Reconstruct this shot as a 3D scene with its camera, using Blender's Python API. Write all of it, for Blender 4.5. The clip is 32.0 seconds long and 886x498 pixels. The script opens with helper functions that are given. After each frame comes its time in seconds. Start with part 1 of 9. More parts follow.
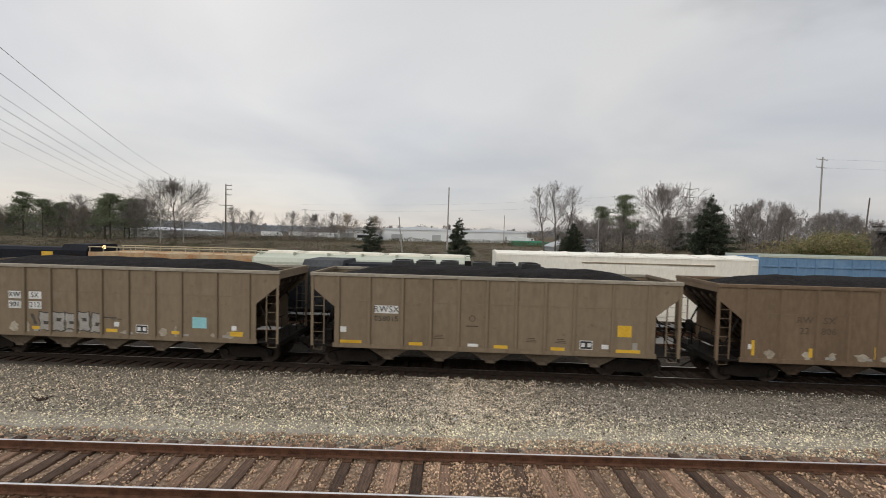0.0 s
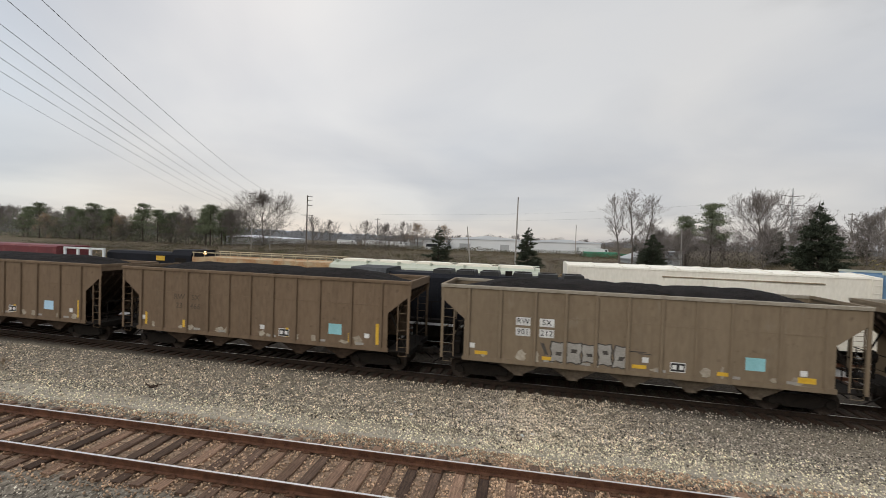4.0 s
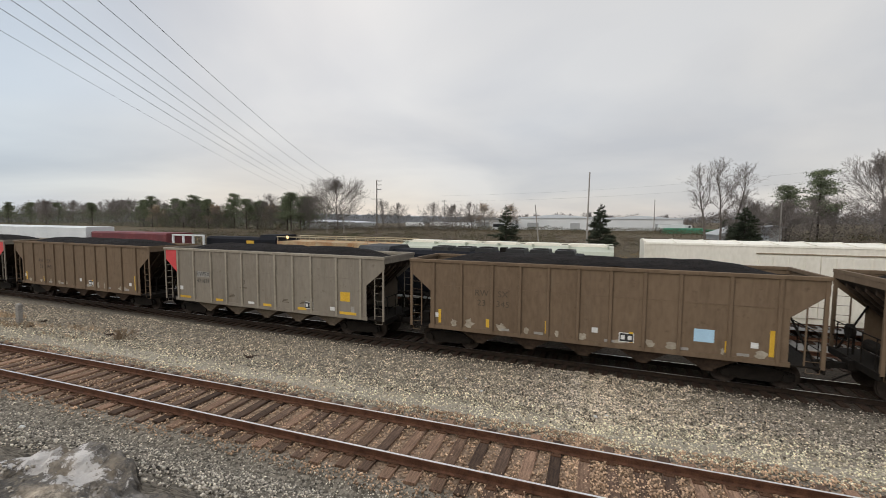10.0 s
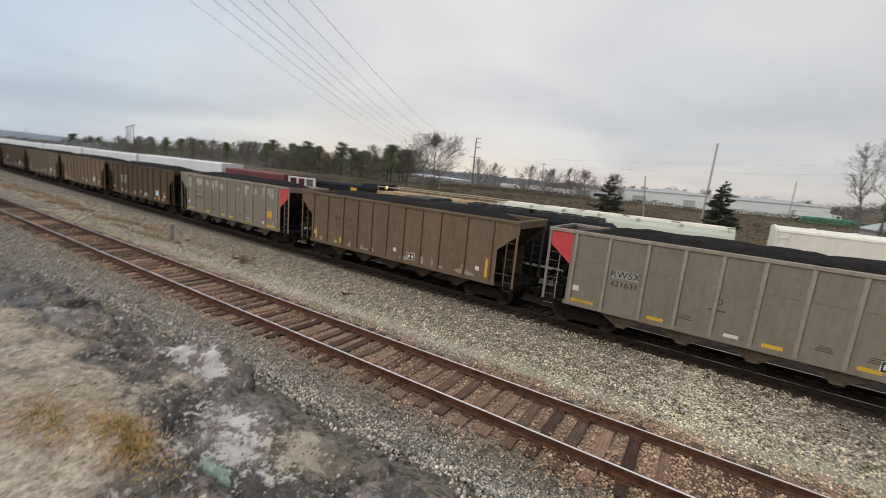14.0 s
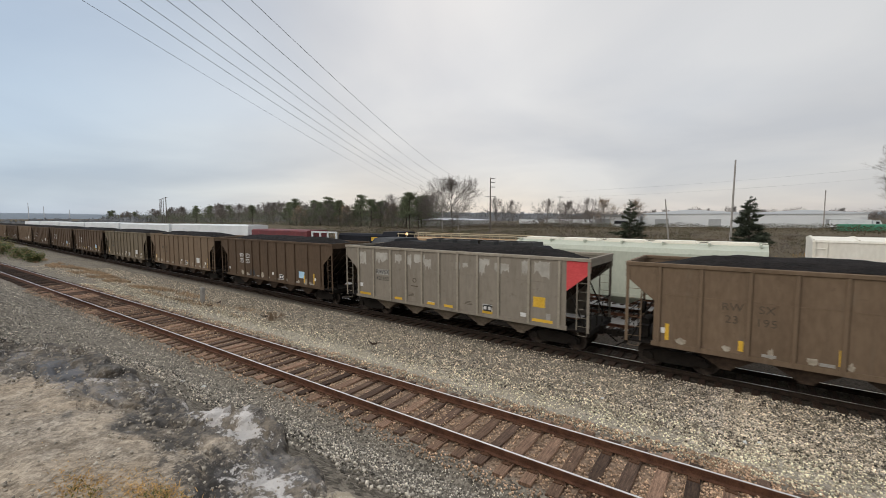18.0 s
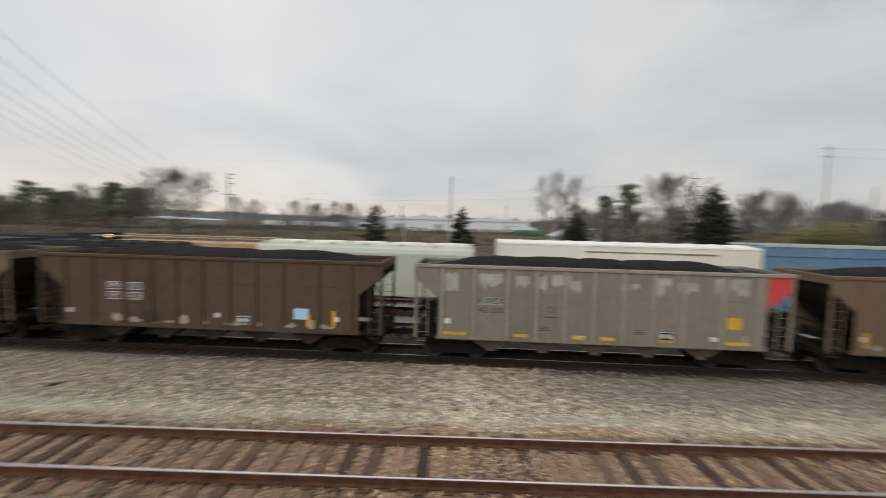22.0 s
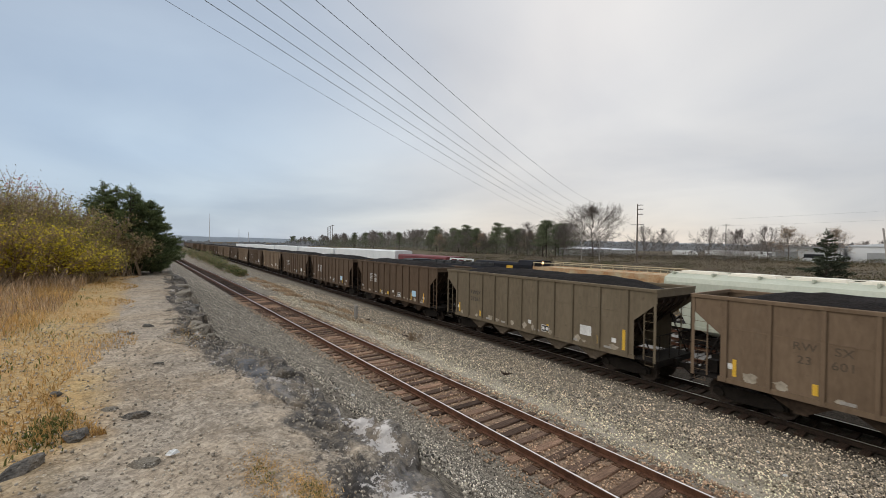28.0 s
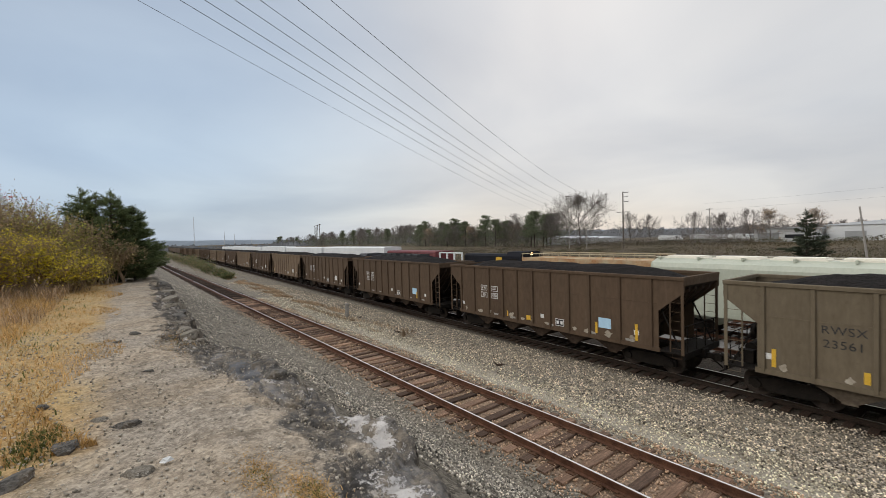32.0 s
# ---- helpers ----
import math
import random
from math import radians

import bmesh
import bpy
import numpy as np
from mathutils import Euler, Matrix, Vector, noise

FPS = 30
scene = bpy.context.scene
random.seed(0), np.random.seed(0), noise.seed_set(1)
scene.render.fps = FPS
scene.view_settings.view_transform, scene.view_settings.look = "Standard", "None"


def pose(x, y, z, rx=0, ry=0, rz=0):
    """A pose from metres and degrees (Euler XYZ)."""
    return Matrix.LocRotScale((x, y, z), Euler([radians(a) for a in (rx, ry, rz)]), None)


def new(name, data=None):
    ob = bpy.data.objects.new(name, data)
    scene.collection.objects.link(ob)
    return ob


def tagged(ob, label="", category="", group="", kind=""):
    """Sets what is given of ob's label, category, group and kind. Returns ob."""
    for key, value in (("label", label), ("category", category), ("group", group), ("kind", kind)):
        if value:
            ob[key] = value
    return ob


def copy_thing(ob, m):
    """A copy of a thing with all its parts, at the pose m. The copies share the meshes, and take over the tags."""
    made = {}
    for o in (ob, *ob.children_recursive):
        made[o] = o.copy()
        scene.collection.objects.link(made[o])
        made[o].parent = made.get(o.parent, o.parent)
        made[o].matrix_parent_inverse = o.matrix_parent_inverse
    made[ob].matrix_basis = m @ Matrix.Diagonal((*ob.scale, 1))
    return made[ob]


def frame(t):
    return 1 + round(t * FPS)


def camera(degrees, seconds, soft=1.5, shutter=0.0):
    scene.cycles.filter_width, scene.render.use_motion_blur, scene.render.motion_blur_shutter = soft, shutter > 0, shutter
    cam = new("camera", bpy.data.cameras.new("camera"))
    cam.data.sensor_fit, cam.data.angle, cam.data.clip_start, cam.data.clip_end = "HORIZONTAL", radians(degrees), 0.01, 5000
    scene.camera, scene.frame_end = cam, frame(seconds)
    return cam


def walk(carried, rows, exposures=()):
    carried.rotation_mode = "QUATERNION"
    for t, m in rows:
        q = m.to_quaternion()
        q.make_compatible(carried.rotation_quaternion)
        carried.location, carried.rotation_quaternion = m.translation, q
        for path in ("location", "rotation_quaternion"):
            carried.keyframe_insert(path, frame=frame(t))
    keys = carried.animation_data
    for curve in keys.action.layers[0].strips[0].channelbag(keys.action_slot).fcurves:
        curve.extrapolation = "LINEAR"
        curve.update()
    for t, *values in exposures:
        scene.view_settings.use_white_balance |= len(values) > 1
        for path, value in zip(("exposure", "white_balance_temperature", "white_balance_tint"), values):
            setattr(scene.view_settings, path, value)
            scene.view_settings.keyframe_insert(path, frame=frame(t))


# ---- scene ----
cam = camera(94.15, 32.0, soft=0.7, shutter=0.35)
# time, x, y, z, yaw, pitch, roll of the hand-held camera
PATH = [
    (0, 0.071, 0.036, 4.717, 0.63, -2.21, -1.35),
    (0.5, 0.061, 0.046, 4.685, 1.73, -1.89, -1.18),
    (1, 0.062, 0.041, 4.686, 2.43, -1.49, -1.15),
    (1.5, 0.062, 0.038, 4.681, 3.42, -1.01, -1.15),
    (2, 0.058, 0.038, 4.693, 4.83, -0.71, -1.20),
    (2.5, 0.051, 0.037, 4.689, 6.39, -0.50, -1.17),
    (3, 0.062, 0.023, 4.693, 7.72, -0.52, -1.25),
    (3.5, 0.063, 0.018, 4.702, 8.85, -0.76, -1.41),
    (4, 0.056, 0.021, 4.761, 10.06, -1.17, -1.90),
    (4.5, 0.053, 0.020, 4.743, 11.64, -1.42, -1.82),
    (6.5, 0.037, 0.019, 4.745, 15.77, -2.38, -1.96),
    (7, 0.026, 0.018, 4.730, 15.51, -2.57, -2.02),
    (7.5, 0.028, 0.011, 4.729, 14.75, -2.82, -1.89),
    (8, 0.035, -0.002, 4.731, 14.63, -1.95, -1.06),
    (8.5, 0.012, 0.005, 4.729, 15.88, -2.49, -0.96),
    (9, 0.045, -0.019, 4.727, 19.19, -3.46, -1.34),
    (9.5, 0.034, -0.020, 4.727, 21.59, -4.02, -0.26),
    (10, 0.052, -0.031, 4.730, 19.29, -4.04, -0.41),
    (10.5, 0.040, -0.026, 4.724, 18.14, -3.56, -0.54),
    (11, 0.024, -0.013, 4.719, 19.61, -4.26, -0.58),
    (11.5, -0.044, -0.001, 4.694, 24.56, -5.65, -1.28),
    (12, -0.061, 0.020, 4.684, 27.46, -7.07, -2.75),
    (12.5, -0.061, 0.016, 4.680, 29.06, -6.64, -6.83),
    (13, -0.064, 0.001, 4.676, 33.17, -9.71, -8.16),
    (13.5, -0.069, 0.013, 4.663, 34.28, -11.51, -7.83),
    (14, -0.068, 0.018, 4.667, 32.40, -10.13, -5.14),
    (14.5, -0.042, 0.029, 4.705, 24.88, -1.47, -2.39),
    (15, -0.048, 0.027, 4.699, 26.64, -3.78, -2.30),
    (15.5, -0.061, 0.020, 4.690, 30.51, -4.08, -3.53),
    (17.5, -0.060, 0.022, 4.666, 29.83, -5.02, -1.07),
    (18, -0.065, 0.020, 4.667, 34.86, -4.40, 0.13),
    (18.5, -0.066, 0.018, 4.667, 35.00, -5.31, -0.12),
    (19, -0.056, 0.021, 4.669, 34.79, -6.12, -1.43),
    (19.5, -0.047, 0.027, 4.666, 40.70, -4.63, -0.64),
    (20, -0.048, 0.029, 4.665, 45.73, -2.27, 0.57),
    (20.5, -0.040, 0.016, 4.668, 47.21, -2.58, 0.86),
    (21, -0.044, 0.008, 4.668, 42.41, -3.59, 0.77),
    (21.5, -0.023, -0.003, 4.676, 30.53, -3.38, 0.54),
    (22, -0.012, 0.003, 4.686, 0.93, -3.69, -1.44),
    (22.5, -0.008, -0.014, 4.660, -34.07, -2.84, -2.32),
    (23, 0.013, -0.074, 4.693, -59.66, -1.35, -2.83),
    (23.5, 0.002, -0.102, 4.709, -65.35, -1.26, -2.93),
    (24, -0.020, -0.026, 4.709, -41.08, -1.69, -2.23),
    (24.5, -0.011, -0.008, 4.708, 1.22, -1.78, -1.05),
    (25, -0.011, 0.006, 4.709, 30.70, -1.14, -0.71),
    (25.5, 0.008, -0.034, 4.730, 44.75, -2.20, -0.71),
    (26, 0.002, -0.030, 4.727, 49.93, -1.51, -0.46),
    (26.5, 0.004, -0.029, 4.729, 52.31, -1.52, -1.09),
    (28.5, 0.005, -0.030, 4.731, 53.64, -0.63, -0.74),
    (29, 0.001, -0.027, 4.727, 52.74, -0.89, -0.30),
    (29.5, -0.000, -0.027, 4.727, 52.84, -1.09, 0.42),
    (30, -0.000, -0.027, 4.727, 53.24, -1.30, 1.05),
    (30.5, 0.002, -0.028, 4.728, 54.41, -1.43, 1.52),
    (31, 0.008, -0.032, 4.733, 55.38, -1.38, 1.72),
    (31.5, 0.003, -0.027, 4.728, 54.08, -1.29, 1.66),
    (32, 0.004, -0.027, 4.728, 52.00, -1.46, 1.47),
]

walk(cam, [(t, pose(x, y, z, 90 + p, r, w)) for t, x, y, z, w, p, r in PATH])
scene.view_settings.exposure = 0.0

# ---------------------------------------------------------------- light
SUN_EL, SUN_AZ = radians(32), radians(-35)


def make_world():
    w = bpy.data.worlds.new("overcast_sky")
    scene.world = w
    w.use_nodes = True
    nt = w.node_tree
    nt.nodes.clear()
    n = nt.nodes.new
    out, bg = n("ShaderNodeOutputWorld"), n("ShaderNodeBackground")
    sky = n("ShaderNodeTexSky")
    sky.sky_type, sky.sun_disc = "NISHITA", False
    sky.sun_elevation, sky.sun_rotation = SUN_EL, SUN_AZ
    skys = n("ShaderNodeMixRGB")
    skys.blend_type, skys.inputs[0].default_value = "MULTIPLY", 1.0
    skys.inputs[2].default_value = (0.012, 0.012, 0.012, 1)
    co, sep = n("ShaderNodeTexCoord"), n("ShaderNodeSeparateXYZ")
    # cloud layer: view direction flattened onto a plane overhead
    zc = n("ShaderNodeMath")
    zc.operation = "ADD"
    zc.inputs[1].default_value = 0.18
    za = n("ShaderNodeMath")
    za.operation = "MAXIMUM"
    za.inputs[1].default_value = 0.0
    div = n("ShaderNodeVectorMath")
    div.operation = "DIVIDE"
    comb = n("ShaderNodeCombineXYZ")
    n1, n2 = n("ShaderNodeTexNoise"), n("ShaderNodeTexNoise")
    n1.inputs["Scale"].default_value, n1.inputs["Detail"].default_value = 0.75, 6
    n1.inputs["Roughness"].default_value = 0.46
    n1.inputs["Distortion"].default_value = 0.35
    n2.inputs["Scale"].default_value, n2.inputs["Detail"].default_value = 0.28, 3
    r1, r2 = n("ShaderNodeValToRGB"), n("ShaderNodeValToRGB")
    r1.color_ramp.elements[0].position, r1.color_ramp.elements[1].position = 0.36, 0.66
    r1.color_ramp.elements[0].color = (0.505, 0.517, 0.545, 1)
    r1.color_ramp.elements[1].color = (0.668, 0.661, 0.653, 1)
    r2.color_ramp.elements[0].position, r2.color_ramp.elements[1].position = 0.40, 0.62
    r2.color_ramp.elements[0].color = (0.90, 0.94, 1.0, 1)
    r2.color_ramp.elements[1].color = (1.0, 0.99, 0.98, 1)
    mul = n("ShaderNodeMixRGB")
    mul.blend_type, mul.inputs[0].default_value = "MULTIPLY", 1.0
    # a blue break in the cloud low in the west (towards -x)
    rw = n("ShaderNodeValToRGB")
    rw.color_ramp.elements[0].position, rw.color_ramp.elements[1].position = 0.0, 0.14
    rw.color_ramp.elements[0].color = (0.77, 0.945, 1.13, 1)
    rw.color_ramp.elements[1].color = (1, 1, 1, 1)
    mx = n("ShaderNodeMath")
    mx.operation = "MULTIPLY_ADD"
    mx.inputs[1].default_value, mx.inputs[2].default_value = 0.5, 0.5
    mul2 = n("ShaderNodeMixRGB")
    mul2.blend_type, mul2.inputs[0].default_value = "MULTIPLY", 1.0
    # warm pale band over the horizon
    rh = n("ShaderNodeValToRGB")
    rh.color_ramp.elements[0].position, rh.color_ramp.elements[1].position = 0.0, 0.22
    rh.color_ramp.elements[0].color = (0.945, 0.915, 0.905, 1)
    rh.color_ramp.elements[1].color = (1, 1, 1, 1)
    mul3 = n("ShaderNodeMixRGB")
    mul3.blend_type, mul3.inputs[0].default_value = "MULTIPLY", 1.0
    # an overcast sky is brighter overhead than at the horizon
    rz = n("ShaderNodeMapRange")
    rz.interpolation_type = "SMOOTHSTEP"
    rz.inputs["From Min"].default_value, rz.inputs["From Max"].default_value = 0.50, 1.0
    rz.inputs["To Min"].default_value, rz.inputs["To Max"].default_value = 1.0, 2.3
    mul4 = n("ShaderNodeMixRGB")
    mul4.blend_type, mul4.inputs[0].default_value = "MULTIPLY", 1.0
    add = n("ShaderNodeMixRGB")
    add.blend_type, add.inputs[0].default_value = "ADD", 1.0
    L = nt.links.new
    L(co.outputs["Generated"], sep.inputs[0])
    L(sep.outputs[2], za.inputs[0])
    L(za.outputs[0], zc.inputs[0])
    for i in range(3):
        L(zc.outputs[0], comb.inputs[i])
    L(co.outputs["Generated"], div.inputs[0])
    L(comb.outputs[0], div.inputs[1])
    L(div.outputs[0], n1.inputs["Vector"])
    L(div.outputs[0], n2.inputs["Vector"])
    L(n1.outputs["Fac"], r1.inputs[0])
    L(n2.outputs["Fac"], r2.inputs[0])
    L(r1.outputs[0], mul.inputs[1])
    L(r2.outputs[0], mul.inputs[2])
    L(sep.outputs[0], mx.inputs[0])
    L(mx.outputs[0], rw.inputs[0])
    L(mul.outputs[0], mul2.inputs[1])
    L(rw.outputs[0], mul2.inputs[2])
    L(za.outputs[0], rh.inputs[0])
    L(mul2.outputs[0], mul3.inputs[1])
    L(rh.outputs[0], mul3.inputs[2])
    L(sky.outputs[0], skys.inputs[1])
    L(za.outputs[0], rz.inputs["Value"])
    # one heavy grey cloud over the bridge in the east
    dirn, spread, edge_n, cl = n("ShaderNodeVectorMath"), n("ShaderNodeMath"), n("ShaderNodeTexNoise"), n("ShaderNodeMapRange")
    dirn.operation, spread.operation, cl.interpolation_type = "DISTANCE", "MULTIPLY_ADD", "SMOOTHSTEP"
    dirn.inputs[1].default_value = (1.10, 0.92, 0.70)
    edge_n.inputs["Scale"].default_value, edge_n.inputs["Detail"].default_value = 1.9, 5
    spread.inputs[1].default_value = 1.1
    cl.inputs["From Min"].default_value, cl.inputs["From Max"].default_value = 0.66, 1.12
    cl.inputs["To Min"].default_value, cl.inputs["To Max"].default_value = 0.68, 1.0
    L(div.outputs[0], dirn.inputs[0])
    L(div.outputs[0], edge_n.inputs["Vector"])
    L(edge_n.outputs["Fac"], spread.inputs[0])
    L(dirn.outputs["Value"], spread.inputs[2])
    L(spread.outputs[0], cl.inputs["Value"])
    cloud = n("ShaderNodeMixRGB")
    cloud.blend_type, cloud.inputs[0].default_value = "MULTIPLY", 1.0
    L(mul3.outputs[0], cloud.inputs[1])
    L(cl.outputs[0], cloud.inputs[2])
    L(cloud.outputs[0], mul4.inputs[1])
    L(rz.outputs[0], mul4.inputs[2])
    L(mul4.outputs[0], add.inputs[1])
    L(skys.outputs[0], add.inputs[2])
    warm = n("ShaderNodeMixRGB")
    warm.blend_type, warm.inputs[0].default_value = "MULTIPLY", 1.0
    warm.inputs[2].default_value = (1.012, 1.0, 0.978, 1)
    L(add.outputs[0], warm.inputs[1])
    L(warm.outputs[0], bg.inputs[0])
    bg.inputs[1].default_value = 1.0
    L(bg.outputs[0], out.inputs[0])


make_world()
sun = new("sun", bpy.data.lights.new("sun", "SUN"))
sun.data.energy, sun.data.angle, sun.data.color = 1.3, radians(30), (1.0, 0.95, 0.88)
sun.rotation_euler = (radians(58), 0, SUN_AZ)


# ---------------------------------------------------------------- materials
def material(name, a, b, scale=4.0, rough=0.85, metal=0.0, fine=40.0, bump=0.3, dist=0.02, contrast=(0.35, 0.65),
             third=None, third_scale=0.8, third_pos=(0.55, 0.7), rand=0.0, island=0.0, coords="Object", stretch=(1, 1, 1)):
    m = bpy.data.materials.new(name)
    m.use_nodes = True
    nt = m.node_tree
    n, L = nt.nodes.new, nt.links.new
    bsdf = nt.nodes["Principled BSDF"]
    bsdf.inputs["Metallic"].default_value = metal
    bsdf.inputs["Specular IOR Level"].default_value = 0.2 if rough > 0.68 else 0.5
    tc, mp = n("ShaderNodeTexCoord"), n("ShaderNodeMapping")
    mp.inputs["Scale"].default_value = stretch
    L(tc.outputs[coords], mp.inputs[0])
    big, small = n("ShaderNodeTexNoise"), n("ShaderNodeTexNoise")
    big.inputs["Scale"].default_value, big.inputs["Detail"].default_value = scale, 6
    small.inputs["Scale"].default_value, small.inputs["Detail"].default_value = fine, 4
    L(mp.outputs[0], big.inputs["Vector"])
    L(mp.outputs[0], small.inputs["Vector"])
    ramp = n("ShaderNodeValToRGB")
    ramp.color_ramp.elements[0].position, ramp.color_ramp.elements[1].position = contrast
    ramp.color_ramp.elements[0].color, ramp.color_ramp.elements[1].color = (*a, 1), (*b, 1)
    add = n("ShaderNodeMath")
    add.operation = "MULTIPLY_ADD"
    add.inputs[1].default_value = 0.45
    L(small.outputs["Fac"], add.inputs[0])
    half = n("ShaderNodeMath")
    half.operation = "MULTIPLY"
    half.inputs[1].default_value = 0.55
    L(big.outputs["Fac"], half.inputs[0])
    L(half.outputs[0], add.inputs[2])
    L(add.outputs[0], ramp.inputs[0])
    colour = ramp.outputs[0]
    if third:
        t3, r3, mix = n("ShaderNodeTexNoise"), n("ShaderNodeValToRGB"), n("ShaderNodeMixRGB")
        t3.inputs["Scale"].default_value, t3.inputs["Detail"].default_value = third_scale, 8
        t3.inputs["Roughness"].default_value = 0.65
        L(mp.outputs[0], t3.inputs["Vector"])
        r3.color_ramp.elements[0].position, r3.color_ramp.elements[1].position = third_pos
        L(t3.outputs["Fac"], r3.inputs[0])
        L(r3.outputs[0], mix.inputs[0])
        L(colour, mix.inputs[1])
        mix.inputs[2].default_value = (*third, 1)
        colour = mix.outputs[0]
    if rand or island:
        src = n("ShaderNodeObjectInfo").outputs["Random"] if rand else n("ShaderNodeNewGeometry").outputs["Random Per Island"]
        amount = rand or island
        mr, hs = n("ShaderNodeMapRange"), n("ShaderNodeHueSaturation")
        mr.inputs["To Min"].default_value, mr.inputs["To Max"].default_value = 1 - amount, 1 + amount
        L(src, mr.inputs["Value"])
        L(mr.outputs[0], hs.inputs["Value"])
        L(colour, hs.inputs["Color"])
        colour = hs.outputs[0]
    L(colour, bsdf.inputs["Base Color"])
    rr = n("ShaderNodeMapRange")
    rr.inputs["To Min"].default_value, rr.inputs["To Max"].default_value = max(rough - 0.12, 0.03), min(rough + 0.12, 1)
    L(big.outputs["Fac"], rr.inputs["Value"])
    L(rr.outputs[0], bsdf.inputs["Roughness"])
    if bump:
        bp = n("ShaderNodeBump")
        bp.inputs["Strength"].default_value, bp.inputs["Distance"].default_value = bump, dist
        L(small.outputs["Fac"], bp.inputs["Height"])
        L(bp.outputs[0], bsdf.inputs["Normal"])
    return m


def overlay(m, colour, scale, lo, hi, detail=8, amount=1.0, rough=0.65, stretch=(1, 1, 1)):
    """Patches of another colour on a material: stains, lichen, dust."""
    nt = m.node_tree
    n, L = nt.nodes.new, nt.links.new
    sock = nt.nodes["Principled BSDF"].inputs["Base Color"]
    old = sock.links[0].from_socket
    tc, tx, mr, mix = n("ShaderNodeTexCoord"), n("ShaderNodeTexNoise"), n("ShaderNodeMapRange"), n("ShaderNodeMixRGB")
    tx.inputs["Scale"].default_value, tx.inputs["Detail"].default_value, tx.inputs["Roughness"].default_value = scale, detail, rough
    mr.inputs["From Min"].default_value, mr.inputs["From Max"].default_value, mr.inputs["To Max"].default_value = lo, hi, amount
    mp = n("ShaderNodeMapping")
    mp.inputs["Scale"].default_value = stretch
    L(tc.outputs["Object"], mp.inputs[0])
    L(mp.outputs[0], tx.inputs["Vector"])
    L(tx.outputs["Fac"], mr.inputs["Value"])
    L(mr.outputs[0], mix.inputs[0])
    L(old, mix.inputs[1])
    mix.inputs[2].default_value = (*colour, 1)
    L(mix.outputs[0], sock)


def leafy(m, amount=0.45):
    """Thin leaves: part of the light passes through them."""
    nt = m.node_tree
    bsdf, out = nt.nodes["Principled BSDF"], nt.nodes["Material Output"]
    tr, mix = nt.nodes.new("ShaderNodeBsdfTranslucent"), nt.nodes.new("ShaderNodeMixShader")
    mix.inputs[0].default_value = amount
    nt.links.new(bsdf.inputs["Base Color"].links[0].from_socket, tr.inputs["Color"])
    nt.links.new(bsdf.outputs[0], mix.inputs[1])
    nt.links.new(tr.outputs[0], mix.inputs[2])
    nt.links.new(mix.outputs[0], out.inputs["Surface"])


def glow(name, colour, strength):
    m = bpy.data.materials.new(name)
    m.use_nodes = True
    b = m.node_tree.nodes["Principled BSDF"]
    b.inputs["Base Color"].default_value = (*colour, 1)
    b.inputs["Emission Color"].default_value = (*colour, 1)
    b.inputs["Emission Strength"].default_value = strength
    return m


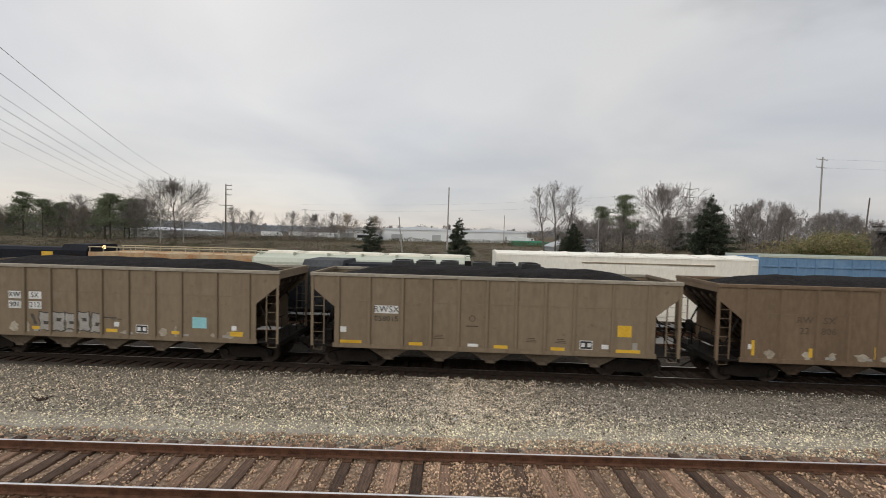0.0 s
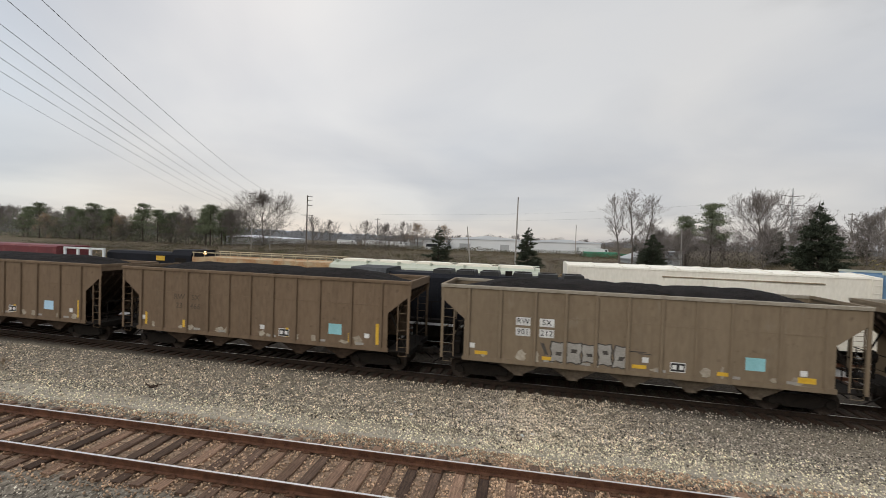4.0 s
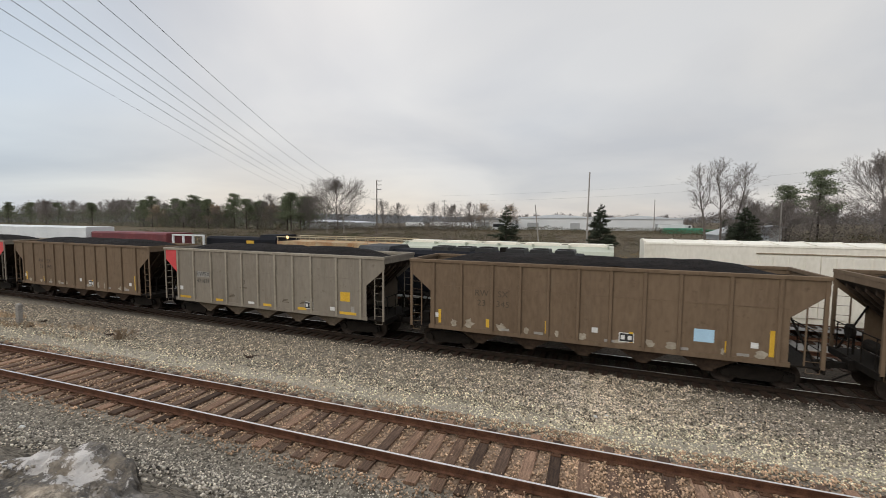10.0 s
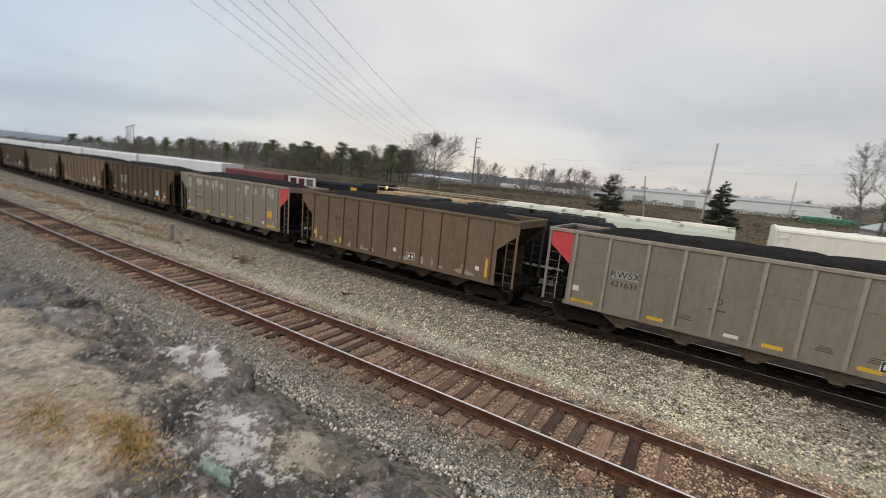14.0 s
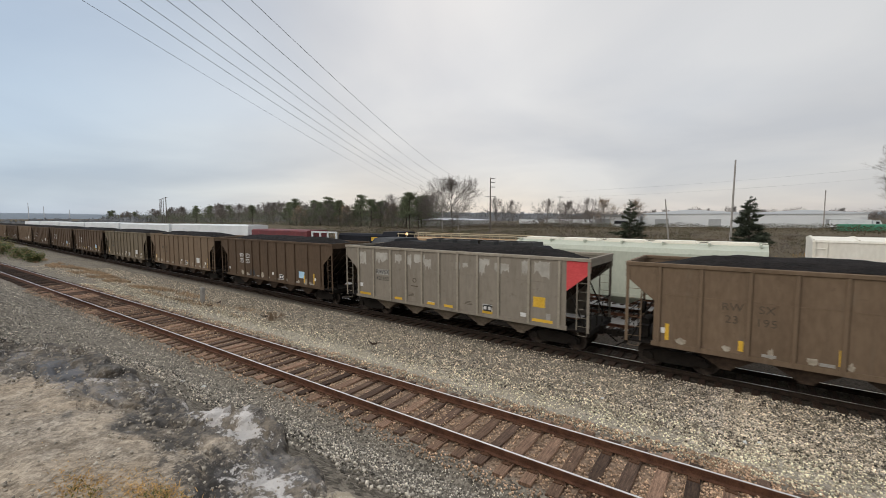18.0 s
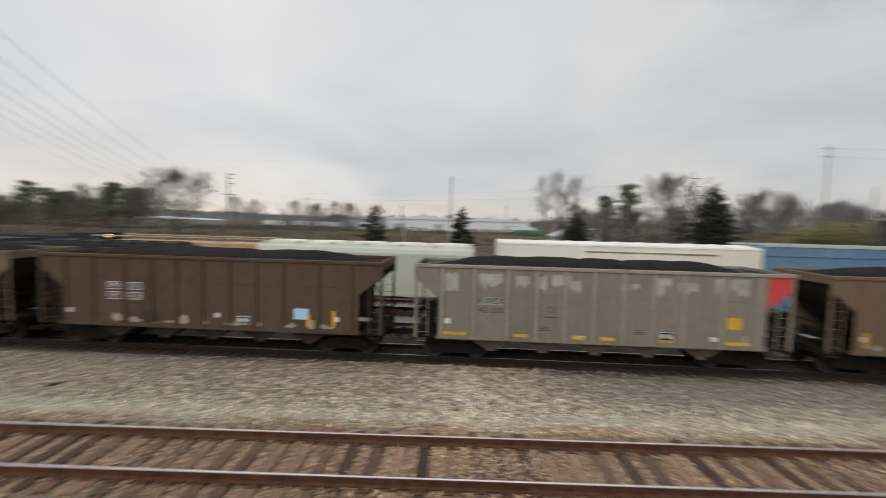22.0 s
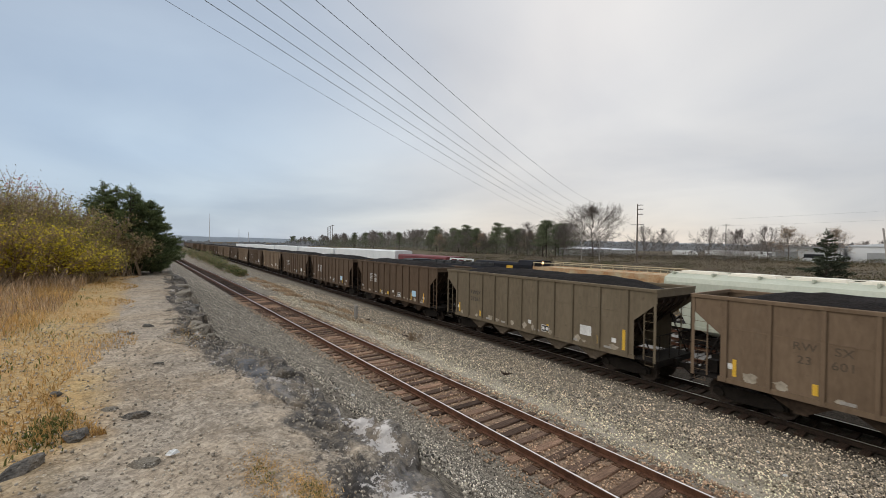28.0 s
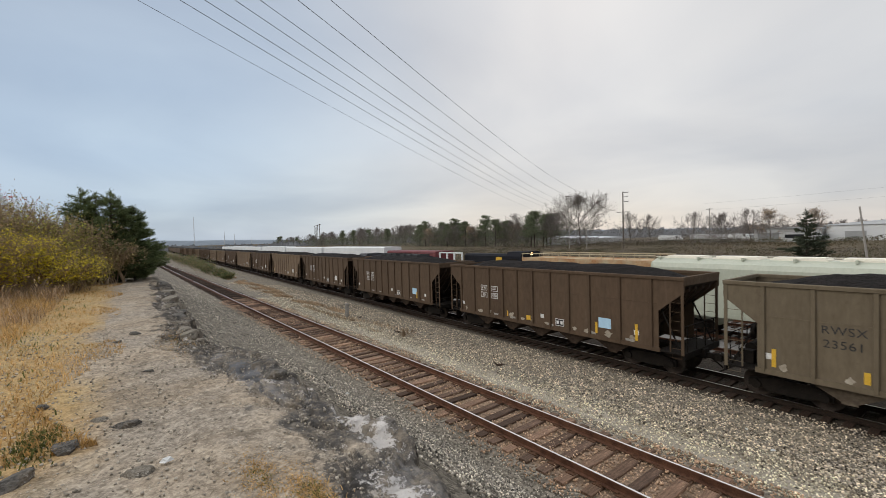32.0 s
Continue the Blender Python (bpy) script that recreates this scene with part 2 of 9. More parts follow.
# ---------------------------------------------------------------- mesh helpers
class MB:
    """Collects vertices and faces of one mesh."""

    def __init__(self):
        self.v, self.f = [], []

    def add(self, vs, fs):
        o = len(self.v)
        self.v.extend([tuple(p) for p in vs])
        self.f.extend([tuple(i + o for i in q) for q in fs])
        return self

    def box(self, cx, cy, cz, sx, sy, sz, m=None):
        x, y, z = sx / 2, sy / 2, sz / 2
        vs = [Vector((a, b, c)) for a in (-x, x) for b in (-y, y) for c in (-z, z)]
        if m is not None:
            vs = [m @ p for p in vs]
        vs = [(p[0] + cx, p[1] + cy, p[2] + cz) for p in vs]
        return self.add(vs, [(0, 1, 3, 2), (4, 6, 7, 5), (0, 4, 5, 1), (2, 3, 7, 6), (0, 2, 6, 4), (1, 5, 7, 3)])

    def span(self, x0, x1, y0, y1, z0, z1):
        return self.box((x0 + x1) / 2, (y0 + y1) / 2, (z0 + z1) / 2, x1 - x0, y1 - y0, z1 - z0)

    def tube(self, p, q, r0, r1=None, n=8, caps=True):
        r1 = r0 if r1 is None else r1
        p, q = Vector(p), Vector(q)
        d = (q - p).normalized()
        u = d.orthogonal().normalized()
        w = d.cross(u)
        vs, fs = [], []
        for c, r in ((p, r0), (q, r1)):
            for i in range(n):
                a = 2 * math.pi * i / n
                vs.append(c + u * (math.cos(a) * r) + w * (math.sin(a) * r))
        for i in range(n):
            j = (i + 1) % n
            fs.append((i, j, n + j, n + i))
        if caps:
            fs += [tuple(range(n - 1, -1, -1)), tuple(range(n, 2 * n))]
        return self.add(vs, fs)

    def path(self, pts, r, n=5):
        """One connected tube through the points."""
        pts = [Vector(p) for p in pts]
        vs, fs = [], []
        for i, p in enumerate(pts):
            d = (pts[min(i + 1, len(pts) - 1)] - pts[max(i - 1, 0)]).normalized()
            u = d.cross(Vector((0, 0, 1))).normalized()
            w = d.cross(u)
            for k in range(n):
                a = 2 * math.pi * k / n
                vs.append(p + u * (math.cos(a) * r) + w * (math.sin(a) * r))
        for i in range(len(pts) - 1):
            for k in range(n):
                j = (k + 1) % n
                fs.append((i * n + k, i * n + j, (i + 1) * n + j, (i + 1) * n + k))
        return self.add(vs, fs)

    def prism(self, prof, a, b, axis="x"):
        """Extrudes a closed outline from a to b. Outline pairs are (y, z) for x, (x, z) for y, (x, y) for z."""
        n = len(prof)
        put = {"x": lambda s, p: (s, p[0], p[1]), "y": lambda s, p: (p[0], s, p[1]), "z": lambda s, p: (p[0], p[1], s)}[axis]
        vs = [put(a, p) for p in prof] + [put(b, p) for p in prof]
        fs = [(i, (i + 1) % n, n + (i + 1) % n, n + i) for i in range(n)]
        fs += [tuple(range(n - 1, -1, -1)), tuple(range(n, 2 * n))]
        return self.add(vs, fs)

    def mesh(self, name, mat, smooth=False):
        me = bpy.data.meshes.new(name)
        me.from_pydata(self.v, [], self.f)
        me.materials.append(mat)
        bm = bmesh.new()
        bm.from_mesh(me)
        bmesh.ops.recalc_face_normals(bm, faces=bm.faces)
        bm.to_mesh(me)
        bm.free()
        if smooth:
            me.polygons.foreach_set("use_smooth", [True] * len(me.polygons))
        me.update()
        return me


def raw_mesh(name, vs, fs, mat, smooth=False):
    me = bpy.data.meshes.new(name)
    me.from_pydata(vs.tolist() if hasattr(vs, "tolist") else vs, [], fs.tolist() if hasattr(fs, "tolist") else fs)
    me.materials.append(mat)
    if smooth:
        me.polygons.foreach_set("use_smooth", [True] * len(me.polygons))
    me.update()
    return me


def part(name, shape, mat, parent, label="", at=None, smooth=False):
    me = shape.mesh(name, mat, smooth) if isinstance(shape, MB) else shape
    ob = new(name, me)
    ob.parent = parent
    if at is not None:
        ob.matrix_basis = at
    if label:
        ob["label"] = label
    return ob


def thing(name, label, category, at=None, group="", kind=""):
    ob = new(name)
    ob.empty_display_size = 0.3
    tagged(ob, label, category, group, kind)
    if at is not None:
        ob.matrix_basis = at
    return ob


def solid(name, shape, mat, label, category="", at=None, group="", kind="", smooth=False):
    ob = new(name, shape.mesh(name, mat, smooth) if isinstance(shape, MB) else shape)
    tagged(ob, label, category, group, kind)
    if at is not None:
        ob.matrix_basis = at
    return ob


# ---------------------------------------------------------------- plan
RAIL_A, RAIL_B = 7.25, 8.755      # rail centres of the empty near track, rail top at z = 0
SKEW = -2.2                       # the yard tracks run at this angle to the near track
TRAIN_Y, TRAIN_Z = 18.2, -1.07    # centre line and rail top of the coal train's track at x = 0
PITCH = 16.2
YARD_Z = -1.35


def tp(s, v=0.0, z=0.0, rz=0.0):
    """A pose in the yard's frame: s metres along the tracks, v metres beyond the train's centre line, z over its rails."""
    return pose(0, TRAIN_Y, TRAIN_Z, 0, 0, SKEW) @ pose(s, v, z, 0, 0, rz)


def yard_v(x, y):
    a = radians(SKEW)
    return -x * math.sin(a) + (y - TRAIN_Y) * math.cos(a)


def smooth(a, b, x):
    t = min(max((x - a) / (b - a), 0.0), 1.0)
    return t * t * (3 - 2 * t)


def edge_y(x):
    """The rocky edge of the gravel terrace above the near track."""
    e = 2.35 - 0.85 * smooth(-9, -13, x) * (1 - 0.6 * smooth(-15, -32, x)) + 0.33 * math.exp(-((x + 4.7) / 0.6) ** 2)
    e += -0.4 * math.exp(-((x - 2.6) / 1.1) ** 2) + smooth(4, 9, x) + smooth(9, 24, x)
    return e + 0.06 * math.sin(3.1 * x) + 0.04 * math.sin(7.3 * x + 1)


def terrace_z(x, y):
    return 2.35 + 0.05 * noise.noise((x * 0.35, y * 0.35, 0.3)) + 0.02 * noise.noise((x * 1.7, y * 1.7, 4.1)) - 0.012 * max(0, y + 1)


def rock_width(x):
    """How far the bare bedrock reaches back from the edge."""
    w = 0.90 + 0.35 * math.exp(-((x + 9.6) / 0.9) ** 2) - 0.3 * math.exp(-((x + 6.3) / 0.5) ** 2) - 0.35 * math.exp(-((x + 4.25) / 0.3) ** 2)
    w += 0.75 * smooth(-4.0, -2.9, x) * smooth(2.5, 0.5, x) - 0.25 * smooth(-11, -14, x) + 0.25 * smooth(4, 8, x)
    return w


def ground_z(x, y):
    n1 = noise.noise((x * 0.35, y * 0.35, 0.3))
    n2 = noise.noise((x * 1.7, y * 1.7, 4.1))
    e = edge_y(x)
    top = terrace_z(x, y)
    foot = 1.55 + 0.15 * n1 + 0.50 * smooth(2.0, -1.0, x) * smooth(-13, -8, x)
    bed = -0.235
    v = yard_v(x, y)
    if y < e:
        z = top
    elif y < e + 0.5:
        k = (y - e) / 0.5
        z = top + (foot - top) * k
    elif y < 6.15:
        k = (y - e - 0.5) / (6.15 - e - 0.5)
        z = foot + (bed - 0.10 - foot) * k ** 0.85 + 0.03 * n2
    elif y < 6.5:
        z = bed - 0.10 + 0.10 * (y - 6.15) / 0.35
    elif y < 9.85:
        z = bed + 0.012 * n2
    else:
        far = TRAIN_Z - 0.24
        k = smooth(0, 1, (y - 9.85) / max(16.2 - 0.038 * x - 9.85, 1.0))
        z = bed - 0.06 + (far - bed + 0.06) * k + 0.04 * n1 * (1 - abs(2 * k - 1)) + 0.015 * n2
        if v > 2.6:
            z = far + (YARD_Z - far) * smooth(2.6, 5, v) + 0.03 * n2
    # bank of the road that climbs to the bridge, beyond the yard on the right
    if v > 14:
        rise = smooth(35, 68, x) * smooth(36, 60, v) * 3.0 + smooth(15.5, 30, v) * 2.0
        z = YARD_Z + rise + 0.25 * n1 * smooth(16, 30, v)
    return z


M = {}
M["ballast_grey"] = material("ballast_grey", (0.10, 0.095, 0.088), (0.36, 0.345, 0.32), 1.3, 0.92, fine=22, bump=1.0, dist=0.05, contrast=(0.36, 0.64))


class NodeKit:
    """Short names for the shader nodes of one material."""

    def __init__(self, m):
        self.nt = m.node_tree
        self.tc = self.n("TexCoord")
        self.sep = self.n("SeparateXYZ")
        self.L(self.tc.outputs["Object"], self.sep.inputs[0])

    def n(self, kind):
        return self.nt.nodes.new("ShaderNode" + kind)

    def L(self, a, b):
        self.nt.links.new(a, b)

    def math(self, op, a, b=0.0, c=0.0):
        q = self.n("Math")
        q.operation = op
        for i, s in enumerate((a, b, c)):
            if isinstance(s, (int, float)):
                q.inputs[i].default_value = s
            else:
                self.L(s, q.inputs[i])
        return q.outputs[0]

    def noise(self, scale, detail=6, rough=0.6, stretch=None):
        q = self.n("TexNoise")
        q.inputs["Scale"].default_value, q.inputs["Detail"].default_value, q.inputs["Roughness"].default_value = scale, detail, rough
        src = self.tc.outputs["Object"]
        if stretch:
            mp = self.n("Mapping")
            mp.inputs["Scale"].default_value = stretch
            self.L(src, mp.inputs[0])
            src = mp.outputs[0]
        self.L(src, q.inputs["Vector"])
        return q.outputs["Fac"]

    def ramp(self, v, p0, p1):
        q = self.n("MapRange")
        q.interpolation_type = "SMOOTHSTEP"
        q.inputs["From Min"].default_value, q.inputs["From Max"].default_value = p0, p1
        self.L(v, q.inputs["Value"])
        return q.outputs[0]

    def mix(self, f, a, b):
        q = self.n("MixRGB")
        for i, s in enumerate((f, a, b)):
            if isinstance(s, tuple):
                q.inputs[i].default_value = (*s, 1)
            elif isinstance(s, (int, float)):
                q.inputs[i].default_value = s
            else:
                self.L(s, q.inputs[i])
        return q.outputs[0]

    def cells(self, scale):
        vor, cell = self.n("TexVoronoi"), self.n("SeparateColor")
        vor.inputs["Scale"].default_value = scale
        self.L(self.tc.outputs["Object"], vor.inputs["Vector"])
        self.L(vor.outputs["Color"], cell.inputs[0])
        return cell.outputs[0]


def terrace_colour(k, grit, fine):
    """Packed grey-tan gravel and dust with stains, shared by the terrace and the dust on its bedrock."""
    tone = k.ramp(k.noise(1.1, 10, 0.75), 0.34, 0.66)
    col = k.mix(grit, k.mix(tone, (0.141, 0.109, 0.076), (0.213, 0.172, 0.128)), k.mix(tone, (0.426, 0.344, 0.250), (0.562, 0.471, 0.360)))
    zone = k.ramp(k.noise(0.42, 7, 0.62), 0.44, 0.60)
    col = k.mix(k.math("MULTIPLY", zone, 0.7), col, k.mix(grit, (0.118, 0.100, 0.080), (0.453, 0.396, 0.322)))
    earth = k.ramp(k.noise(0.33, 8, 0.7), 0.54, 0.64)
    col = k.mix(k.math("MULTIPLY", earth, 0.55), col, k.mix(grit, (0.109, 0.079, 0.049), (0.300, 0.229, 0.152)))
    stain = k.ramp(k.noise(1.9, 10, 0.8), 0.50, 0.60)
    col = k.mix(k.math("MULTIPLY", stain, 0.6), col, k.mix(fine, (0.078, 0.061, 0.044), (0.227, 0.181, 0.131)))
    pale = k.ramp(k.noise(5.5, 9, 0.8), 0.60, 0.66)
    return k.mix(k.math("MULTIPLY", pale, 0.7), col, (0.527, 0.462, 0.371))


def ground_material():
    m = material("ground_gravel", (0.085, 0.08, 0.074), (0.34, 0.32, 0.29), 0.9, 0.95, fine=30, bump=1.0, dist=0.05, contrast=(0.36, 0.64), coords="Object")
    bsdf = m.node_tree.nodes["Principled BSDF"]
    kit = NodeKit(m)
    math_, noise_, ramp_, mix_, cells, sep, L = kit.math, kit.noise, kit.ramp, kit.mix, kit.cells, kit.sep, kit.L
    X, Y = sep.outputs[0], sep.outputs[1]
    wob = math_("MULTIPLY_ADD", noise_(0.5), 2.4, -1.2)

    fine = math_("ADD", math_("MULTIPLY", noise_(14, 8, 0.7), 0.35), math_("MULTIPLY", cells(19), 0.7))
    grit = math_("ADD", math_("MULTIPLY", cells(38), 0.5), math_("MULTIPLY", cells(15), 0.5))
    # speckled bed; its dark end stands in for the shaded gaps between stones
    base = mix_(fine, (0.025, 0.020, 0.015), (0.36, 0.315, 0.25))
    mid = noise_(2.2, 8, 0.65)
    # the light strip of fines beyond the near track
    v = math_("MULTIPLY_ADD", X, 0.0384, Y)
    strip = math_("MULTIPLY", ramp_(math_("MULTIPLY_ADD", wob, 0.25, Y), 9.6, 9.95), math_("SUBTRACT", 1.0, ramp_(math_("MULTIPLY_ADD", wob, 0.5, Y), 10.55, 11.0)))
    col = mix_(math_("MULTIPLY", math_("MULTIPLY", strip, 0.45), math_("MULTIPLY", ramp_(X, -34.0, -14.0), math_("SUBTRACT", 1.0, ramp_(X, 14.0, 26.0)))), base, mix_(grit, (0.36, 0.31, 0.235), (0.72, 0.65, 0.54)))
    # tan dust in the ballast between the tracks
    dust = math_("MULTIPLY", ramp_(Y, 9.9, 11), ramp_(noise_(0.35, 5), 0.42, 0.62))
    col = mix_(math_("MULTIPLY", dust, 0.5), col, mix_(fine, (0.12, 0.098, 0.066), (0.38, 0.325, 0.24)))
    # rust brown between the rails of the near track
    rust = math_("MULTIPLY", ramp_(Y, 6.7, 7.0), math_("SUBTRACT", 1.0, ramp_(Y, 9.0, 9.4)))
    col = mix_(math_("MULTIPLY", rust, 0.85), col, mix_(fine, (0.10, 0.062, 0.040), (0.40, 0.275, 0.185)))
    # dark oily bed of the train's track, with the shade under the cars in its colour
    oil_shade = math_("MULTIPLY", ramp_(v, 16.1, 16.9), math_("SUBTRACT", 1.0, ramp_(v, 21.4, 22.6)))
    col = mix_(math_("MULTIPLY", oil_shade, 0.92), col, mix_(fine, (0.014, 0.011, 0.008), (0.075, 0.058, 0.044)))
    # yard floor
    yardf = ramp_(v, 21.4, 22.8)
    col = mix_(yardf, col, mix_(mid, (0.20, 0.19, 0.175), (0.40, 0.385, 0.36)))
    # brown winter field behind the yard
    field = ramp_(math_("ADD", v, wob), 33, 37)
    col = mix_(field, col, mix_(mid, (0.060, 0.048, 0.030), (0.155, 0.122, 0.075)))
    # terrace: packed grey-tan gravel and dust
    edge = math_("MULTIPLY_ADD", ramp_(X, 4.0, 9.0), 1.0, math_("MULTIPLY_ADD", ramp_(X, 9.0, 24.0), 1.0, 2.42))
    edge = math_("SUBTRACT", edge, math_("MULTIPLY", math_("SUBTRACT", 1.0, ramp_(X, -13.0, -9.0)), 0.7))
    ter = math_("SUBTRACT", 1.0, ramp_(math_("SUBTRACT", math_("MULTIPLY_ADD", wob, 0.15, Y), edge), -0.15, 0.15))
    tone = ramp_(noise_(1.1, 10, 0.75), 0.36, 0.64)
    col = mix_(ter, col, terrace_colour(kit, grit, fine))
    # paler grey gravel towards the wood
    east = math_("MULTIPLY", math_("MULTIPLY", ramp_(math_("ADD", X, wob), 7.0, 12.0), math_("SUBTRACT", 1.0, ramp_(math_("ADD", Y, wob), -1.2, 0.4))), 0.6)
    col = mix_(math_("MULTIPLY", east, ter), col, mix_(grit, (0.21, 0.19, 0.163), (0.64, 0.59, 0.52)))
    # stained dark dirt patch on the right of the terrace
    dx = math_("MULTIPLY", math_("SUBTRACT", X, 8.0), 0.42)
    dy = math_("ADD", Y, 1.4)
    d2 = math_("ADD", math_("MULTIPLY", dx, dx), math_("MULTIPLY", dy, dy))
    patch = math_("SUBTRACT", 1.0, ramp_(math_("ADD", math_("MULTIPLY_ADD", wob, 0.9, d2), math_("MULTIPLY_ADD", mid, 4.0, -2.0)), 0.1, 1.5))
    col = mix_(math_("MULTIPLY", patch, 0.8), col, mix_(grit, (0.036, 0.029, 0.023), (0.115, 0.096, 0.077)))
    # dry grass: left back of the terrace and under the trees on the right
    gl = math_("MULTIPLY", math_("SUBTRACT", 1.0, ramp_(math_("MULTIPLY_ADD", wob, 0.8, Y), -1.1, -0.2)), math_("SUBTRACT", 1.0, ramp_(math_("ADD", X, wob), -7.0, -4.0)))
    gr = math_("MULTIPLY", ramp_(math_("ADD", math_("MULTIPLY_ADD", Y, -0.25, X), wob), 18.5, 20.5), math_("SUBTRACT", 1.0, ramp_(Y, -2.2, -0.6)))
    gmask = math_("MAXIMUM", gl, gr)
    col = mix_(math_("MULTIPLY", gmask, 0.9), col, mix_(tone, mix_(grit, (0.24, 0.14, 0.048), (0.54, 0.34, 0.135)), mix_(grit, (0.22, 0.165, 0.075), (0.55, 0.40, 0.19))))
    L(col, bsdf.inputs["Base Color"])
    for nd in m.node_tree.nodes:
        if nd.type == "BUMP":
            L(math_("MULTIPLY_ADD", ter, -0.55, 1.0), nd.inputs["Strength"])
    return m


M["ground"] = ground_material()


def axis(parts):
    out = []
    for a, b, s in parts:
        k = max(int(round((b - a) / s)), 1)
        out += [a + (b - a) * i / k for i in range(k)]
    return out + [parts[-1][1]]


def build_ground():
    xs = axis([(-3000, -600, 400), (-600, -150, 45), (-150, -40, 5), (-40, -14, 1.0), (-14, 14, 0.30), (14, 40, 0.8), (40, 150, 5), (150, 600, 45), (600, 3000, 400)])
    ys = axis([(-600, -60, 90), (-60, -12, 4), (-12, -3, 0.7), (-3, 1.2, 0.30), (1.2, 4.2, 0.12), (4.2, 10.5, 0.22), (10.5, 18, 0.5), (18, 40, 1.5), (40, 120, 5), (120, 600, 60), (600, 4500, 500)])
    def under_ledge(x, y):   # the ground lies a little lower where the bedrock covers it
        w = y - edge_y(x)
        return 0.16 * smooth(-2.0, -1.6, w) * smooth(1.2, 0.6, w) if abs(x) < 33 else 0.0

    vs = [(x, y, ground_z(x, y) - under_ledge(x, y)) for y in ys for x in xs]
    nx = len(xs)
    fs = [(j * nx + i, j * nx + i + 1, (j + 1) * nx + i + 1, (j + 1) * nx + i) for j in range(len(ys) - 1) for i in range(nx - 1)]
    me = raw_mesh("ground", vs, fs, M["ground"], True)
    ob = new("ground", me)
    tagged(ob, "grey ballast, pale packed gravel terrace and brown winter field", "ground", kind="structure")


build_ground()

# ---------------------------------------------------------------- rails and ties
M["rail_side"] = material("rusty_rail", (0.060, 0.029, 0.018), (0.175, 0.085, 0.052), 6, 0.75, 0.3, fine=60, bump=0.3)
M["rail_top"] = material("worn_rail_head", (0.74, 0.72, 0.70), (0.92, 0.91, 0.895), 3, 0.36, 1.0, fine=30, bump=0.05, stretch=(0.1, 1, 1))
M["tie_black"] = material("creosoted_tie_wood", (0.041, 0.027, 0.020), (0.190, 0.122, 0.085), 5, 0.9, fine=30, bump=0.9, dist=0.02, rand=0.5, stretch=(6, 0.6, 3))
M["tie"] = material("weathered_tie_wood", (0.096, 0.059, 0.040), (0.366, 0.231, 0.155), 5, 0.9, fine=30, bump=0.9, dist=0.02, rand=0.5, stretch=(6, 0.6, 3))
# tie_far and rail_dark carry the shade under the train in their colour
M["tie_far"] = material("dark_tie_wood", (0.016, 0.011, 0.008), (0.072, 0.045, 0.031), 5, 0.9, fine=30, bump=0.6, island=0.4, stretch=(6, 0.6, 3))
M["rail_dark"] = material("grimy_rail_in_shade", (0.012, 0.008, 0.006), (0.040, 0.027, 0.019), 6, 0.8, 0.1, fine=60, bump=0.3)
M["plate"] = material("rusty_steel_plate", (0.06, 0.03, 0.018), (0.16, 0.085, 0.05), 12, 0.8, 0.3, fine=70, bump=0.3)

RAIL_PROFILE = [(-0.070, -0.172), (0.070, -0.172), (0.070, -0.160), (0.012, -0.140), (0.010, -0.045), (0.036, -0.034), (0.036, -0.006),
                (0.028, -0.0015), (-0.028, -0.0015), (-0.036, -0.006), (-0.036, -0.034), (-0.010, -0.045), (-0.012, -0.140), (-0.070, -0.160)]


def build_track(name, label, m, half, near):
    """One track in its own frame: x along it, rail top at z = 0."""
    root = thing(name, label, "railway track", m, kind="structure")
    for y in (-0.7525, 0.7525):
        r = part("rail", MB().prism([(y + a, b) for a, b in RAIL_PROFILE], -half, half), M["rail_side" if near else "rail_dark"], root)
        part("rail_head", MB().span(-half, half, y - 0.024, y + 0.024, -0.006, 0.0), M["rail_top"], r, "polished running surface")
    rnd = random.Random(5 if near else 9)
    shapes = []
    for k in range(6):
        b = MB()
        l, w = 1.27 + rnd.uniform(-0.03, 0.03), 0.112 + rnd.uniform(-0.008, 0.008)
        bev = 0.012
        prof = [(-w, -0.34), (w, -0.34), (w, -0.172 - bev), (w - bev, -0.173), (-w + bev, -0.173), (-w, -0.172 - bev)]
        b.prism(prof, -l, l, "y")
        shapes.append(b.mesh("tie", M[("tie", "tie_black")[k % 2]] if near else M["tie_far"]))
    pl = MB()
    for y in (-0.7525, 0.7525):
        pl.box(0, y, -0.168, 0.19, 0.36, 0.018)
        for dx in (-0.055, 0.055):
            for dy in (-0.10, 0.10):
                pl.box(dx, y + dy, -0.154, 0.022, 0.03, 0.03)
    plate = pl.mesh("tie_plates", M["plate"])
    rest = MB()
    x = -half + 0.3
    near_n = 0
    while x < half:
        lim = 42 if near else 30
        if -lim < x < lim * (0.9 if near else 0.7) and near_n < 295:
            t = part("tie", shapes[rnd.randrange(6)], None, root, at=pose(x, rnd.uniform(-0.05, 0.05), rnd.uniform(-0.012, 0.004), 0, rnd.uniform(-1, 1), rnd.uniform(-1.8, 1.8)))
            if near and abs(x) < 22:
                part("tie_plate", plate, None, t, "rusty steel tie plates with spikes", at=pose(0, 0, 0.004))
            near_n += 1
        else:
            l = 1.27 + rnd.uniform(-0.04, 0.04)
            rest.box(x, rnd.uniform(-0.05, 0.05), -0.258, 0.225, 2 * l, 0.17)
        x += rnd.uniform(0.49, 0.56)
    ob = part("far_ties", rest, M["tie_far"], root)
    ob["kind"] = "stuff"
    return root


near_track = build_track("near_track", "empty railway track with rusty rails and old wooden ties", pose(0, (RAIL_A + RAIL_B) / 2, 0), 260, True)
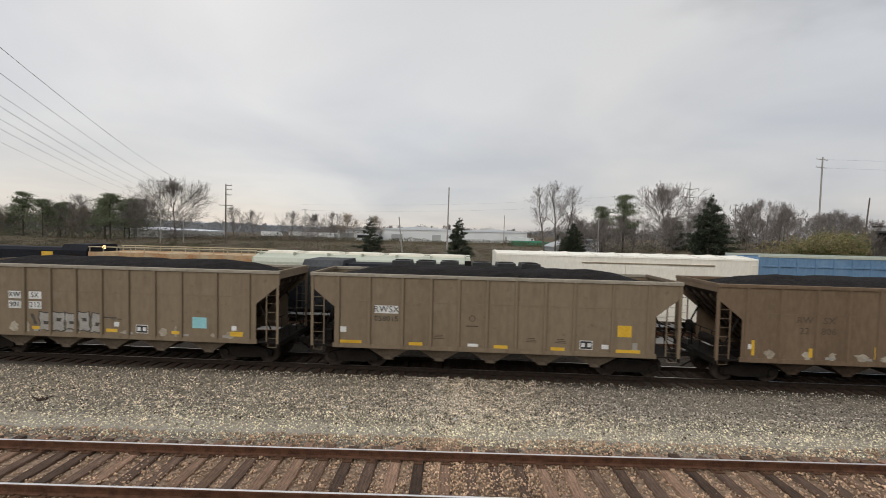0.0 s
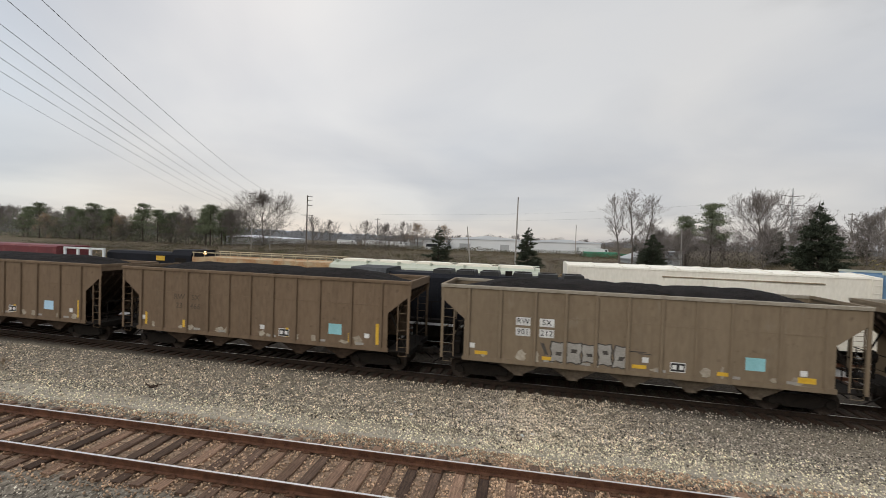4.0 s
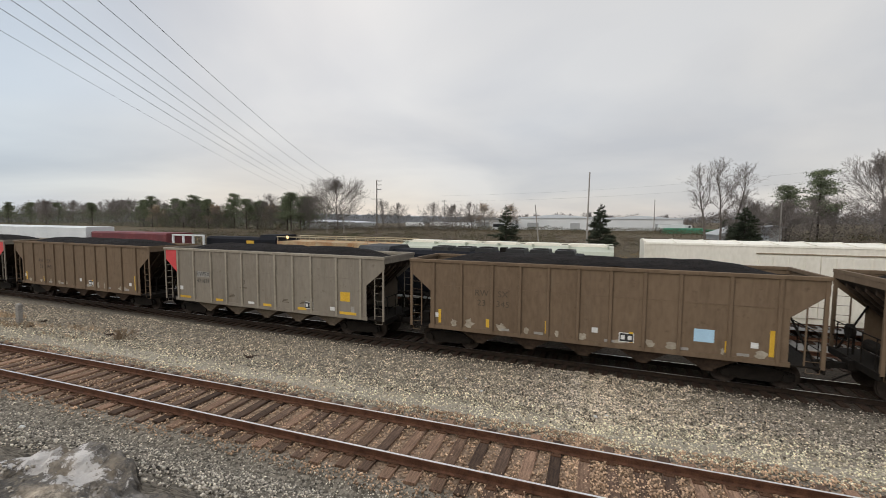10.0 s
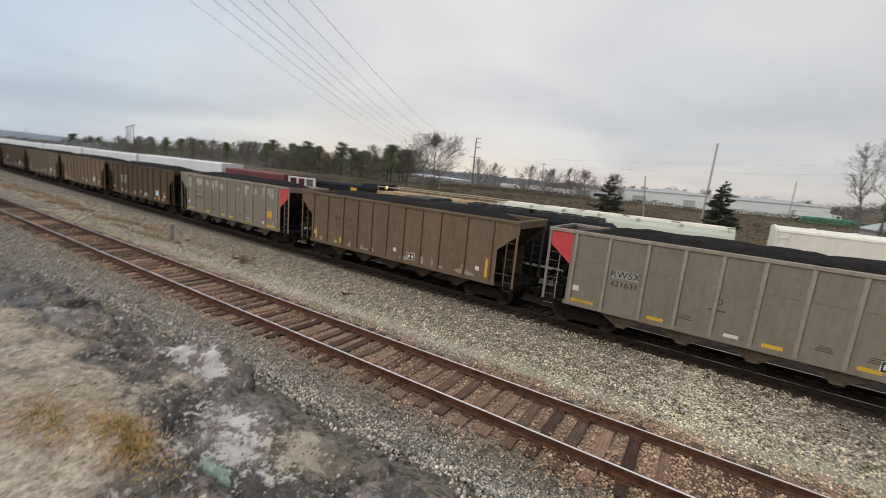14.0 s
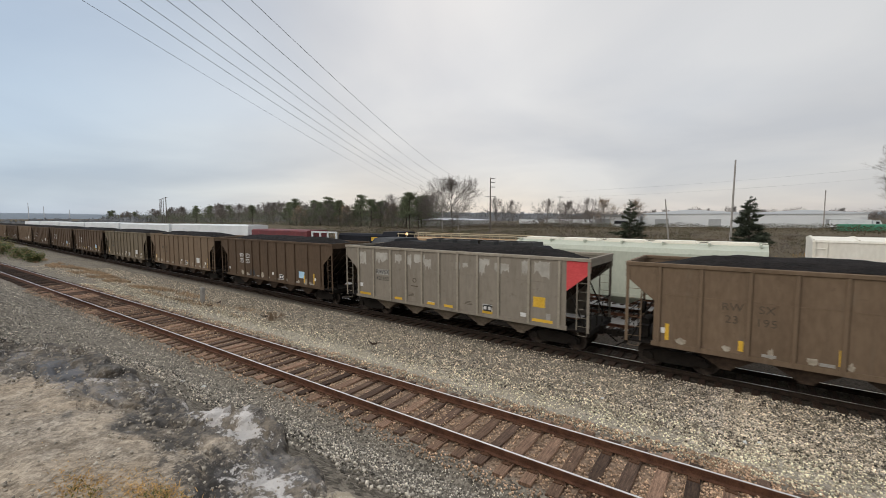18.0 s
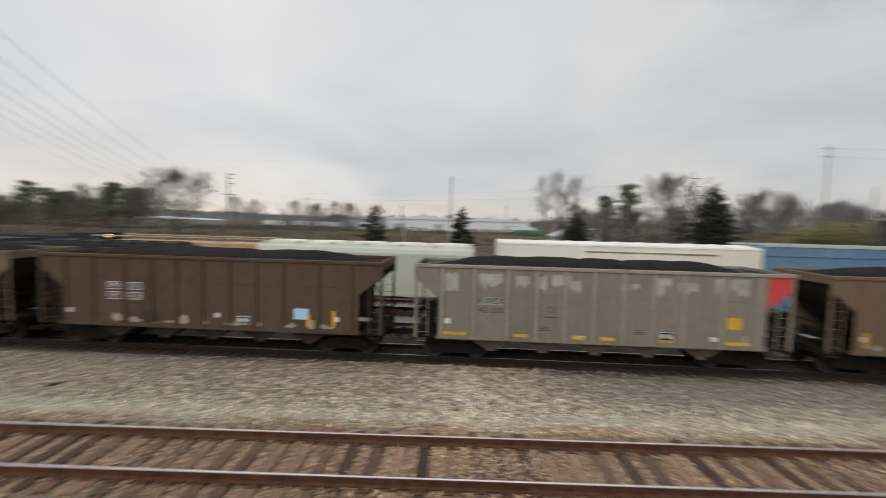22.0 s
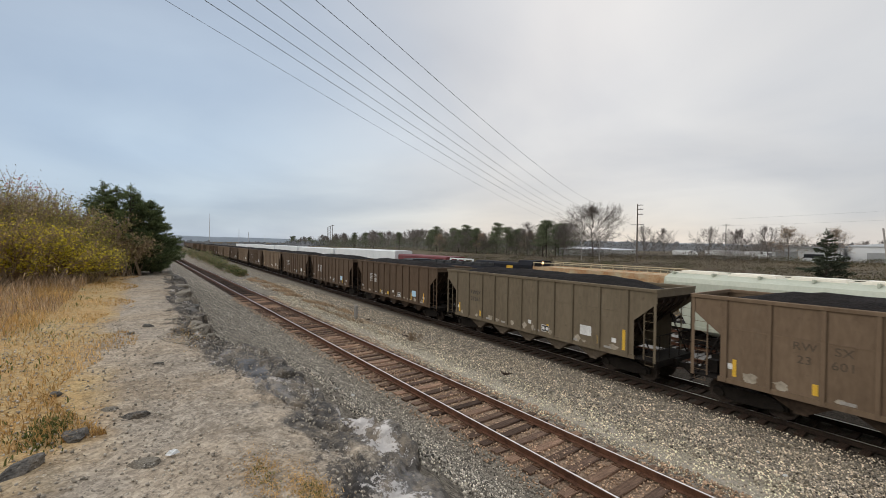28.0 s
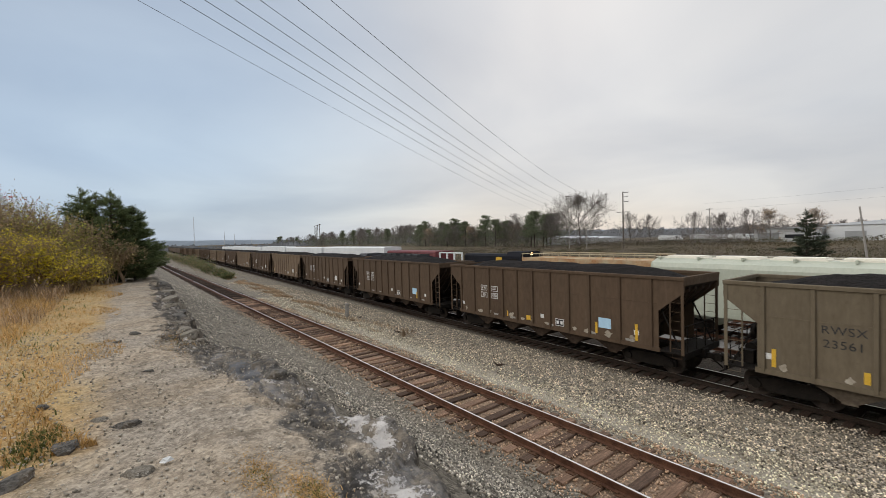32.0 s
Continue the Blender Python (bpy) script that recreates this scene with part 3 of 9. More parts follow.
train_track = build_track("train_track", "railway track with oily ties coloured dark for the shade under the coal train", tp(0), 860, False)


def plain_track(name, v):
    root = thing(name, "yard track with rusty rails on dark ties", "railway track", tp(0, v, YARD_Z - TRAIN_Z + 0.23), kind="structure", group="yard tracks")
    for y in (-0.7525, 0.7525):
        part("rail", MB().prism([(y + a, b) for a, b in RAIL_PROFILE], -300, 300), M["rail_side"], root)
    b, x = MB(), -300
    while x < 300:
        b.box(x, 0, -0.25, 0.22, 2.55, 0.16)
        x += 0.53 if abs(x) < 80 else 1.06
    part("ties", b, M["tie_far"], root)["kind"] = "stuff"


plain_track("yard_track_1", 4.27)
plain_track("yard_track_2", 8.6)
plain_track("yard_track_3", 12.6)

# ---------------------------------------------------------------- coal hopper cars
PAINT = {
    "chute": material("dusty_taupe_steel", (0.075, 0.058, 0.042), (0.16, 0.13, 0.098), 0.9, 0.85, fine=9, bump=0.1, third=(0.045, 0.034, 0.026), third_scale=1.3, third_pos=(0.5, 0.7)),
    # grimed steel, darkened for the shade behind the open car ends
    "grime_shade": material("grimed_brown_steel_with_shade", (0.020, 0.014, 0.010), (0.070, 0.048, 0.034), 0.9, 0.85, fine=9, bump=0.1, third=(0.10, 0.065, 0.045), third_scale=1.2, third_pos=(0.6, 0.8)),
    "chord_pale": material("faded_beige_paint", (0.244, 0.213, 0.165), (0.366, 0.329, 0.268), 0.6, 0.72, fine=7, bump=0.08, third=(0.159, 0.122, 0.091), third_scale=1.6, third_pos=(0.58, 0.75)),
    "taupe": material("weathered_taupe_paint", (0.172, 0.130, 0.086), (0.226, 0.175, 0.119), 0.5, 0.72, fine=7, bump=0.08, third=(0.260, 0.227, 0.179), third_scale=1.4, third_pos=(0.60, 0.78), stretch=(1, 1, 0.35)),
    "grey": material("weathered_grey_paint", (0.198, 0.171, 0.137), (0.254, 0.223, 0.180), 0.5, 0.70, fine=7, bump=0.08, third=(0.300, 0.272, 0.230), third_scale=1.2, third_pos=(0.62, 0.80), stretch=(1, 1, 0.35)),
    "brown": material("weathered_brown_paint", (0.133, 0.092, 0.059), (0.193, 0.137, 0.090), 0.5, 0.75, fine=7, bump=0.08, third=(0.198, 0.157, 0.112), third_scale=1.2, third_pos=(0.62, 0.82), stretch=(1, 1, 0.35)),
    "olive_tan": material("weathered_olive_tan_paint", (0.118, 0.094, 0.062), (0.172, 0.138, 0.094), 0.5, 0.74, fine=7, bump=0.08, third=(0.21, 0.18, 0.135), third_scale=1.3, third_pos=(0.60, 0.80), stretch=(1, 1, 0.35)),
    "dark": material("dark_rust_brown_paint", (0.070, 0.045, 0.028), (0.114, 0.077, 0.050), 0.5, 0.78, fine=7, bump=0.08, third=(0.130, 0.087, 0.054), third_scale=1.1, third_pos=(0.6, 0.8), stretch=(1, 1, 0.35)),
}
for _k in ("taupe", "grey", "brown", "olive_tan", "dark"):
    overlay(PAINT[_k], (0.055, 0.036, 0.022), 2.6, 0.60, 0.76, amount=0.55)
    overlay(PAINT[_k], (0.105, 0.072, 0.046), 0.7, 0.56, 0.72, amount=0.3)
    overlay(PAINT[_k], (0.050, 0.036, 0.025), 1.6, 0.50, 0.72, amount=0.22, stretch=(2.2, 1, 0.12))
    overlay(PAINT[_k], (0.30, 0.26, 0.205), 1.9, 0.58, 0.76, amount=0.16, stretch=(1.6, 1, 0.16))
M["coal"] = material("coal", (0.0045, 0.0038, 0.0035), (0.024, 0.0195, 0.0175), 3, 0.95, fine=14, bump=1.0, dist=0.10)
M["coal"].node_tree.nodes["Principled BSDF"].inputs["Specular IOR Level"].default_value = 0.15
M["black_steel"] = material("grimy_black_steel", (0.005, 0.0042, 0.0035), (0.020, 0.0155, 0.012), 5, 0.88, 0.0, fine=40, bump=0.3)
M["wheel"] = material("wheel_steel", (0.022, 0.017, 0.014), (0.070, 0.055, 0.045), 4, 0.75, 0.2, fine=40, bump=0.2)
M["yellow"] = material("yellow_reflective_tape", (0.55, 0.32, 0.02), (0.72, 0.45, 0.05), 3, 0.5, fine=20, bump=0.1)
M["white"] = material("white_stencil_paint", (0.50, 0.50, 0.48), (0.75, 0.75, 0.73), 3, 0.6, fine=20, bump=0.1)
M["cyan"] = material("pale_blue_card", (0.22, 0.47, 0.50), (0.30, 0.58, 0.62), 3, 0.6, fine=20, bump=0.1)
M["blue"] = material("light_blue_card", (0.38, 0.58, 0.74), (0.46, 0.68, 0.84), 3, 0.6, fine=20, bump=0.1)
M["red"] = material("red_end_paint", (0.50, 0.035, 0.04), (0.64, 0.08, 0.08), 2, 0.6, fine=20, bump=0.1)
M["black"] = material("black_stencil_paint", (0.012, 0.012, 0.012), (0.03, 0.03, 0.03), 3, 0.6, fine=20, bump=0.1)
M["silver"] = material("silver_spray_paint", (0.24, 0.225, 0.20), (0.36, 0.345, 0.315), 2, 0.6, fine=20, bump=0.1)
M["dust"] = material("dried_pale_dust", (0.24, 0.205, 0.155), (0.44, 0.395, 0.32), 2.2, 0.9, fine=9, bump=0.1)
M["graffiti_dark"] = material("dark_spray_paint", (0.045, 0.040, 0.036), (0.10, 0.09, 0.08), 2.5, 0.8, fine=14, bump=0.1)
M["bare_patch"] = material("pale_bare_paint", (0.31, 0.29, 0.25), (0.44, 0.415, 0.37), 1.6, 0.75, fine=6, bump=0.1)
M["faded"] = material("faded_stencil_paint", (0.066, 0.051, 0.036), (0.105, 0.082, 0.059), 3, 0.7, fine=20, bump=0.1)

HL, HW, TOP, SILL = 7.45, 1.60, 4.07, 1.03
RIBS = (-5.92, -4.71, -3.43, -2.33, -1.27, -0.20, 0.90, 1.99, 3.07, 4.50, 5.80)
K = HL / 7.02


def side_outline():
    e = HL
    c = HL - 1.0
    return [(-e, TOP - 0.12), (-e, TOP - 0.58), (-c, TOP - 1.40), (-c, SILL), (c, SILL), (c, TOP - 1.40), (e, TOP - 0.58), (e, TOP - 0.12)]


def text_mesh(body, size, mat):
    cu = bpy.data.curves.new("lettering", "FONT")
    cu.body, cu.size, cu.align_x, cu.align_y, cu.extrude = body, size, "CENTER", "CENTER", 0.002
    cu.space_character = 1.08
    ob = bpy.data.objects.new("lettering", cu)
    scene.collection.objects.link(ob)
    bpy.context.view_layer.update()
    me = bpy.data.meshes.new_from_object(ob.evaluated_get(bpy.context.evaluated_depsgraph_get()))
    bpy.data.objects.remove(ob)
    me.materials.clear()
    me.materials.append(mat)
    return me


HOP = {}


def hopper_meshes():
    H = HOP
    # side sheets and the tub with its sloped ends
    for key, s in (("near", -1), ("far", 1)):
        y0 = s * (HW - 0.045)
        H["side_" + key] = MB().prism(side_outline(), min(y0, y0 + s * 0.015), max(y0, y0 + s * 0.015), "y")
    w = HW - 0.06

    def slab(a, b, y0, y1, t):
        return MB().add([(a[0], y0, a[1]), (a[0], y1, a[1]), (b[0], y1, b[1]), (b[0], y0, b[1]), (a[0], y0, a[1] - t), (a[0], y1, a[1] - t), (b[0], y1, b[1] - t), (b[0], y0, b[1] - t)],
                        [(0, 1, 2, 3), (7, 6, 5, 4), (0, 3, 7, 4), (1, 5, 6, 2), (0, 4, 5, 1), (3, 2, 6, 7)])

    H["slope_sheet"] = slab((-HL + 0.03, TOP - 0.32), (-4.3, SILL + 0.02), -w, w, 0.02)
    H["end_sheet"] = MB().span(-HL + 0.02, -HL + 0.04, -w, w, TOP - 0.34, TOP - 0.1)
    H["end_stiffener"] = slab((-HL * 0.985, TOP - 0.45), (-5.3, SILL + 0.65), -0.04, 0.04, 0.15)
    H["chord"] = MB().prism([(-0.055, -0.13), (0.055, -0.13), (0.065, -0.02), (0.045, 0.0), (-0.045, 0.0), (-0.065, -0.02)], -HL, HL)
    H["end_chord"] = MB().span(-0.06, 0.06, -HW + 0.07, HW - 0.07, -0.12, 0.0)
    H["rib"] = MB().prism([(-0.075, 0.0), (0.075, 0.0), (0.05, -0.075), (-0.05, -0.075)], SILL + 0.03, TOP - 0.14, "z")
    H["seam"] = MB().span(-HL + 1.05, HL - 1.05, -0.010, 0.006, -0.018, 0.018)
    H["sill"] = MB().prism([(-0.05, 0.0), (0.05, 0.0), (0.05, 0.15), (0.02, 0.17), (-0.05, 0.17)], -HL + 0.95, HL - 0.95)
    # coal heap
    nx, ny = 40, 9
    rnd = random.Random(3)
    vs, fs = [], []
    for i in range(nx + 1):
        x = -HL + 0.1 + (2 * HL - 0.2) * i / nx
        for j in range(ny + 1):
            y = -(HW - 0.09) + 2 * (HW - 0.09) * j / ny
            u, q = abs(x) / HL, abs(y) / HW
            endf = 1 - smooth(0.60, 0.98, u)
            z = TOP - 0.30 + 0.26 * endf + (0.30 * endf) * (1 - q ** 2.2) + 0.06 * noise.noise((x * 0.9, y * 0.9, 0)) + rnd.uniform(-0.03, 0.03)
            vs.append((x, y, z))
    for i in range(nx):
        for j in range(ny):
            a = i * (ny + 1) + j
            fs.append((a, a + ny + 1, a + ny + 2, a + 1))
    H["coal"] = (vs, fs)
    # bottom chutes
    ch = MB()
    a, b, zt, zb = 1.05, 0.14, SILL + 0.04, 0.50
    for y in (0.95,):
        ch.add([(-a, -y - 0.45, zt), (a, -y - 0.45, zt), (b, -y - 0.30, zb), (-b, -y - 0.30, zb), (-a, y + 0.45, zt), (a, y + 0.45, zt), (b, y + 0.30, zb), (-b, y + 0.30, zb)],
               [(0, 1, 2, 3), (7, 6, 5, 4), (0, 4, 5, 1), (3, 2, 6, 7), (0, 3, 7, 4), (1, 5, 6, 2)])
    for s in (-1, 1):
        ch.span(-b - 0.05, b + 0.05, s * 1.25 - 0.02, s * 1.25 + 0.02, zb - 0.03, zb + 0.05)
    H["chute"] = ch
    H["centre_sill"] = MB().span(-HL - 0.15, HL + 0.15, -0.22, 0.22, 0.72, 1.08)
    pl = MB().span(-HL + 0.02, -HL + 1.05, -HW + 0.03, HW - 0.03, SILL, SILL + 0.06).span(-HL, -HL + 0.06, -HW + 0.03, HW - 0.03, SILL - 0.16, SILL + 0.08)
    H["platform"] = pl
    H["post"] = MB().prism([(-0.055, -0.045), (0.055, -0.045), (0.055, -0.03), (-0.03, -0.03), (-0.03, 0.045), (-0.055, 0.045)], SILL, TOP - 0.12, "z")
    H["brace"] = MB().tube((0, 0, SILL + 0.05), (0.85, 0, TOP - 1.2), 0.035, n=6)
    lad = MB().span(-0.02, 0.02, -0.022, 0.022, SILL, TOP - 1.0)
    for k in range(6):
        lad.tube((-0.46, 0, SILL + 0.22 + k * 0.36), (0, 0, SILL + 0.22 + k * 0.36), 0.010, n=6)
    lad.tube((-0.42, 0, SILL - 0.16), (-0.06, 0, SILL - 0.16), 0.012, n=6).tube((-0.42, 0, SILL - 0.16), (-0.42, 0, SILL), 0.010, n=6).tube((-0.06, 0, SILL - 0.16), (-0.06, 0, SILL), 0.010, n=6)
    H["ladder"] = lad
    rails = MB()
    for y in (-1.2, -0.4, 0.4, 1.2):
        rails.tube((-HL + 0.08, y, SILL), (-HL + 0.08, y, SILL + 1.1), 0.02, n=6)
    rails.tube((-HL + 0.08, -1.5, SILL + 1.1), (-HL + 0.08, 1.5, SILL + 1.1), 0.02, n=6).tube((-HL + 0.08, -1.5, SILL + 0.55), (-HL + 0.08, 1.5, SILL + 0.55), 0.015, n=6)
    H["end_rail"] = rails
    br = MB().tube((-HL + 0.55, -0.7, SILL + 0.55), (-HL + 0.55, 0.25, SILL + 0.55), 0.2, n=12).tube((-HL + 0.30, 0.7, SILL + 0.9), (-HL + 0.16, 0.7, SILL + 0.9), 0.26, n=14)
    br.box(-HL + 0.6, -1.05, SILL + 0.35, 0.35, 0.3, 0.45).tube((-HL + 0.35, 0.7, SILL), (-HL + 0.35, 0.7, SILL + 0.9), 0.04, n=6)
    H["brake_gear"] = br
    co = MB().span(-HL - 0.62, -HL - 0.1, -0.09, 0.09, 0.74, 0.94).prism([(-HL - 0.84, -0.12), (-HL - 0.60, -0.17), (-HL - 0.60, 0.15), (-HL - 0.72, 0.16), (-HL - 0.70, 0.02), (-HL - 0.84, 0.04)], 0.70, 0.98, "z")
    co.tube((-HL - 0.1, -0.35, 0.7), (-HL - 0.6, -0.30, 0.36), 0.03, n=6)
    H["coupler"] = co
    sf = MB().prism([(-1.12, 0.36), (-1.12, 0.60), (-0.55, 0.74), (0.55, 0.74), (1.12, 0.60), (1.12, 0.36), (0.72, 0.36), (0.50, 0.26), (-0.50, 0.26), (-0.72, 0.36)], -0.07, 0.07, "y")
    for x in (-0.12, 0.0, 0.12):
        sf.tube((x, 0, 0.30), (x, 0, 0.64), 0.06, n=8)
    for x in (-0.89, 0.89):
        sf.tube((x, -0.14, 0.46), (x, 0.14, 0.46), 0.15, n=10)
    H["side_frame"] = sf
    H["bolster"] = MB().span(-0.22, 0.22, -1.05, 1.05, 0.46, 0.74)
    ws = MB()
    for s in (-1, 1):
        ws.tube((0, s * 0.70, 0), (0, s * 0.81, 0), 0.455, n=20).tube((0, s * 0.67, 0), (0, s * 0.70, 0), 0.485, n=20)
        for k in range(5):
            an = k * 2 * math.pi / 5
            ws.box(math.cos(an) * 0.27, s * 0.815, math.sin(an) * 0.27, 0.10, 0.012, 0.10)
    ws.tube((0, -0.98, 0), (0, 0.98, 0), 0.075, n=10)
    H["wheelset"] = ws
    for k in list(H):
        if k == "coal":
            H[k] = raw_mesh("coal_load", *H[k], M["coal"], True)
    mats = {"centre_sill": "black_steel", "platform": "black_steel", "brace": "black_steel", "ladder": None, "end_rail": "black_steel", "brake_gear": "black_steel", "coupler": "black_steel", "side_frame": "black_steel", "bolster": "black_steel", "wheelset": "wheel"}
    for k, mt in mats.items():
        if mt:
            H[k] = H[k].mesh(k, M[mt])


hopper_meshes()
PAINTED = {}


def painted(key, paint):
    if (key, paint) not in PAINTED:
        src = HOP[key]
        PAINTED[(key, paint)] = src.mesh(key, PAINT[paint])
    return PAINTED[(key, paint)]


def plate(car, name, x, z, w, h, mat, label="", t=0.004, out=0.0, side=-1):
    """A flat marking on the side of the car that faces the terrace."""
    y = side * (HW - 0.028 + out)
    part(name, MB().box(x, y, z, w, t, h), M[mat], car, label)


def lettering(car, body, x, z, size, mat, out=0.004, label=""):
    part("lettering", text_mesh(body, size, M[mat]), M[mat], car, label, at=pose(x, -(HW - 0.026 + out), z, 90, 0, 0))


WHEELSETS = []


def hopper(paint, label, spin=False):
    car = thing("coal_hopper_car", label, "hopper car", group="coal train")
    for s in ("near", "far"):
        part("side_sheet", painted("side_" + s, paint), None, car)
    for e in (0, 180):
        part("slope_sheet", painted("slope_sheet", "grime_shade"), None, car, at=pose(0, 0, 0, 0, 0, e))
        part("end_sheet", painted("end_sheet", paint), None, car, at=pose(0, 0, 0, 0, 0, e))
        for y in (-0.9, -0.3, 0.3, 0.9):
            part("end_stiffener", painted("end_stiffener", "grime_shade"), None, car, at=pose(0, 0, 0, 0, 0, e) @ pose(0, y, 0))
    part("coal_load", HOP["coal"], None, car, "heaped black coal load")
    for s in (-1, 1):
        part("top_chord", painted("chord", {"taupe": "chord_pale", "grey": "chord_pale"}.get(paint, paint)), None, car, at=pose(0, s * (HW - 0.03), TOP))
        part("end_chord", painted("end_chord", paint), None, car, at=pose(s * (HL - 0.06), 0, TOP))
        part("side_sill", painted("sill", paint), None, car, at=pose(0, s * (HW - 0.03), SILL - 0.02))
        part("platform", HOP["platform"], None, car, at=pose(0, 0, 0, 0, 0, 0 if s < 0 else 180))
        part("end_rail", HOP["end_rail"], None, car, at=pose(0, 0, 0, 0, 0, 0 if s < 0 else 180))
        part("coupler", HOP["coupler"], None, car, at=pose(0, 0, 0, 0, 0, 0 if s < 0 else 180))
        for r in RIBS:
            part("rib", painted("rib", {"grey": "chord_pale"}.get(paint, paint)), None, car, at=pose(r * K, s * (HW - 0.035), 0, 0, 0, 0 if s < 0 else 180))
        for e in (-1, 1):
            part("corner_post", painted("post", paint), None, car, at=pose(e * (HL - 0.08), s * (HW - 0.05), 0))
            part("ladder", painted("ladder", paint), None, car, at=pose(e * (HL - 0.56), s * (HW - 0.06), 0, 0, 0, 0 if e < 0 else 180))
            part("brace", HOP["brace"], None, car, at=pose(e * (HL - 0.2), s * (HW - 0.2), 0, 0, 0, 0 if e < 0 else 180))
    part("weld_seam", painted("seam", paint), None, car, at=pose(0, -(HW - 0.030), TOP - 1.12))
    part("brake_gear", HOP["brake_gear"], None, car)
    part("centre_sill", HOP["centre_sill"], None, car)
    for k in range(5):
        part("chute", painted("chute", "grime_shade" if paint in ("dark", "brown") else "chute"), None, car, at=pose((k - 2) * 2.12, 0, 0))
    for s in (-1, 1):
        tr = part("truck", HOP["bolster"], None, car, "black cast steel truck", at=pose(s * 5.75, 0, 0))
        for y in (-1, 1):
            part("side_frame", HOP["side_frame"], None, tr, at=pose(0, y * 0.98, 0))
        for x in (-0.89, 0.89):
            w = part("wheelset", HOP["wheelset"], None, tr, at=pose(x, 0, 0.46))
            if spin:
                WHEELSETS.append((w, x))
    return car


def tape(car, xs, mat="yellow", w=0.55, h=0.13, z=SILL + 0.22):
    for x in xs:
        plate(car, "reflective_strip", x * K, z, w, h, mat, out=0.003)


def consolidated(car, x, z=SILL + 0.42):
    plate(car, "stencil_panel", x, z, 0.52, 0.36, "white", "white framed inspection stencil")
    plate(car, "stencil_panel", x, z, 0.46, 0.30, "black", out=0.004)
    for dx in (-0.12, 0.12):
        plate(car, "stencil_bar", x + dx, z, 0.14, 0.16, "white", out=0.008)


CARS = {}


def grey_car(number, red, spin=True, panel="white", paint="grey", check=3.55, disc=-0.75):
    c = hopper(paint, "grey coal hopper car heaped with coal, worn paint, yellow reflective strips", spin)
    plate(c, "mark_panel", -4.05 * K, 2.62, 0.98, 0.32, panel, "pale panel behind the lettering")
    lettering(c, "RWSX", -4.05 * K, 2.62, 0.36, "black", 0.006)
    lettering(c, number, -4.05 * K, 2.24, 0.31, "black")
    tape(c, (-5.45, -2.9, 0.35, 2.5), w=0.55)
    tape(c, (-5.45, 5.1), w=0.95)
    plate(c, "placard", 4.95 * K, 2.05, 0.55, 0.46, "yellow", "yellow square placard")
    consolidated(c, check * K)
    plate(c, "white_tag", -5.72 * K, 1.75, 0.25, 0.22, "white")
    plate(c, "white_tag", 4.25 * K, 1.40, 0.28, 0.18, "white")
    plate(c, "white_tag", -0.70 * K, 1.28, 0.42, 0.12, "white")
    plate(c, "white_tag", 5.35 * K, 1.45, 0.2, 0.3, "silver")
    lettering(c, "O", disc * K, 2.35, 0.36, "faded")
    plate(c, "stencil_bar", disc * K, 2.05, 0.5, 0.05, "faded")
    for x in (-2.0, 1.5, 2.6):
        for k in range(3):
            plate(c, "stencil_bar", x * K, 1.5 + k * 0.07, 0.45 - 0.08 * k, 0.03, "faded", out=0.001)
    for e in red:
        tri = MB().add([(e * (HL - 0.02), -HW + 0.026, TOP - 0.14), (e * (HL - 0.02), -HW + 0.026, TOP - 0.60), (e * (HL - 1.0), -HW + 0.026, TOP - 1.40), (e * (HL - 1.0), -HW + 0.026, TOP - 0.14),
                        (e * (HL - 0.02), -HW + 0.030, TOP - 0.14), (e * (HL - 0.02), -HW + 0.030, TOP - 0.60), (e * (HL - 1.0), -HW + 0.030, TOP - 1.40), (e * (HL - 1.0), -HW + 0.030, TOP - 0.14)],
                       [(0, 1, 2, 3), (7, 6, 5, 4), (0, 4, 5, 1), (1, 5, 6, 2), (2, 6, 7, 3), (3, 7, 4, 0)])
        part("red_corner", tri, M["red"], c, "red painted corner of the side")
    return c


def dust_patches(car, seed, mat="dust", n=11):
    """Pale dried splashes along the foot of the side."""
    rn = random.Random(seed)
    for k in range(n):
        x = (-5.6 + 11.2 * (k + rn.uniform(0.1, 0.9)) / n) * K
        w, h = rn.uniform(0.10, 0.34), rn.uniform(0.08, 0.28)
        pts = []
        for q in range(12):
            an = q * math.pi / 6
            pts.append((x + math.cos(an) * w * rn.uniform(0.35, 1.0), SILL + 0.20 + h * 0.6 + math.sin(an) * h * (rn.uniform(0.3, 1.0) if q < 7 else 0.9)))
        part("dust_patch", MB().prism(pts, -(HW - 0.0262), -(HW - 0.030), "y"), M[mat], car, "pale dried splash")


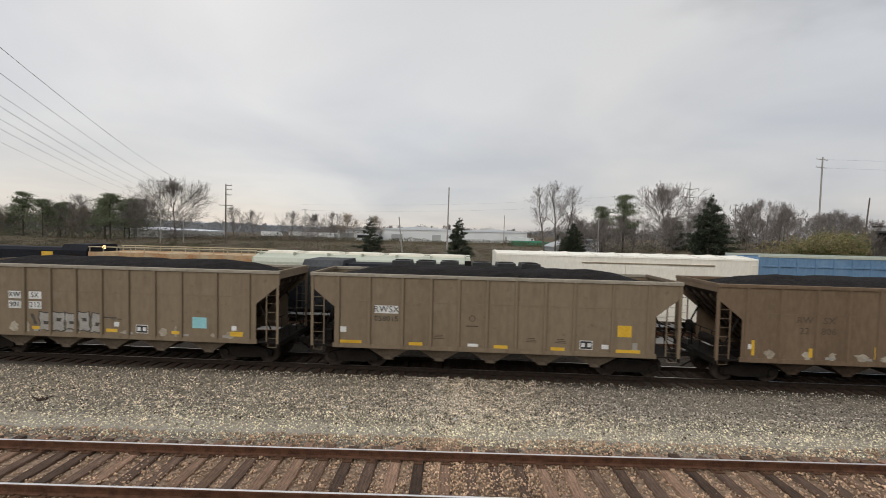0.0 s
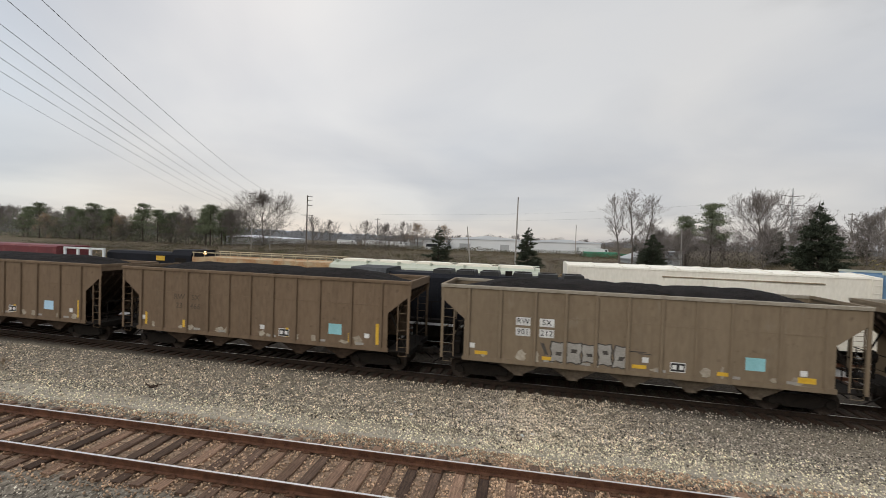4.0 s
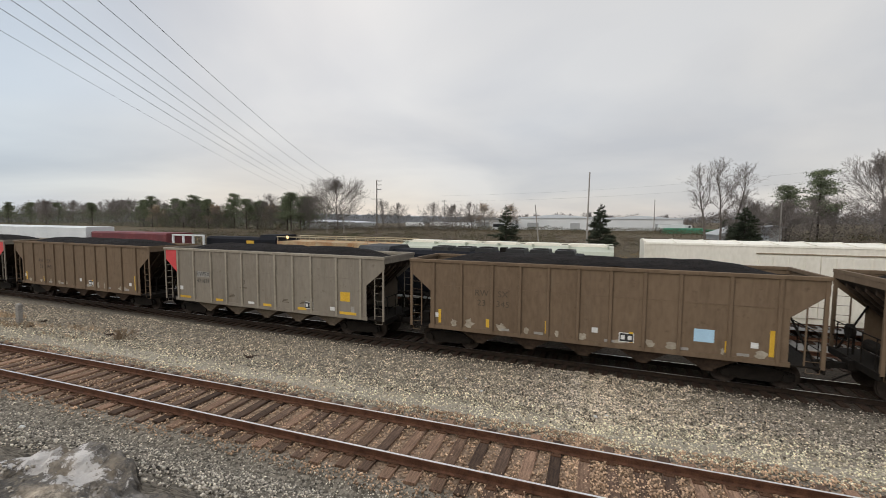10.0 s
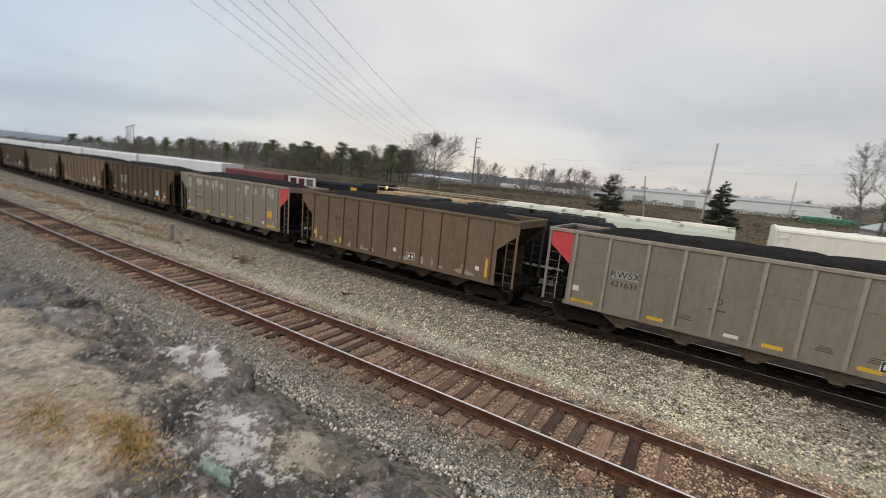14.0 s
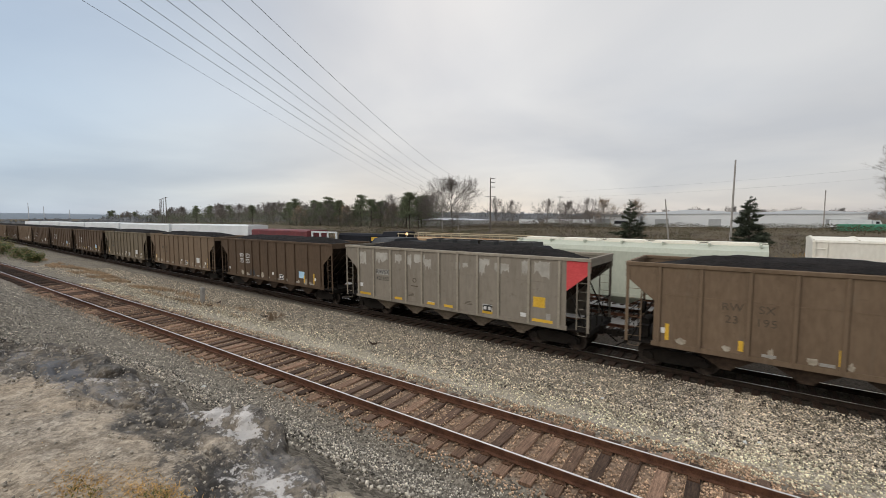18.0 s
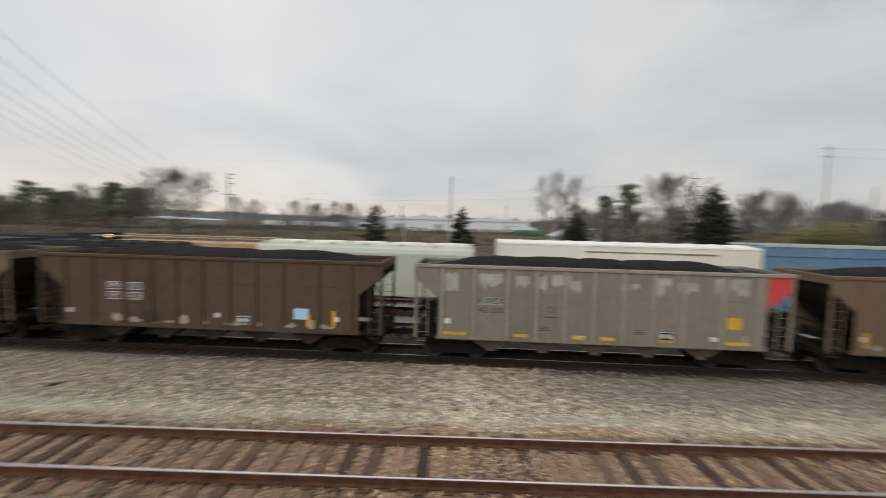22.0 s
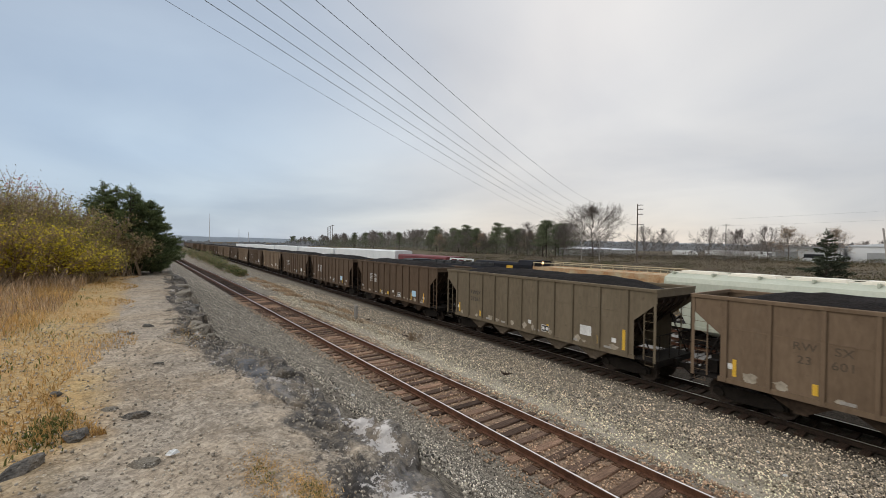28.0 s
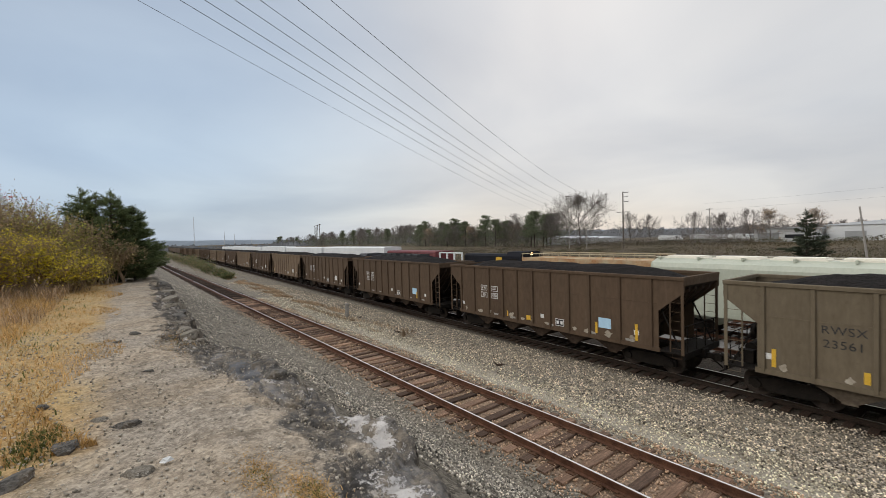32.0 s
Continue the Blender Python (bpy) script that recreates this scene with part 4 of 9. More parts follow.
def brown_car(paint, left, right, placard, streaks, spin=True, boxed=False, label="", ink="faded"):
    c = hopper(paint, label or "brown coal hopper car heaped with coal, faded yellow and white markings", spin)
    xs = (-3.86, -3.00) if right else (-4.07, 0)
    for x, rows in ((xs[0], left), (xs[1], right)):
        for k, tx in enumerate(rows):
            if boxed:
                plate(c, "mark_panel", x * K, 2.74 - 0.42 * k, 0.56, 0.32, "white", "pale panel behind the lettering")
                if paint == "dark":
                    part("mark_field", MB().box(x * K, -(HW - 0.023), 2.74 - 0.42 * k, 0.49, 0.006, 0.25), PAINT[paint], c, "brown field inside the white outline")
                lettering(c, tx, x * K, 2.74 - 0.42 * k, 0.26 if paint == "dark" else 0.30, "white" if paint == "dark" else "black", 0.010)
            else:
                lettering(c, tx, x * K, 2.72 - 0.42 * k, 0.36 if right else 0.35, ink)
    consolidated(c, 1.45 * K)
    if placard:
        plate(c, "placard", 3.80 * K, 1.80, 0.62, 0.46, placard, "pale blue square placard" if placard != "white" else "white square placard")
    for x, w, h in streaks:
        plate(c, "yellow_mark", x * K, SILL + 0.25 + h / 2, w, h, "yellow", "faded yellow mark", out=0.003)
    for x in (-5.75, 0.4, 5.2):
        plate(c, "white_tag", x * K, 1.62, 0.22, 0.2, "white")
    for x in (-2.9, -1.6, 0.9, 3.2, 4.9):
        plate(c, "white_tag", x * K, 1.26, 0.36, 0.10, "silver")
    if spin:
        dust_patches(c, len(CARS) * 3 + 1)
    return c


def build_train():
    C = CARS
    C[0] = grey_car("058015", (), paint="taupe")
    lab = "taupe coal hopper car heaped with coal, silver graffiti on its side"
    C[1] = brown_car("taupe", ("RW", "901"), ("SX", "212"), "cyan", ((-5.4, 0.5, 0.14), (-2.9, 0.5, 0.14), (0.2, 0.5, 0.14), (2.9, 0.5, 0.14), (5.3, 0.55, 0.2)), boxed=True, label=lab)
    # illegible graffiti: fat bent strokes with a dark outline

    rg = random.Random(21)

    def blob(cx, cz, w, h, slant, grow):
        """A fat crooked block with notches in its sides."""
        out = []
        for u, v in ((-1, -1), (-0.2, -0.86), (0.35, -1), (1, -0.9), (0.82, -0.15), (1.02, 0.45), (0.9, 1), (0.1, 0.88), (-0.9, 1), (-1.04, 0.3), (-0.8, -0.2)):
            out.append((cx + u * (w + grow) + v * slant, cz + v * (h + grow)))
        return out

    for k in range(5):
        cx, cz = -2.72 + 0.57 * k, 1.67 + rg.uniform(-0.05, 0.06)
        w, h, sl = rg.uniform(0.24, 0.29), rg.uniform(0.33, 0.41), rg.uniform(-0.06, 0.08)
        d = 0.0004 * k
        part("graffiti_outline", MB().prism(blob(cx, cz, w, h, sl, 0.05), -(HW - 0.0250 + d), -(HW - 0.030), "y"), M["graffiti_dark"], C[1], "dark outline of spray graffiti")
        part("graffiti", MB().prism(blob(cx, cz, w, h, sl, 0.0), -(HW - 0.0220 + d), -(HW - 0.026), "y"), M["silver"], C[1], "silver spray graffiti")
        part("graffiti_stroke", MB().prism(blob(cx + 0.02, cz + (0.08 if k % 2 else -0.06), w * 0.42, h * 0.20, sl, 0.0), -(HW - 0.0190 + d), -(HW - 0.022), "y"), M["graffiti_dark"], C[1], "dark spray stroke")
    for cx, cz, w, h, sl in ((-3.25, 1.72, 0.07, 0.24, -0.10), (0.15, 1.90, 0.30, 0.02, 0.03), (0.40, 1.84, 0.22, 0.02, -0.04)):
        part("graffiti_stroke", MB().prism(blob(cx, cz, w, h, sl, 0.0), -(HW - 0.0240), -(HW - 0.030), "y"), M["graffiti_dark"], C[1], "dark spray stroke")
    st = ((-5.65, 0.12, 0.6), (-3.6, 0.14, 0.35), (-1.3, 0.14, 0.5), (1.6, 0.14, 0.4), (4.45, 0.12, 0.4), (5.65, 0.14, 0.9))
    C[2] = brown_car("brown", ("RW", "23"), ("SX", "466"), "cyan", st)
    C[3] = brown_car("brown", ("RW", "23"), ("SX", "345"), "blue", st)
    C[4] = grey_car("421631", (-1,), panel="silver", check=2.91, disc=-1.2)
    C[5] = brown_car("brown", ("RW", "23"), ("SX", "195"), "", st)
    C[6] = grey_car("421552", (1,), panel="silver", check=2.5, disc=-1.78)
    tape(C[6], (-0.72, 2.5), w=0.5)
    rn = random.Random(4)
    for k, (x, z, w, h) in enumerate(((-5.6, 3.25, 0.55, 0.95), (-4.1, 3.35, 0.95, 0.75), (-2.9, 3.35, 0.5, 0.6), (-2.2, 3.3, 0.45, 0.75), (-1.45, 3.45, 0.75, 0.55), (-0.9, 3.2, 0.4, 0.6), (0.9, 3.2, 0.25, 0.5), (1.3, 3.3, 0.3, 0.3), (2.15, 3.3, 0.42, 0.85), (2.45, 3.5, 0.3, 0.45), (3.2, 3.3, 0.75, 0.55), (4.35, 3.4, 0.42, 0.75), (5.05, 3.4, 0.7, 0.75), (5.2, 3.55, 0.4, 0.4))):
        pts = []
        top, foot = [], []
        for q in range(9):   # bare patches where old lettering was painted out, ragged and running down
            u = x * K + w * (q / 8 - 0.5)
            top.append((u, z + 0.08 + h * rn.uniform(0.36, 0.52)))
            foot.append((u + rn.uniform(-0.02, 0.02), z + 0.08 - h * rn.choice((0.10, 0.30, 0.45, 0.56)) * rn.uniform(0.7, 1.0)))
        pts = foot + top[::-1]
        m = MB().prism(pts, -(HW - 0.0225 - 0.0003 * k), -(HW - 0.028), "y")
        part("paint_patch", m, M["bare_patch"], C[6], "pale bare patch")
    C[7] = brown_car("dark", ("RW", "99"), ("SX", "512"), "blue", ((4.1, 0.12, 0.5), (5.1, 0.12, 0.7)), boxed=True)
    splash = [(-2.35 * K + 0.42 * math.cos(q * math.pi / 9), SILL + 0.20 + (0.50 + 0.04 * (q % 3)) * math.sin(q * math.pi / 9)) for q in range(10)]
    part("dark_splash", MB().prism(splash, -(HW - 0.025), -(HW - 0.030), "y"), M["black"], C[7], "dark oily splash")
    C[8] = brown_car("brown", ("RW", "23"), ("SX", "601"), "white", st)
    C[9] = brown_car("olive_tan", ("RWSX", "23561"), (), "white", st, ink="black", label="olive tan coal hopper car heaped with coal, black stencilled lettering")
    C[10] = brown_car("dark", ("RW", "99"), ("SX", "480"), "blue", ((-0.5, 0.3, 0.25), (3.4, 0.12, 0.5), (5.2, 0.12, 0.7), (-2.0, 0.1, 0.3)), boxed=True)
    C[-1] = brown_car("brown", ("RW", "22"), ("SX", "806"), "cyan", st)
    # the rest of the train repeats these cars out of lettering range
    C[11] = brown_car("dark", ("RW", "99"), ("SX", "517"), "blue", ((4.1, 0.12, 0.5),), boxed=True, spin=False)
    C[12] = brown_car("dark", ("RW", "99"), ("SX", "422"), "white", (), boxed=True, spin=False)
    plain = brown_car("brown", (), (), "white", st, spin=False)
    C[13] = plain
    # far end of the train, where only the sides, ends and loads can be told apart
    far = thing("coal_hopper_car", "brown coal hopper car far down the train", "hopper car", group="coal train")
    for s in ("near", "far"):
        part("side_sheet", painted("side_" + s, "dark"), None, far)
    part("coal_load", HOP["coal"], None, far)
    part("centre_sill", HOP["centre_sill"], None, far)
    for s in (-1, 1):
        part("slope_sheet", painted("slope_sheet", "grime_shade"), None, far, at=pose(0, 0, 0, 0, 0, 0 if s < 0 else 180))
        part("top_chord", painted("chord", "dark"), None, far, at=pose(0, s * (HW - 0.03), TOP))
        tr = part("truck", HOP["bolster"], None, far, at=pose(s * 5.75, 0, 0))
        part("side_frame", HOP["side_frame"], None, tr, at=pose(0, -0.98, 0))
    C[28] = far
    for k in range(29, 50):
        C[k] = copy_thing(far, pose(0, 0, 0))
    pal = {14: 12, 15: 13, 16: 12, 17: 13, 18: 13, 19: 12, 20: 12, 21: 13, 22: 12, 23: 13, 24: 12, 25: 13, 26: 12, 27: 12, -2: 13, -3: 13, -4: 13, -5: 13, -6: 12, -7: 13}
    for k, src in pal.items():
        C[k] = copy_thing(C[src], pose(0, 0, 0))


build_train()


def train_s(t):
    """Metres that the left end of car 0 has reached along its track."""
    return -5.44 + 4.722 * t - 0.00575 * t * t + 0.00002 * t ** 3


def motions():
    times = [0, 2, 4, 6, 8, 10, 12, 14, 16, 18, 20, 22, 24, 26, 28, 30, 32]
    for k, c in CARS.items():
        walk(c, [(t, tp(train_s(t) - k * PITCH + HL)) for t in times])
    walk(rolling_loco, [(t, tp(-0.9 - 0.25 * t - 0.030 * t * t, 4.27, YZ)) for t in times])
    step = 0.1
    n = int(32 / step)
    for w, x in WHEELSETS:
        walk(w, [(i * step, pose(x, 0, 0.46, 0, math.degrees((train_s(i * step) - train_s(0)) / 0.46), 0)) for i in range(n + 1)])


# ---------------------------------------------------------------- cars standing in the yard
M["cream"] = material("cream_white_car_paint", (0.725, 0.684, 0.583), (0.866, 0.824, 0.726), 0.6, 0.6, fine=8, bump=0.05, third=(0.585, 0.510, 0.405), third_scale=0.9, third_pos=(0.66, 0.86), stretch=(1, 1, 0.4))
M["pale_green"] = material("pale_green_car_paint", (0.41, 0.435, 0.35), (0.50, 0.52, 0.425), 0.6, 0.6, fine=8, bump=0.05, third=(0.40, 0.40, 0.33), third_scale=1.0, third_pos=(0.62, 0.85), stretch=(1, 1, 0.4))
M["blue_car"] = material("faded_blue_car_paint", (0.10, 0.19, 0.31), (0.16, 0.27, 0.40), 0.6, 0.65, fine=8, bump=0.05, third=(0.25, 0.34, 0.42), third_scale=1.2, third_pos=(0.6, 0.85), stretch=(1, 1, 0.4))
M["tan_car"] = material("tan_yellow_car_paint", (0.36, 0.30, 0.19), (0.47, 0.40, 0.27), 0.6, 0.65, fine=8, bump=0.05, third=(0.28, 0.22, 0.14), third_scale=1.0)
M["black_car"] = material("black_car_paint", (0.005, 0.0055, 0.008), (0.014, 0.015, 0.020), 0.8, 0.8, fine=8, bump=0.05, third=(0.025, 0.025, 0.03), third_scale=1.4, third_pos=(0.66, 0.9))
M["glass_dark"] = material("dark_window_glass", (0.02, 0.022, 0.025), (0.04, 0.042, 0.046), 1, 0.15, fine=10, bump=0.0)
M["loco_grey"] = material("dusty_dark_grey_paint", (0.030, 0.031, 0.034), (0.075, 0.077, 0.080), 0.8, 0.75, fine=8, bump=0.05, third=(0.12, 0.12, 0.12), third_scale=1.4, third_pos=(0.6, 0.8))
M["rust_car"] = material("rusty_orange_steel", (0.30, 0.13, 0.05), (0.50, 0.36, 0.21), 1.1, 0.8, fine=10, bump=0.2, third=(0.46, 0.40, 0.27), third_scale=0.8, third_pos=(0.45, 0.65))
M["maroon"] = material("maroon_car_paint", (0.10, 0.015, 0.018), (0.16, 0.028, 0.030), 0.8, 0.6, fine=8, bump=0.05, third=(0.20, 0.07, 0.06), third_scale=1.2)
M["white_car"] = material("white_car_paint", (0.60, 0.62, 0.62), (0.74, 0.75, 0.74), 0.5, 0.55, fine=8, bump=0.05, third=(0.45, 0.46, 0.45), third_scale=0.9, third_pos=(0.6, 0.85))
M["track_brown"] = material("brown_stained_steel", (0.20, 0.15, 0.095), (0.36, 0.30, 0.21), 1.5, 0.8, fine=10, bump=0.1)
M["galv"] = material("galvanised_steel", (0.42, 0.43, 0.43), (0.58, 0.59, 0.59), 2, 0.5, 0.5, fine=20, bump=0.1)
YZ = YARD_Z - TRAIN_Z + 0.23


def yard_root(name, label, category, s, v, group=""):
    return thing(name, label, category, tp(s, v, YZ), group)


def running_gear(root, half):
    for s in (-1, 1):
        tr = part("truck", HOP["bolster"], None, root, "black cast steel truck", at=pose(s * (half - 1.9), 0, 0))
        for y in (-1, 1):
            part("side_frame", HOP["side_frame"], None, tr, at=pose(0, y * 0.98, 0))
        for x in (-0.89, 0.89):
            part("wheelset", HOP["wheelset"], None, tr, at=pose(x, 0, 0.46))
        part("coupler", MB().span(min(s * half, s * (half + 0.5)), max(s * half, s * (half + 0.5)), -0.1, 0.1, 0.74, 0.94), M["black_steel"], root)


def boxcar(mat, s, v, half, top, label, door=True, group="boxcars in the yard"):
    root = yard_root("boxcar", label, "boxcar", s, v, group)
    w = 1.53
    part("body", MB().span(-half, half, -w, w, 1.0, top - 0.22), M[mat], root)
    part("roof", MB().prism([(-w - 0.03, top - 0.22), (w + 0.03, top - 0.22), (w, top - 0.12), (0, top), (-w, top - 0.12)], -half - 0.02, half + 0.02), M[mat], root)
    for k in range(int(half * 2 / 1.5) + 1):
        part("roof_seam", MB().prism([(-w, top - 0.115), (0, top + 0.008), (w, top - 0.115), (w, top - 0.07), (0, top + 0.045), (-w, top - 0.07)], -half + k * 1.5, -half + k * 1.5 + 0.07), M[mat], root)
    n = int(half * 2 / 0.62)
    for sd in (-1, 1):
        part("side_sill", MB().span(-half, half, sd * w - 0.03, sd * w + 0.03, 0.85, 1.06), M[mat], root)
        for k in range(n + 1):
            x = -half + 0.05 + (2 * half - 0.1) * k / n
            if door and -2.7 < x < 2.7:
                continue
            if sd < 0 and not door:
                part("post", MB().prism([(x - 0.045, sd * w), (x + 0.045, sd * w), (x + 0.03, sd * (w + 0.045)), (x - 0.03, sd * (w + 0.045))], 1.06, top - 0.25, "z"), M[mat], root)
        if door:
            for e in (-1, 1):
                d = part("plug_door", MB().span(min(0.02 * e, 2.5 * e), max(0.02 * e, 2.5 * e), sd * (w + 0.03) - 0.03, sd * (w + 0.03) + 0.03, 1.12, top - 0.62), M[mat], root)
                for x in (0.6, 1.25, 1.9):
                    part("lock_bar", MB().tube((x * e, sd * (w + 0.08), 1.2), (x * e, sd * (w + 0.08), top - 0.7), 0.018, n=6), M[mat], d)
            part("door_track", MB().span(-2.6, 5.2 if half > 7 else 2.6, sd * (w + 0.03) - 0.05, sd * (w + 0.03) + 0.05, top - 0.58, top - 0.53), M["track_brown"], root, "brown stained door track")
    for e in (-1, 1):
        lad = MB()
        for x in (0.1, 0.5):
            lad.box(e * (half - x), -w - 0.06, (top + 0.9) / 2, 0.03, 0.03, top - 1.2)
        for k in range(9):
            lad.tube((e * (half - 0.1), -w - 0.06, 1.0 + k * (top - 1.5) / 8), (e * (half - 0.5), -w - 0.06, 1.0 + k * (top - 1.5) / 8), 0.014, n=6)
        part("ladder", lad, M[mat], root)
    running_gear(root, half)
    return root


BV = 8.6
boxcar("cream", 10.54, BV, 7.75, 4.83, "cream white boxcar with a rust streaked plug door")
boxcar("tan_car", 68.5, BV, 17.9, 5.35, "long tan boxcar under the bridge", door=False)
boxcar("white_car", 107.0, BV, 15.0, 5.5, "long white boxcar beyond the bridge", door=False)
boxcar("white_car", 140.0, BV, 15.0, 5.5, "long white boxcar beyond the bridge", door=False)


def high_gondola(s, half, label):
    root = yard_root("high_side_gondola", label, "gondola car", s, BV, "blue cars in the yard")
    w, top = 1.55, 4.86
    for sd in (-1, 1):
        part("side", MB().span(-half, half, sd * w - 0.03, sd * w + 0.03, 0.95, top), M["blue_car"], root)
        part("top_rim", MB().span(-half, half, sd * w - 0.07, sd * w + 0.07, top, top + 0.12), M["pale_green"], root, "pale worn top rim")
        n = 14
        for k in range(n + 1):
            x = -half + 0.1 + (2 * half - 0.2) * k / n
            part("rib", MB().prism([(x - 0.07, sd * w), (x + 0.07, sd * w), (x + 0.045, sd * (w + 0.10)), (x - 0.045, sd * (w + 0.10))], 0.95, top, "z"), M["blue_car"], root)
        part("band", MB().span(-half, half, sd * (w + 0.04) - 0.05, sd * (w + 0.04) + 0.05, top - 0.55, top - 0.47), M["blue_car"], root)
    for e in (-1, 1):
        part("end", MB().span(min(e * half, e * (half - 0.06)), max(e * half, e * (half - 0.06)), -w, w, 0.95, top), M["blue_car"], root)
    part("floor", MB().span(-half, half, -w, w, 0.9, 1.05), M["black_steel"], root)
    part("cover", MB().span(-half + 0.2, half - 0.2, -w + 0.1, w - 0.1, top - 0.42, top - 0.34), M["blue_car"], root)
    running_gear(root, half)


high_gondola(25.6, 7.35, "faded blue high-sided gondola with vertical ribs")
high_gondola(40.9, 7.30, "faded blue high-sided gondola with a pale rim")


def covered_hopper(mat, s, v, half, top, label, group, hatch_mat):
    root = thing("covered_hopper_car", label, "covered hopper", tp(s, v, YZ), group)
    w = 1.55
    prof = [(-w, 1.35), (-w, top - 0.62), (-w + 0.12, top - 0.36), (-0.75, top - 0.14), (0.75, top - 0.14), (w - 0.12, top - 0.36), (w, top - 0.62), (w, 1.35)]
    body = MB()
    n = len(prof)
    vs, fs = [], []
    for e in (-1, 1):
        for y, z in prof:   # the ends slope in below the roof
            vs.append((e * half, y, z))
    fs = [(i, (i + 1) % n, n + (i + 1) % n, n + i) for i in range(n)] + [tuple(range(n - 1, -1, -1)), tuple(range(n, 2 * n))]
    # shorten the bottom edge so that the ends lean
    for i, (x, y, z) in enumerate(vs):
        if z < 1.4:
            vs[i] = (x * 0.80, y, z)
    body.add(vs, fs)
    part("body", body, M[mat], root)
    for sd in (-1, 1):
        part("side_sill", MB().span(-half, half, sd * w - 0.05, sd * w + 0.05, 1.15, 1.36), M[mat], root)
        part("roof_rail", MB().span(-half, half, sd * 0.86 - 0.03, sd * 0.86 + 0.03, top - 0.06, top - 0.02), M["cream"], root)
        for k in range(7):
            x = -half + 0.3 + (2 * half - 0.6) * k / 6
            part("walk_bracket", MB().span(x - 0.04, x + 0.04, sd * 0.86 - 0.25, sd * 0.86 + 0.25, top - 0.2, top - 0.03), M[mat], root)
    for k in range(5):
        x = -half + 1.5 + (2 * half - 3.0) * k / 4
        part("hatch_coaming", MB().span(x - 1.12, x + 1.12, -0.56, 0.56, top - 0.16, top - 0.05), M["cream"], root, "cream hatch coaming")
        part("roof_hatch", MB().prism([(x - 1.0, -0.45), (x + 1.0, -0.45), (x + 1.0, 0.45), (x - 1.0, 0.45)], top - 0.15, top + 0.02, "z"), M[hatch_mat], root)
    for k in range(3):
        x = -half * 0.55 + half * 0.55 * k
        part("chute", MB().add([(x - 1.7, -1.3, 1.36), (x + 1.7, -1.3, 1.36), (x + 0.35, -0.6, 0.55), (x - 0.35, -0.6, 0.55), (x - 1.7, 1.3, 1.36), (x + 1.7, 1.3, 1.36), (x + 0.35, 0.6, 0.55), (x - 0.35, 0.6, 0.55)],
                                 [(0, 1, 2, 3), (7, 6, 5, 4), (0, 4, 5, 1), (3, 2, 6, 7), (0, 3, 7, 4), (1, 5, 6, 2)]), M[mat], root)
    for e in (-1, 1):
        for y in (-w + 0.05, w - 0.05):
            part("corner_post", MB().box(e * (half - 0.05), y, (1.3 + top - 0.5) / 2, 0.09, 0.09, top - 1.8), M[mat], root)
        part("end_platform", MB().span(min(e * half, e * (half - 1.4)), max(e * half, e * (half - 1.4)), -w, w, 1.1, 1.2), M["black_steel"], root)
        part("slope_brace", MB().tube((e * (half - 0.2), -1.3, 1.2), (e * (half - 1.2), -1.3, 2.0), 0.05, n=6), M["black_steel"], root)
        lad = MB()
        for k in range(8):
            lad.tube((e * (half - 0.1), -w - 0.05, 1.2 + k * 0.36), (e * (half - 0.5), -w - 0.05, 1.2 + k * 0.36), 0.014, n=6)
        part("ladder", lad, M[mat], root)
    running_gear(root, half)
    return root


covered_hopper("pale_green", -5.6, BV, 6.85, 4.42, "pale green covered hopper car with cream roof hatches", "covered hoppers", "cream")


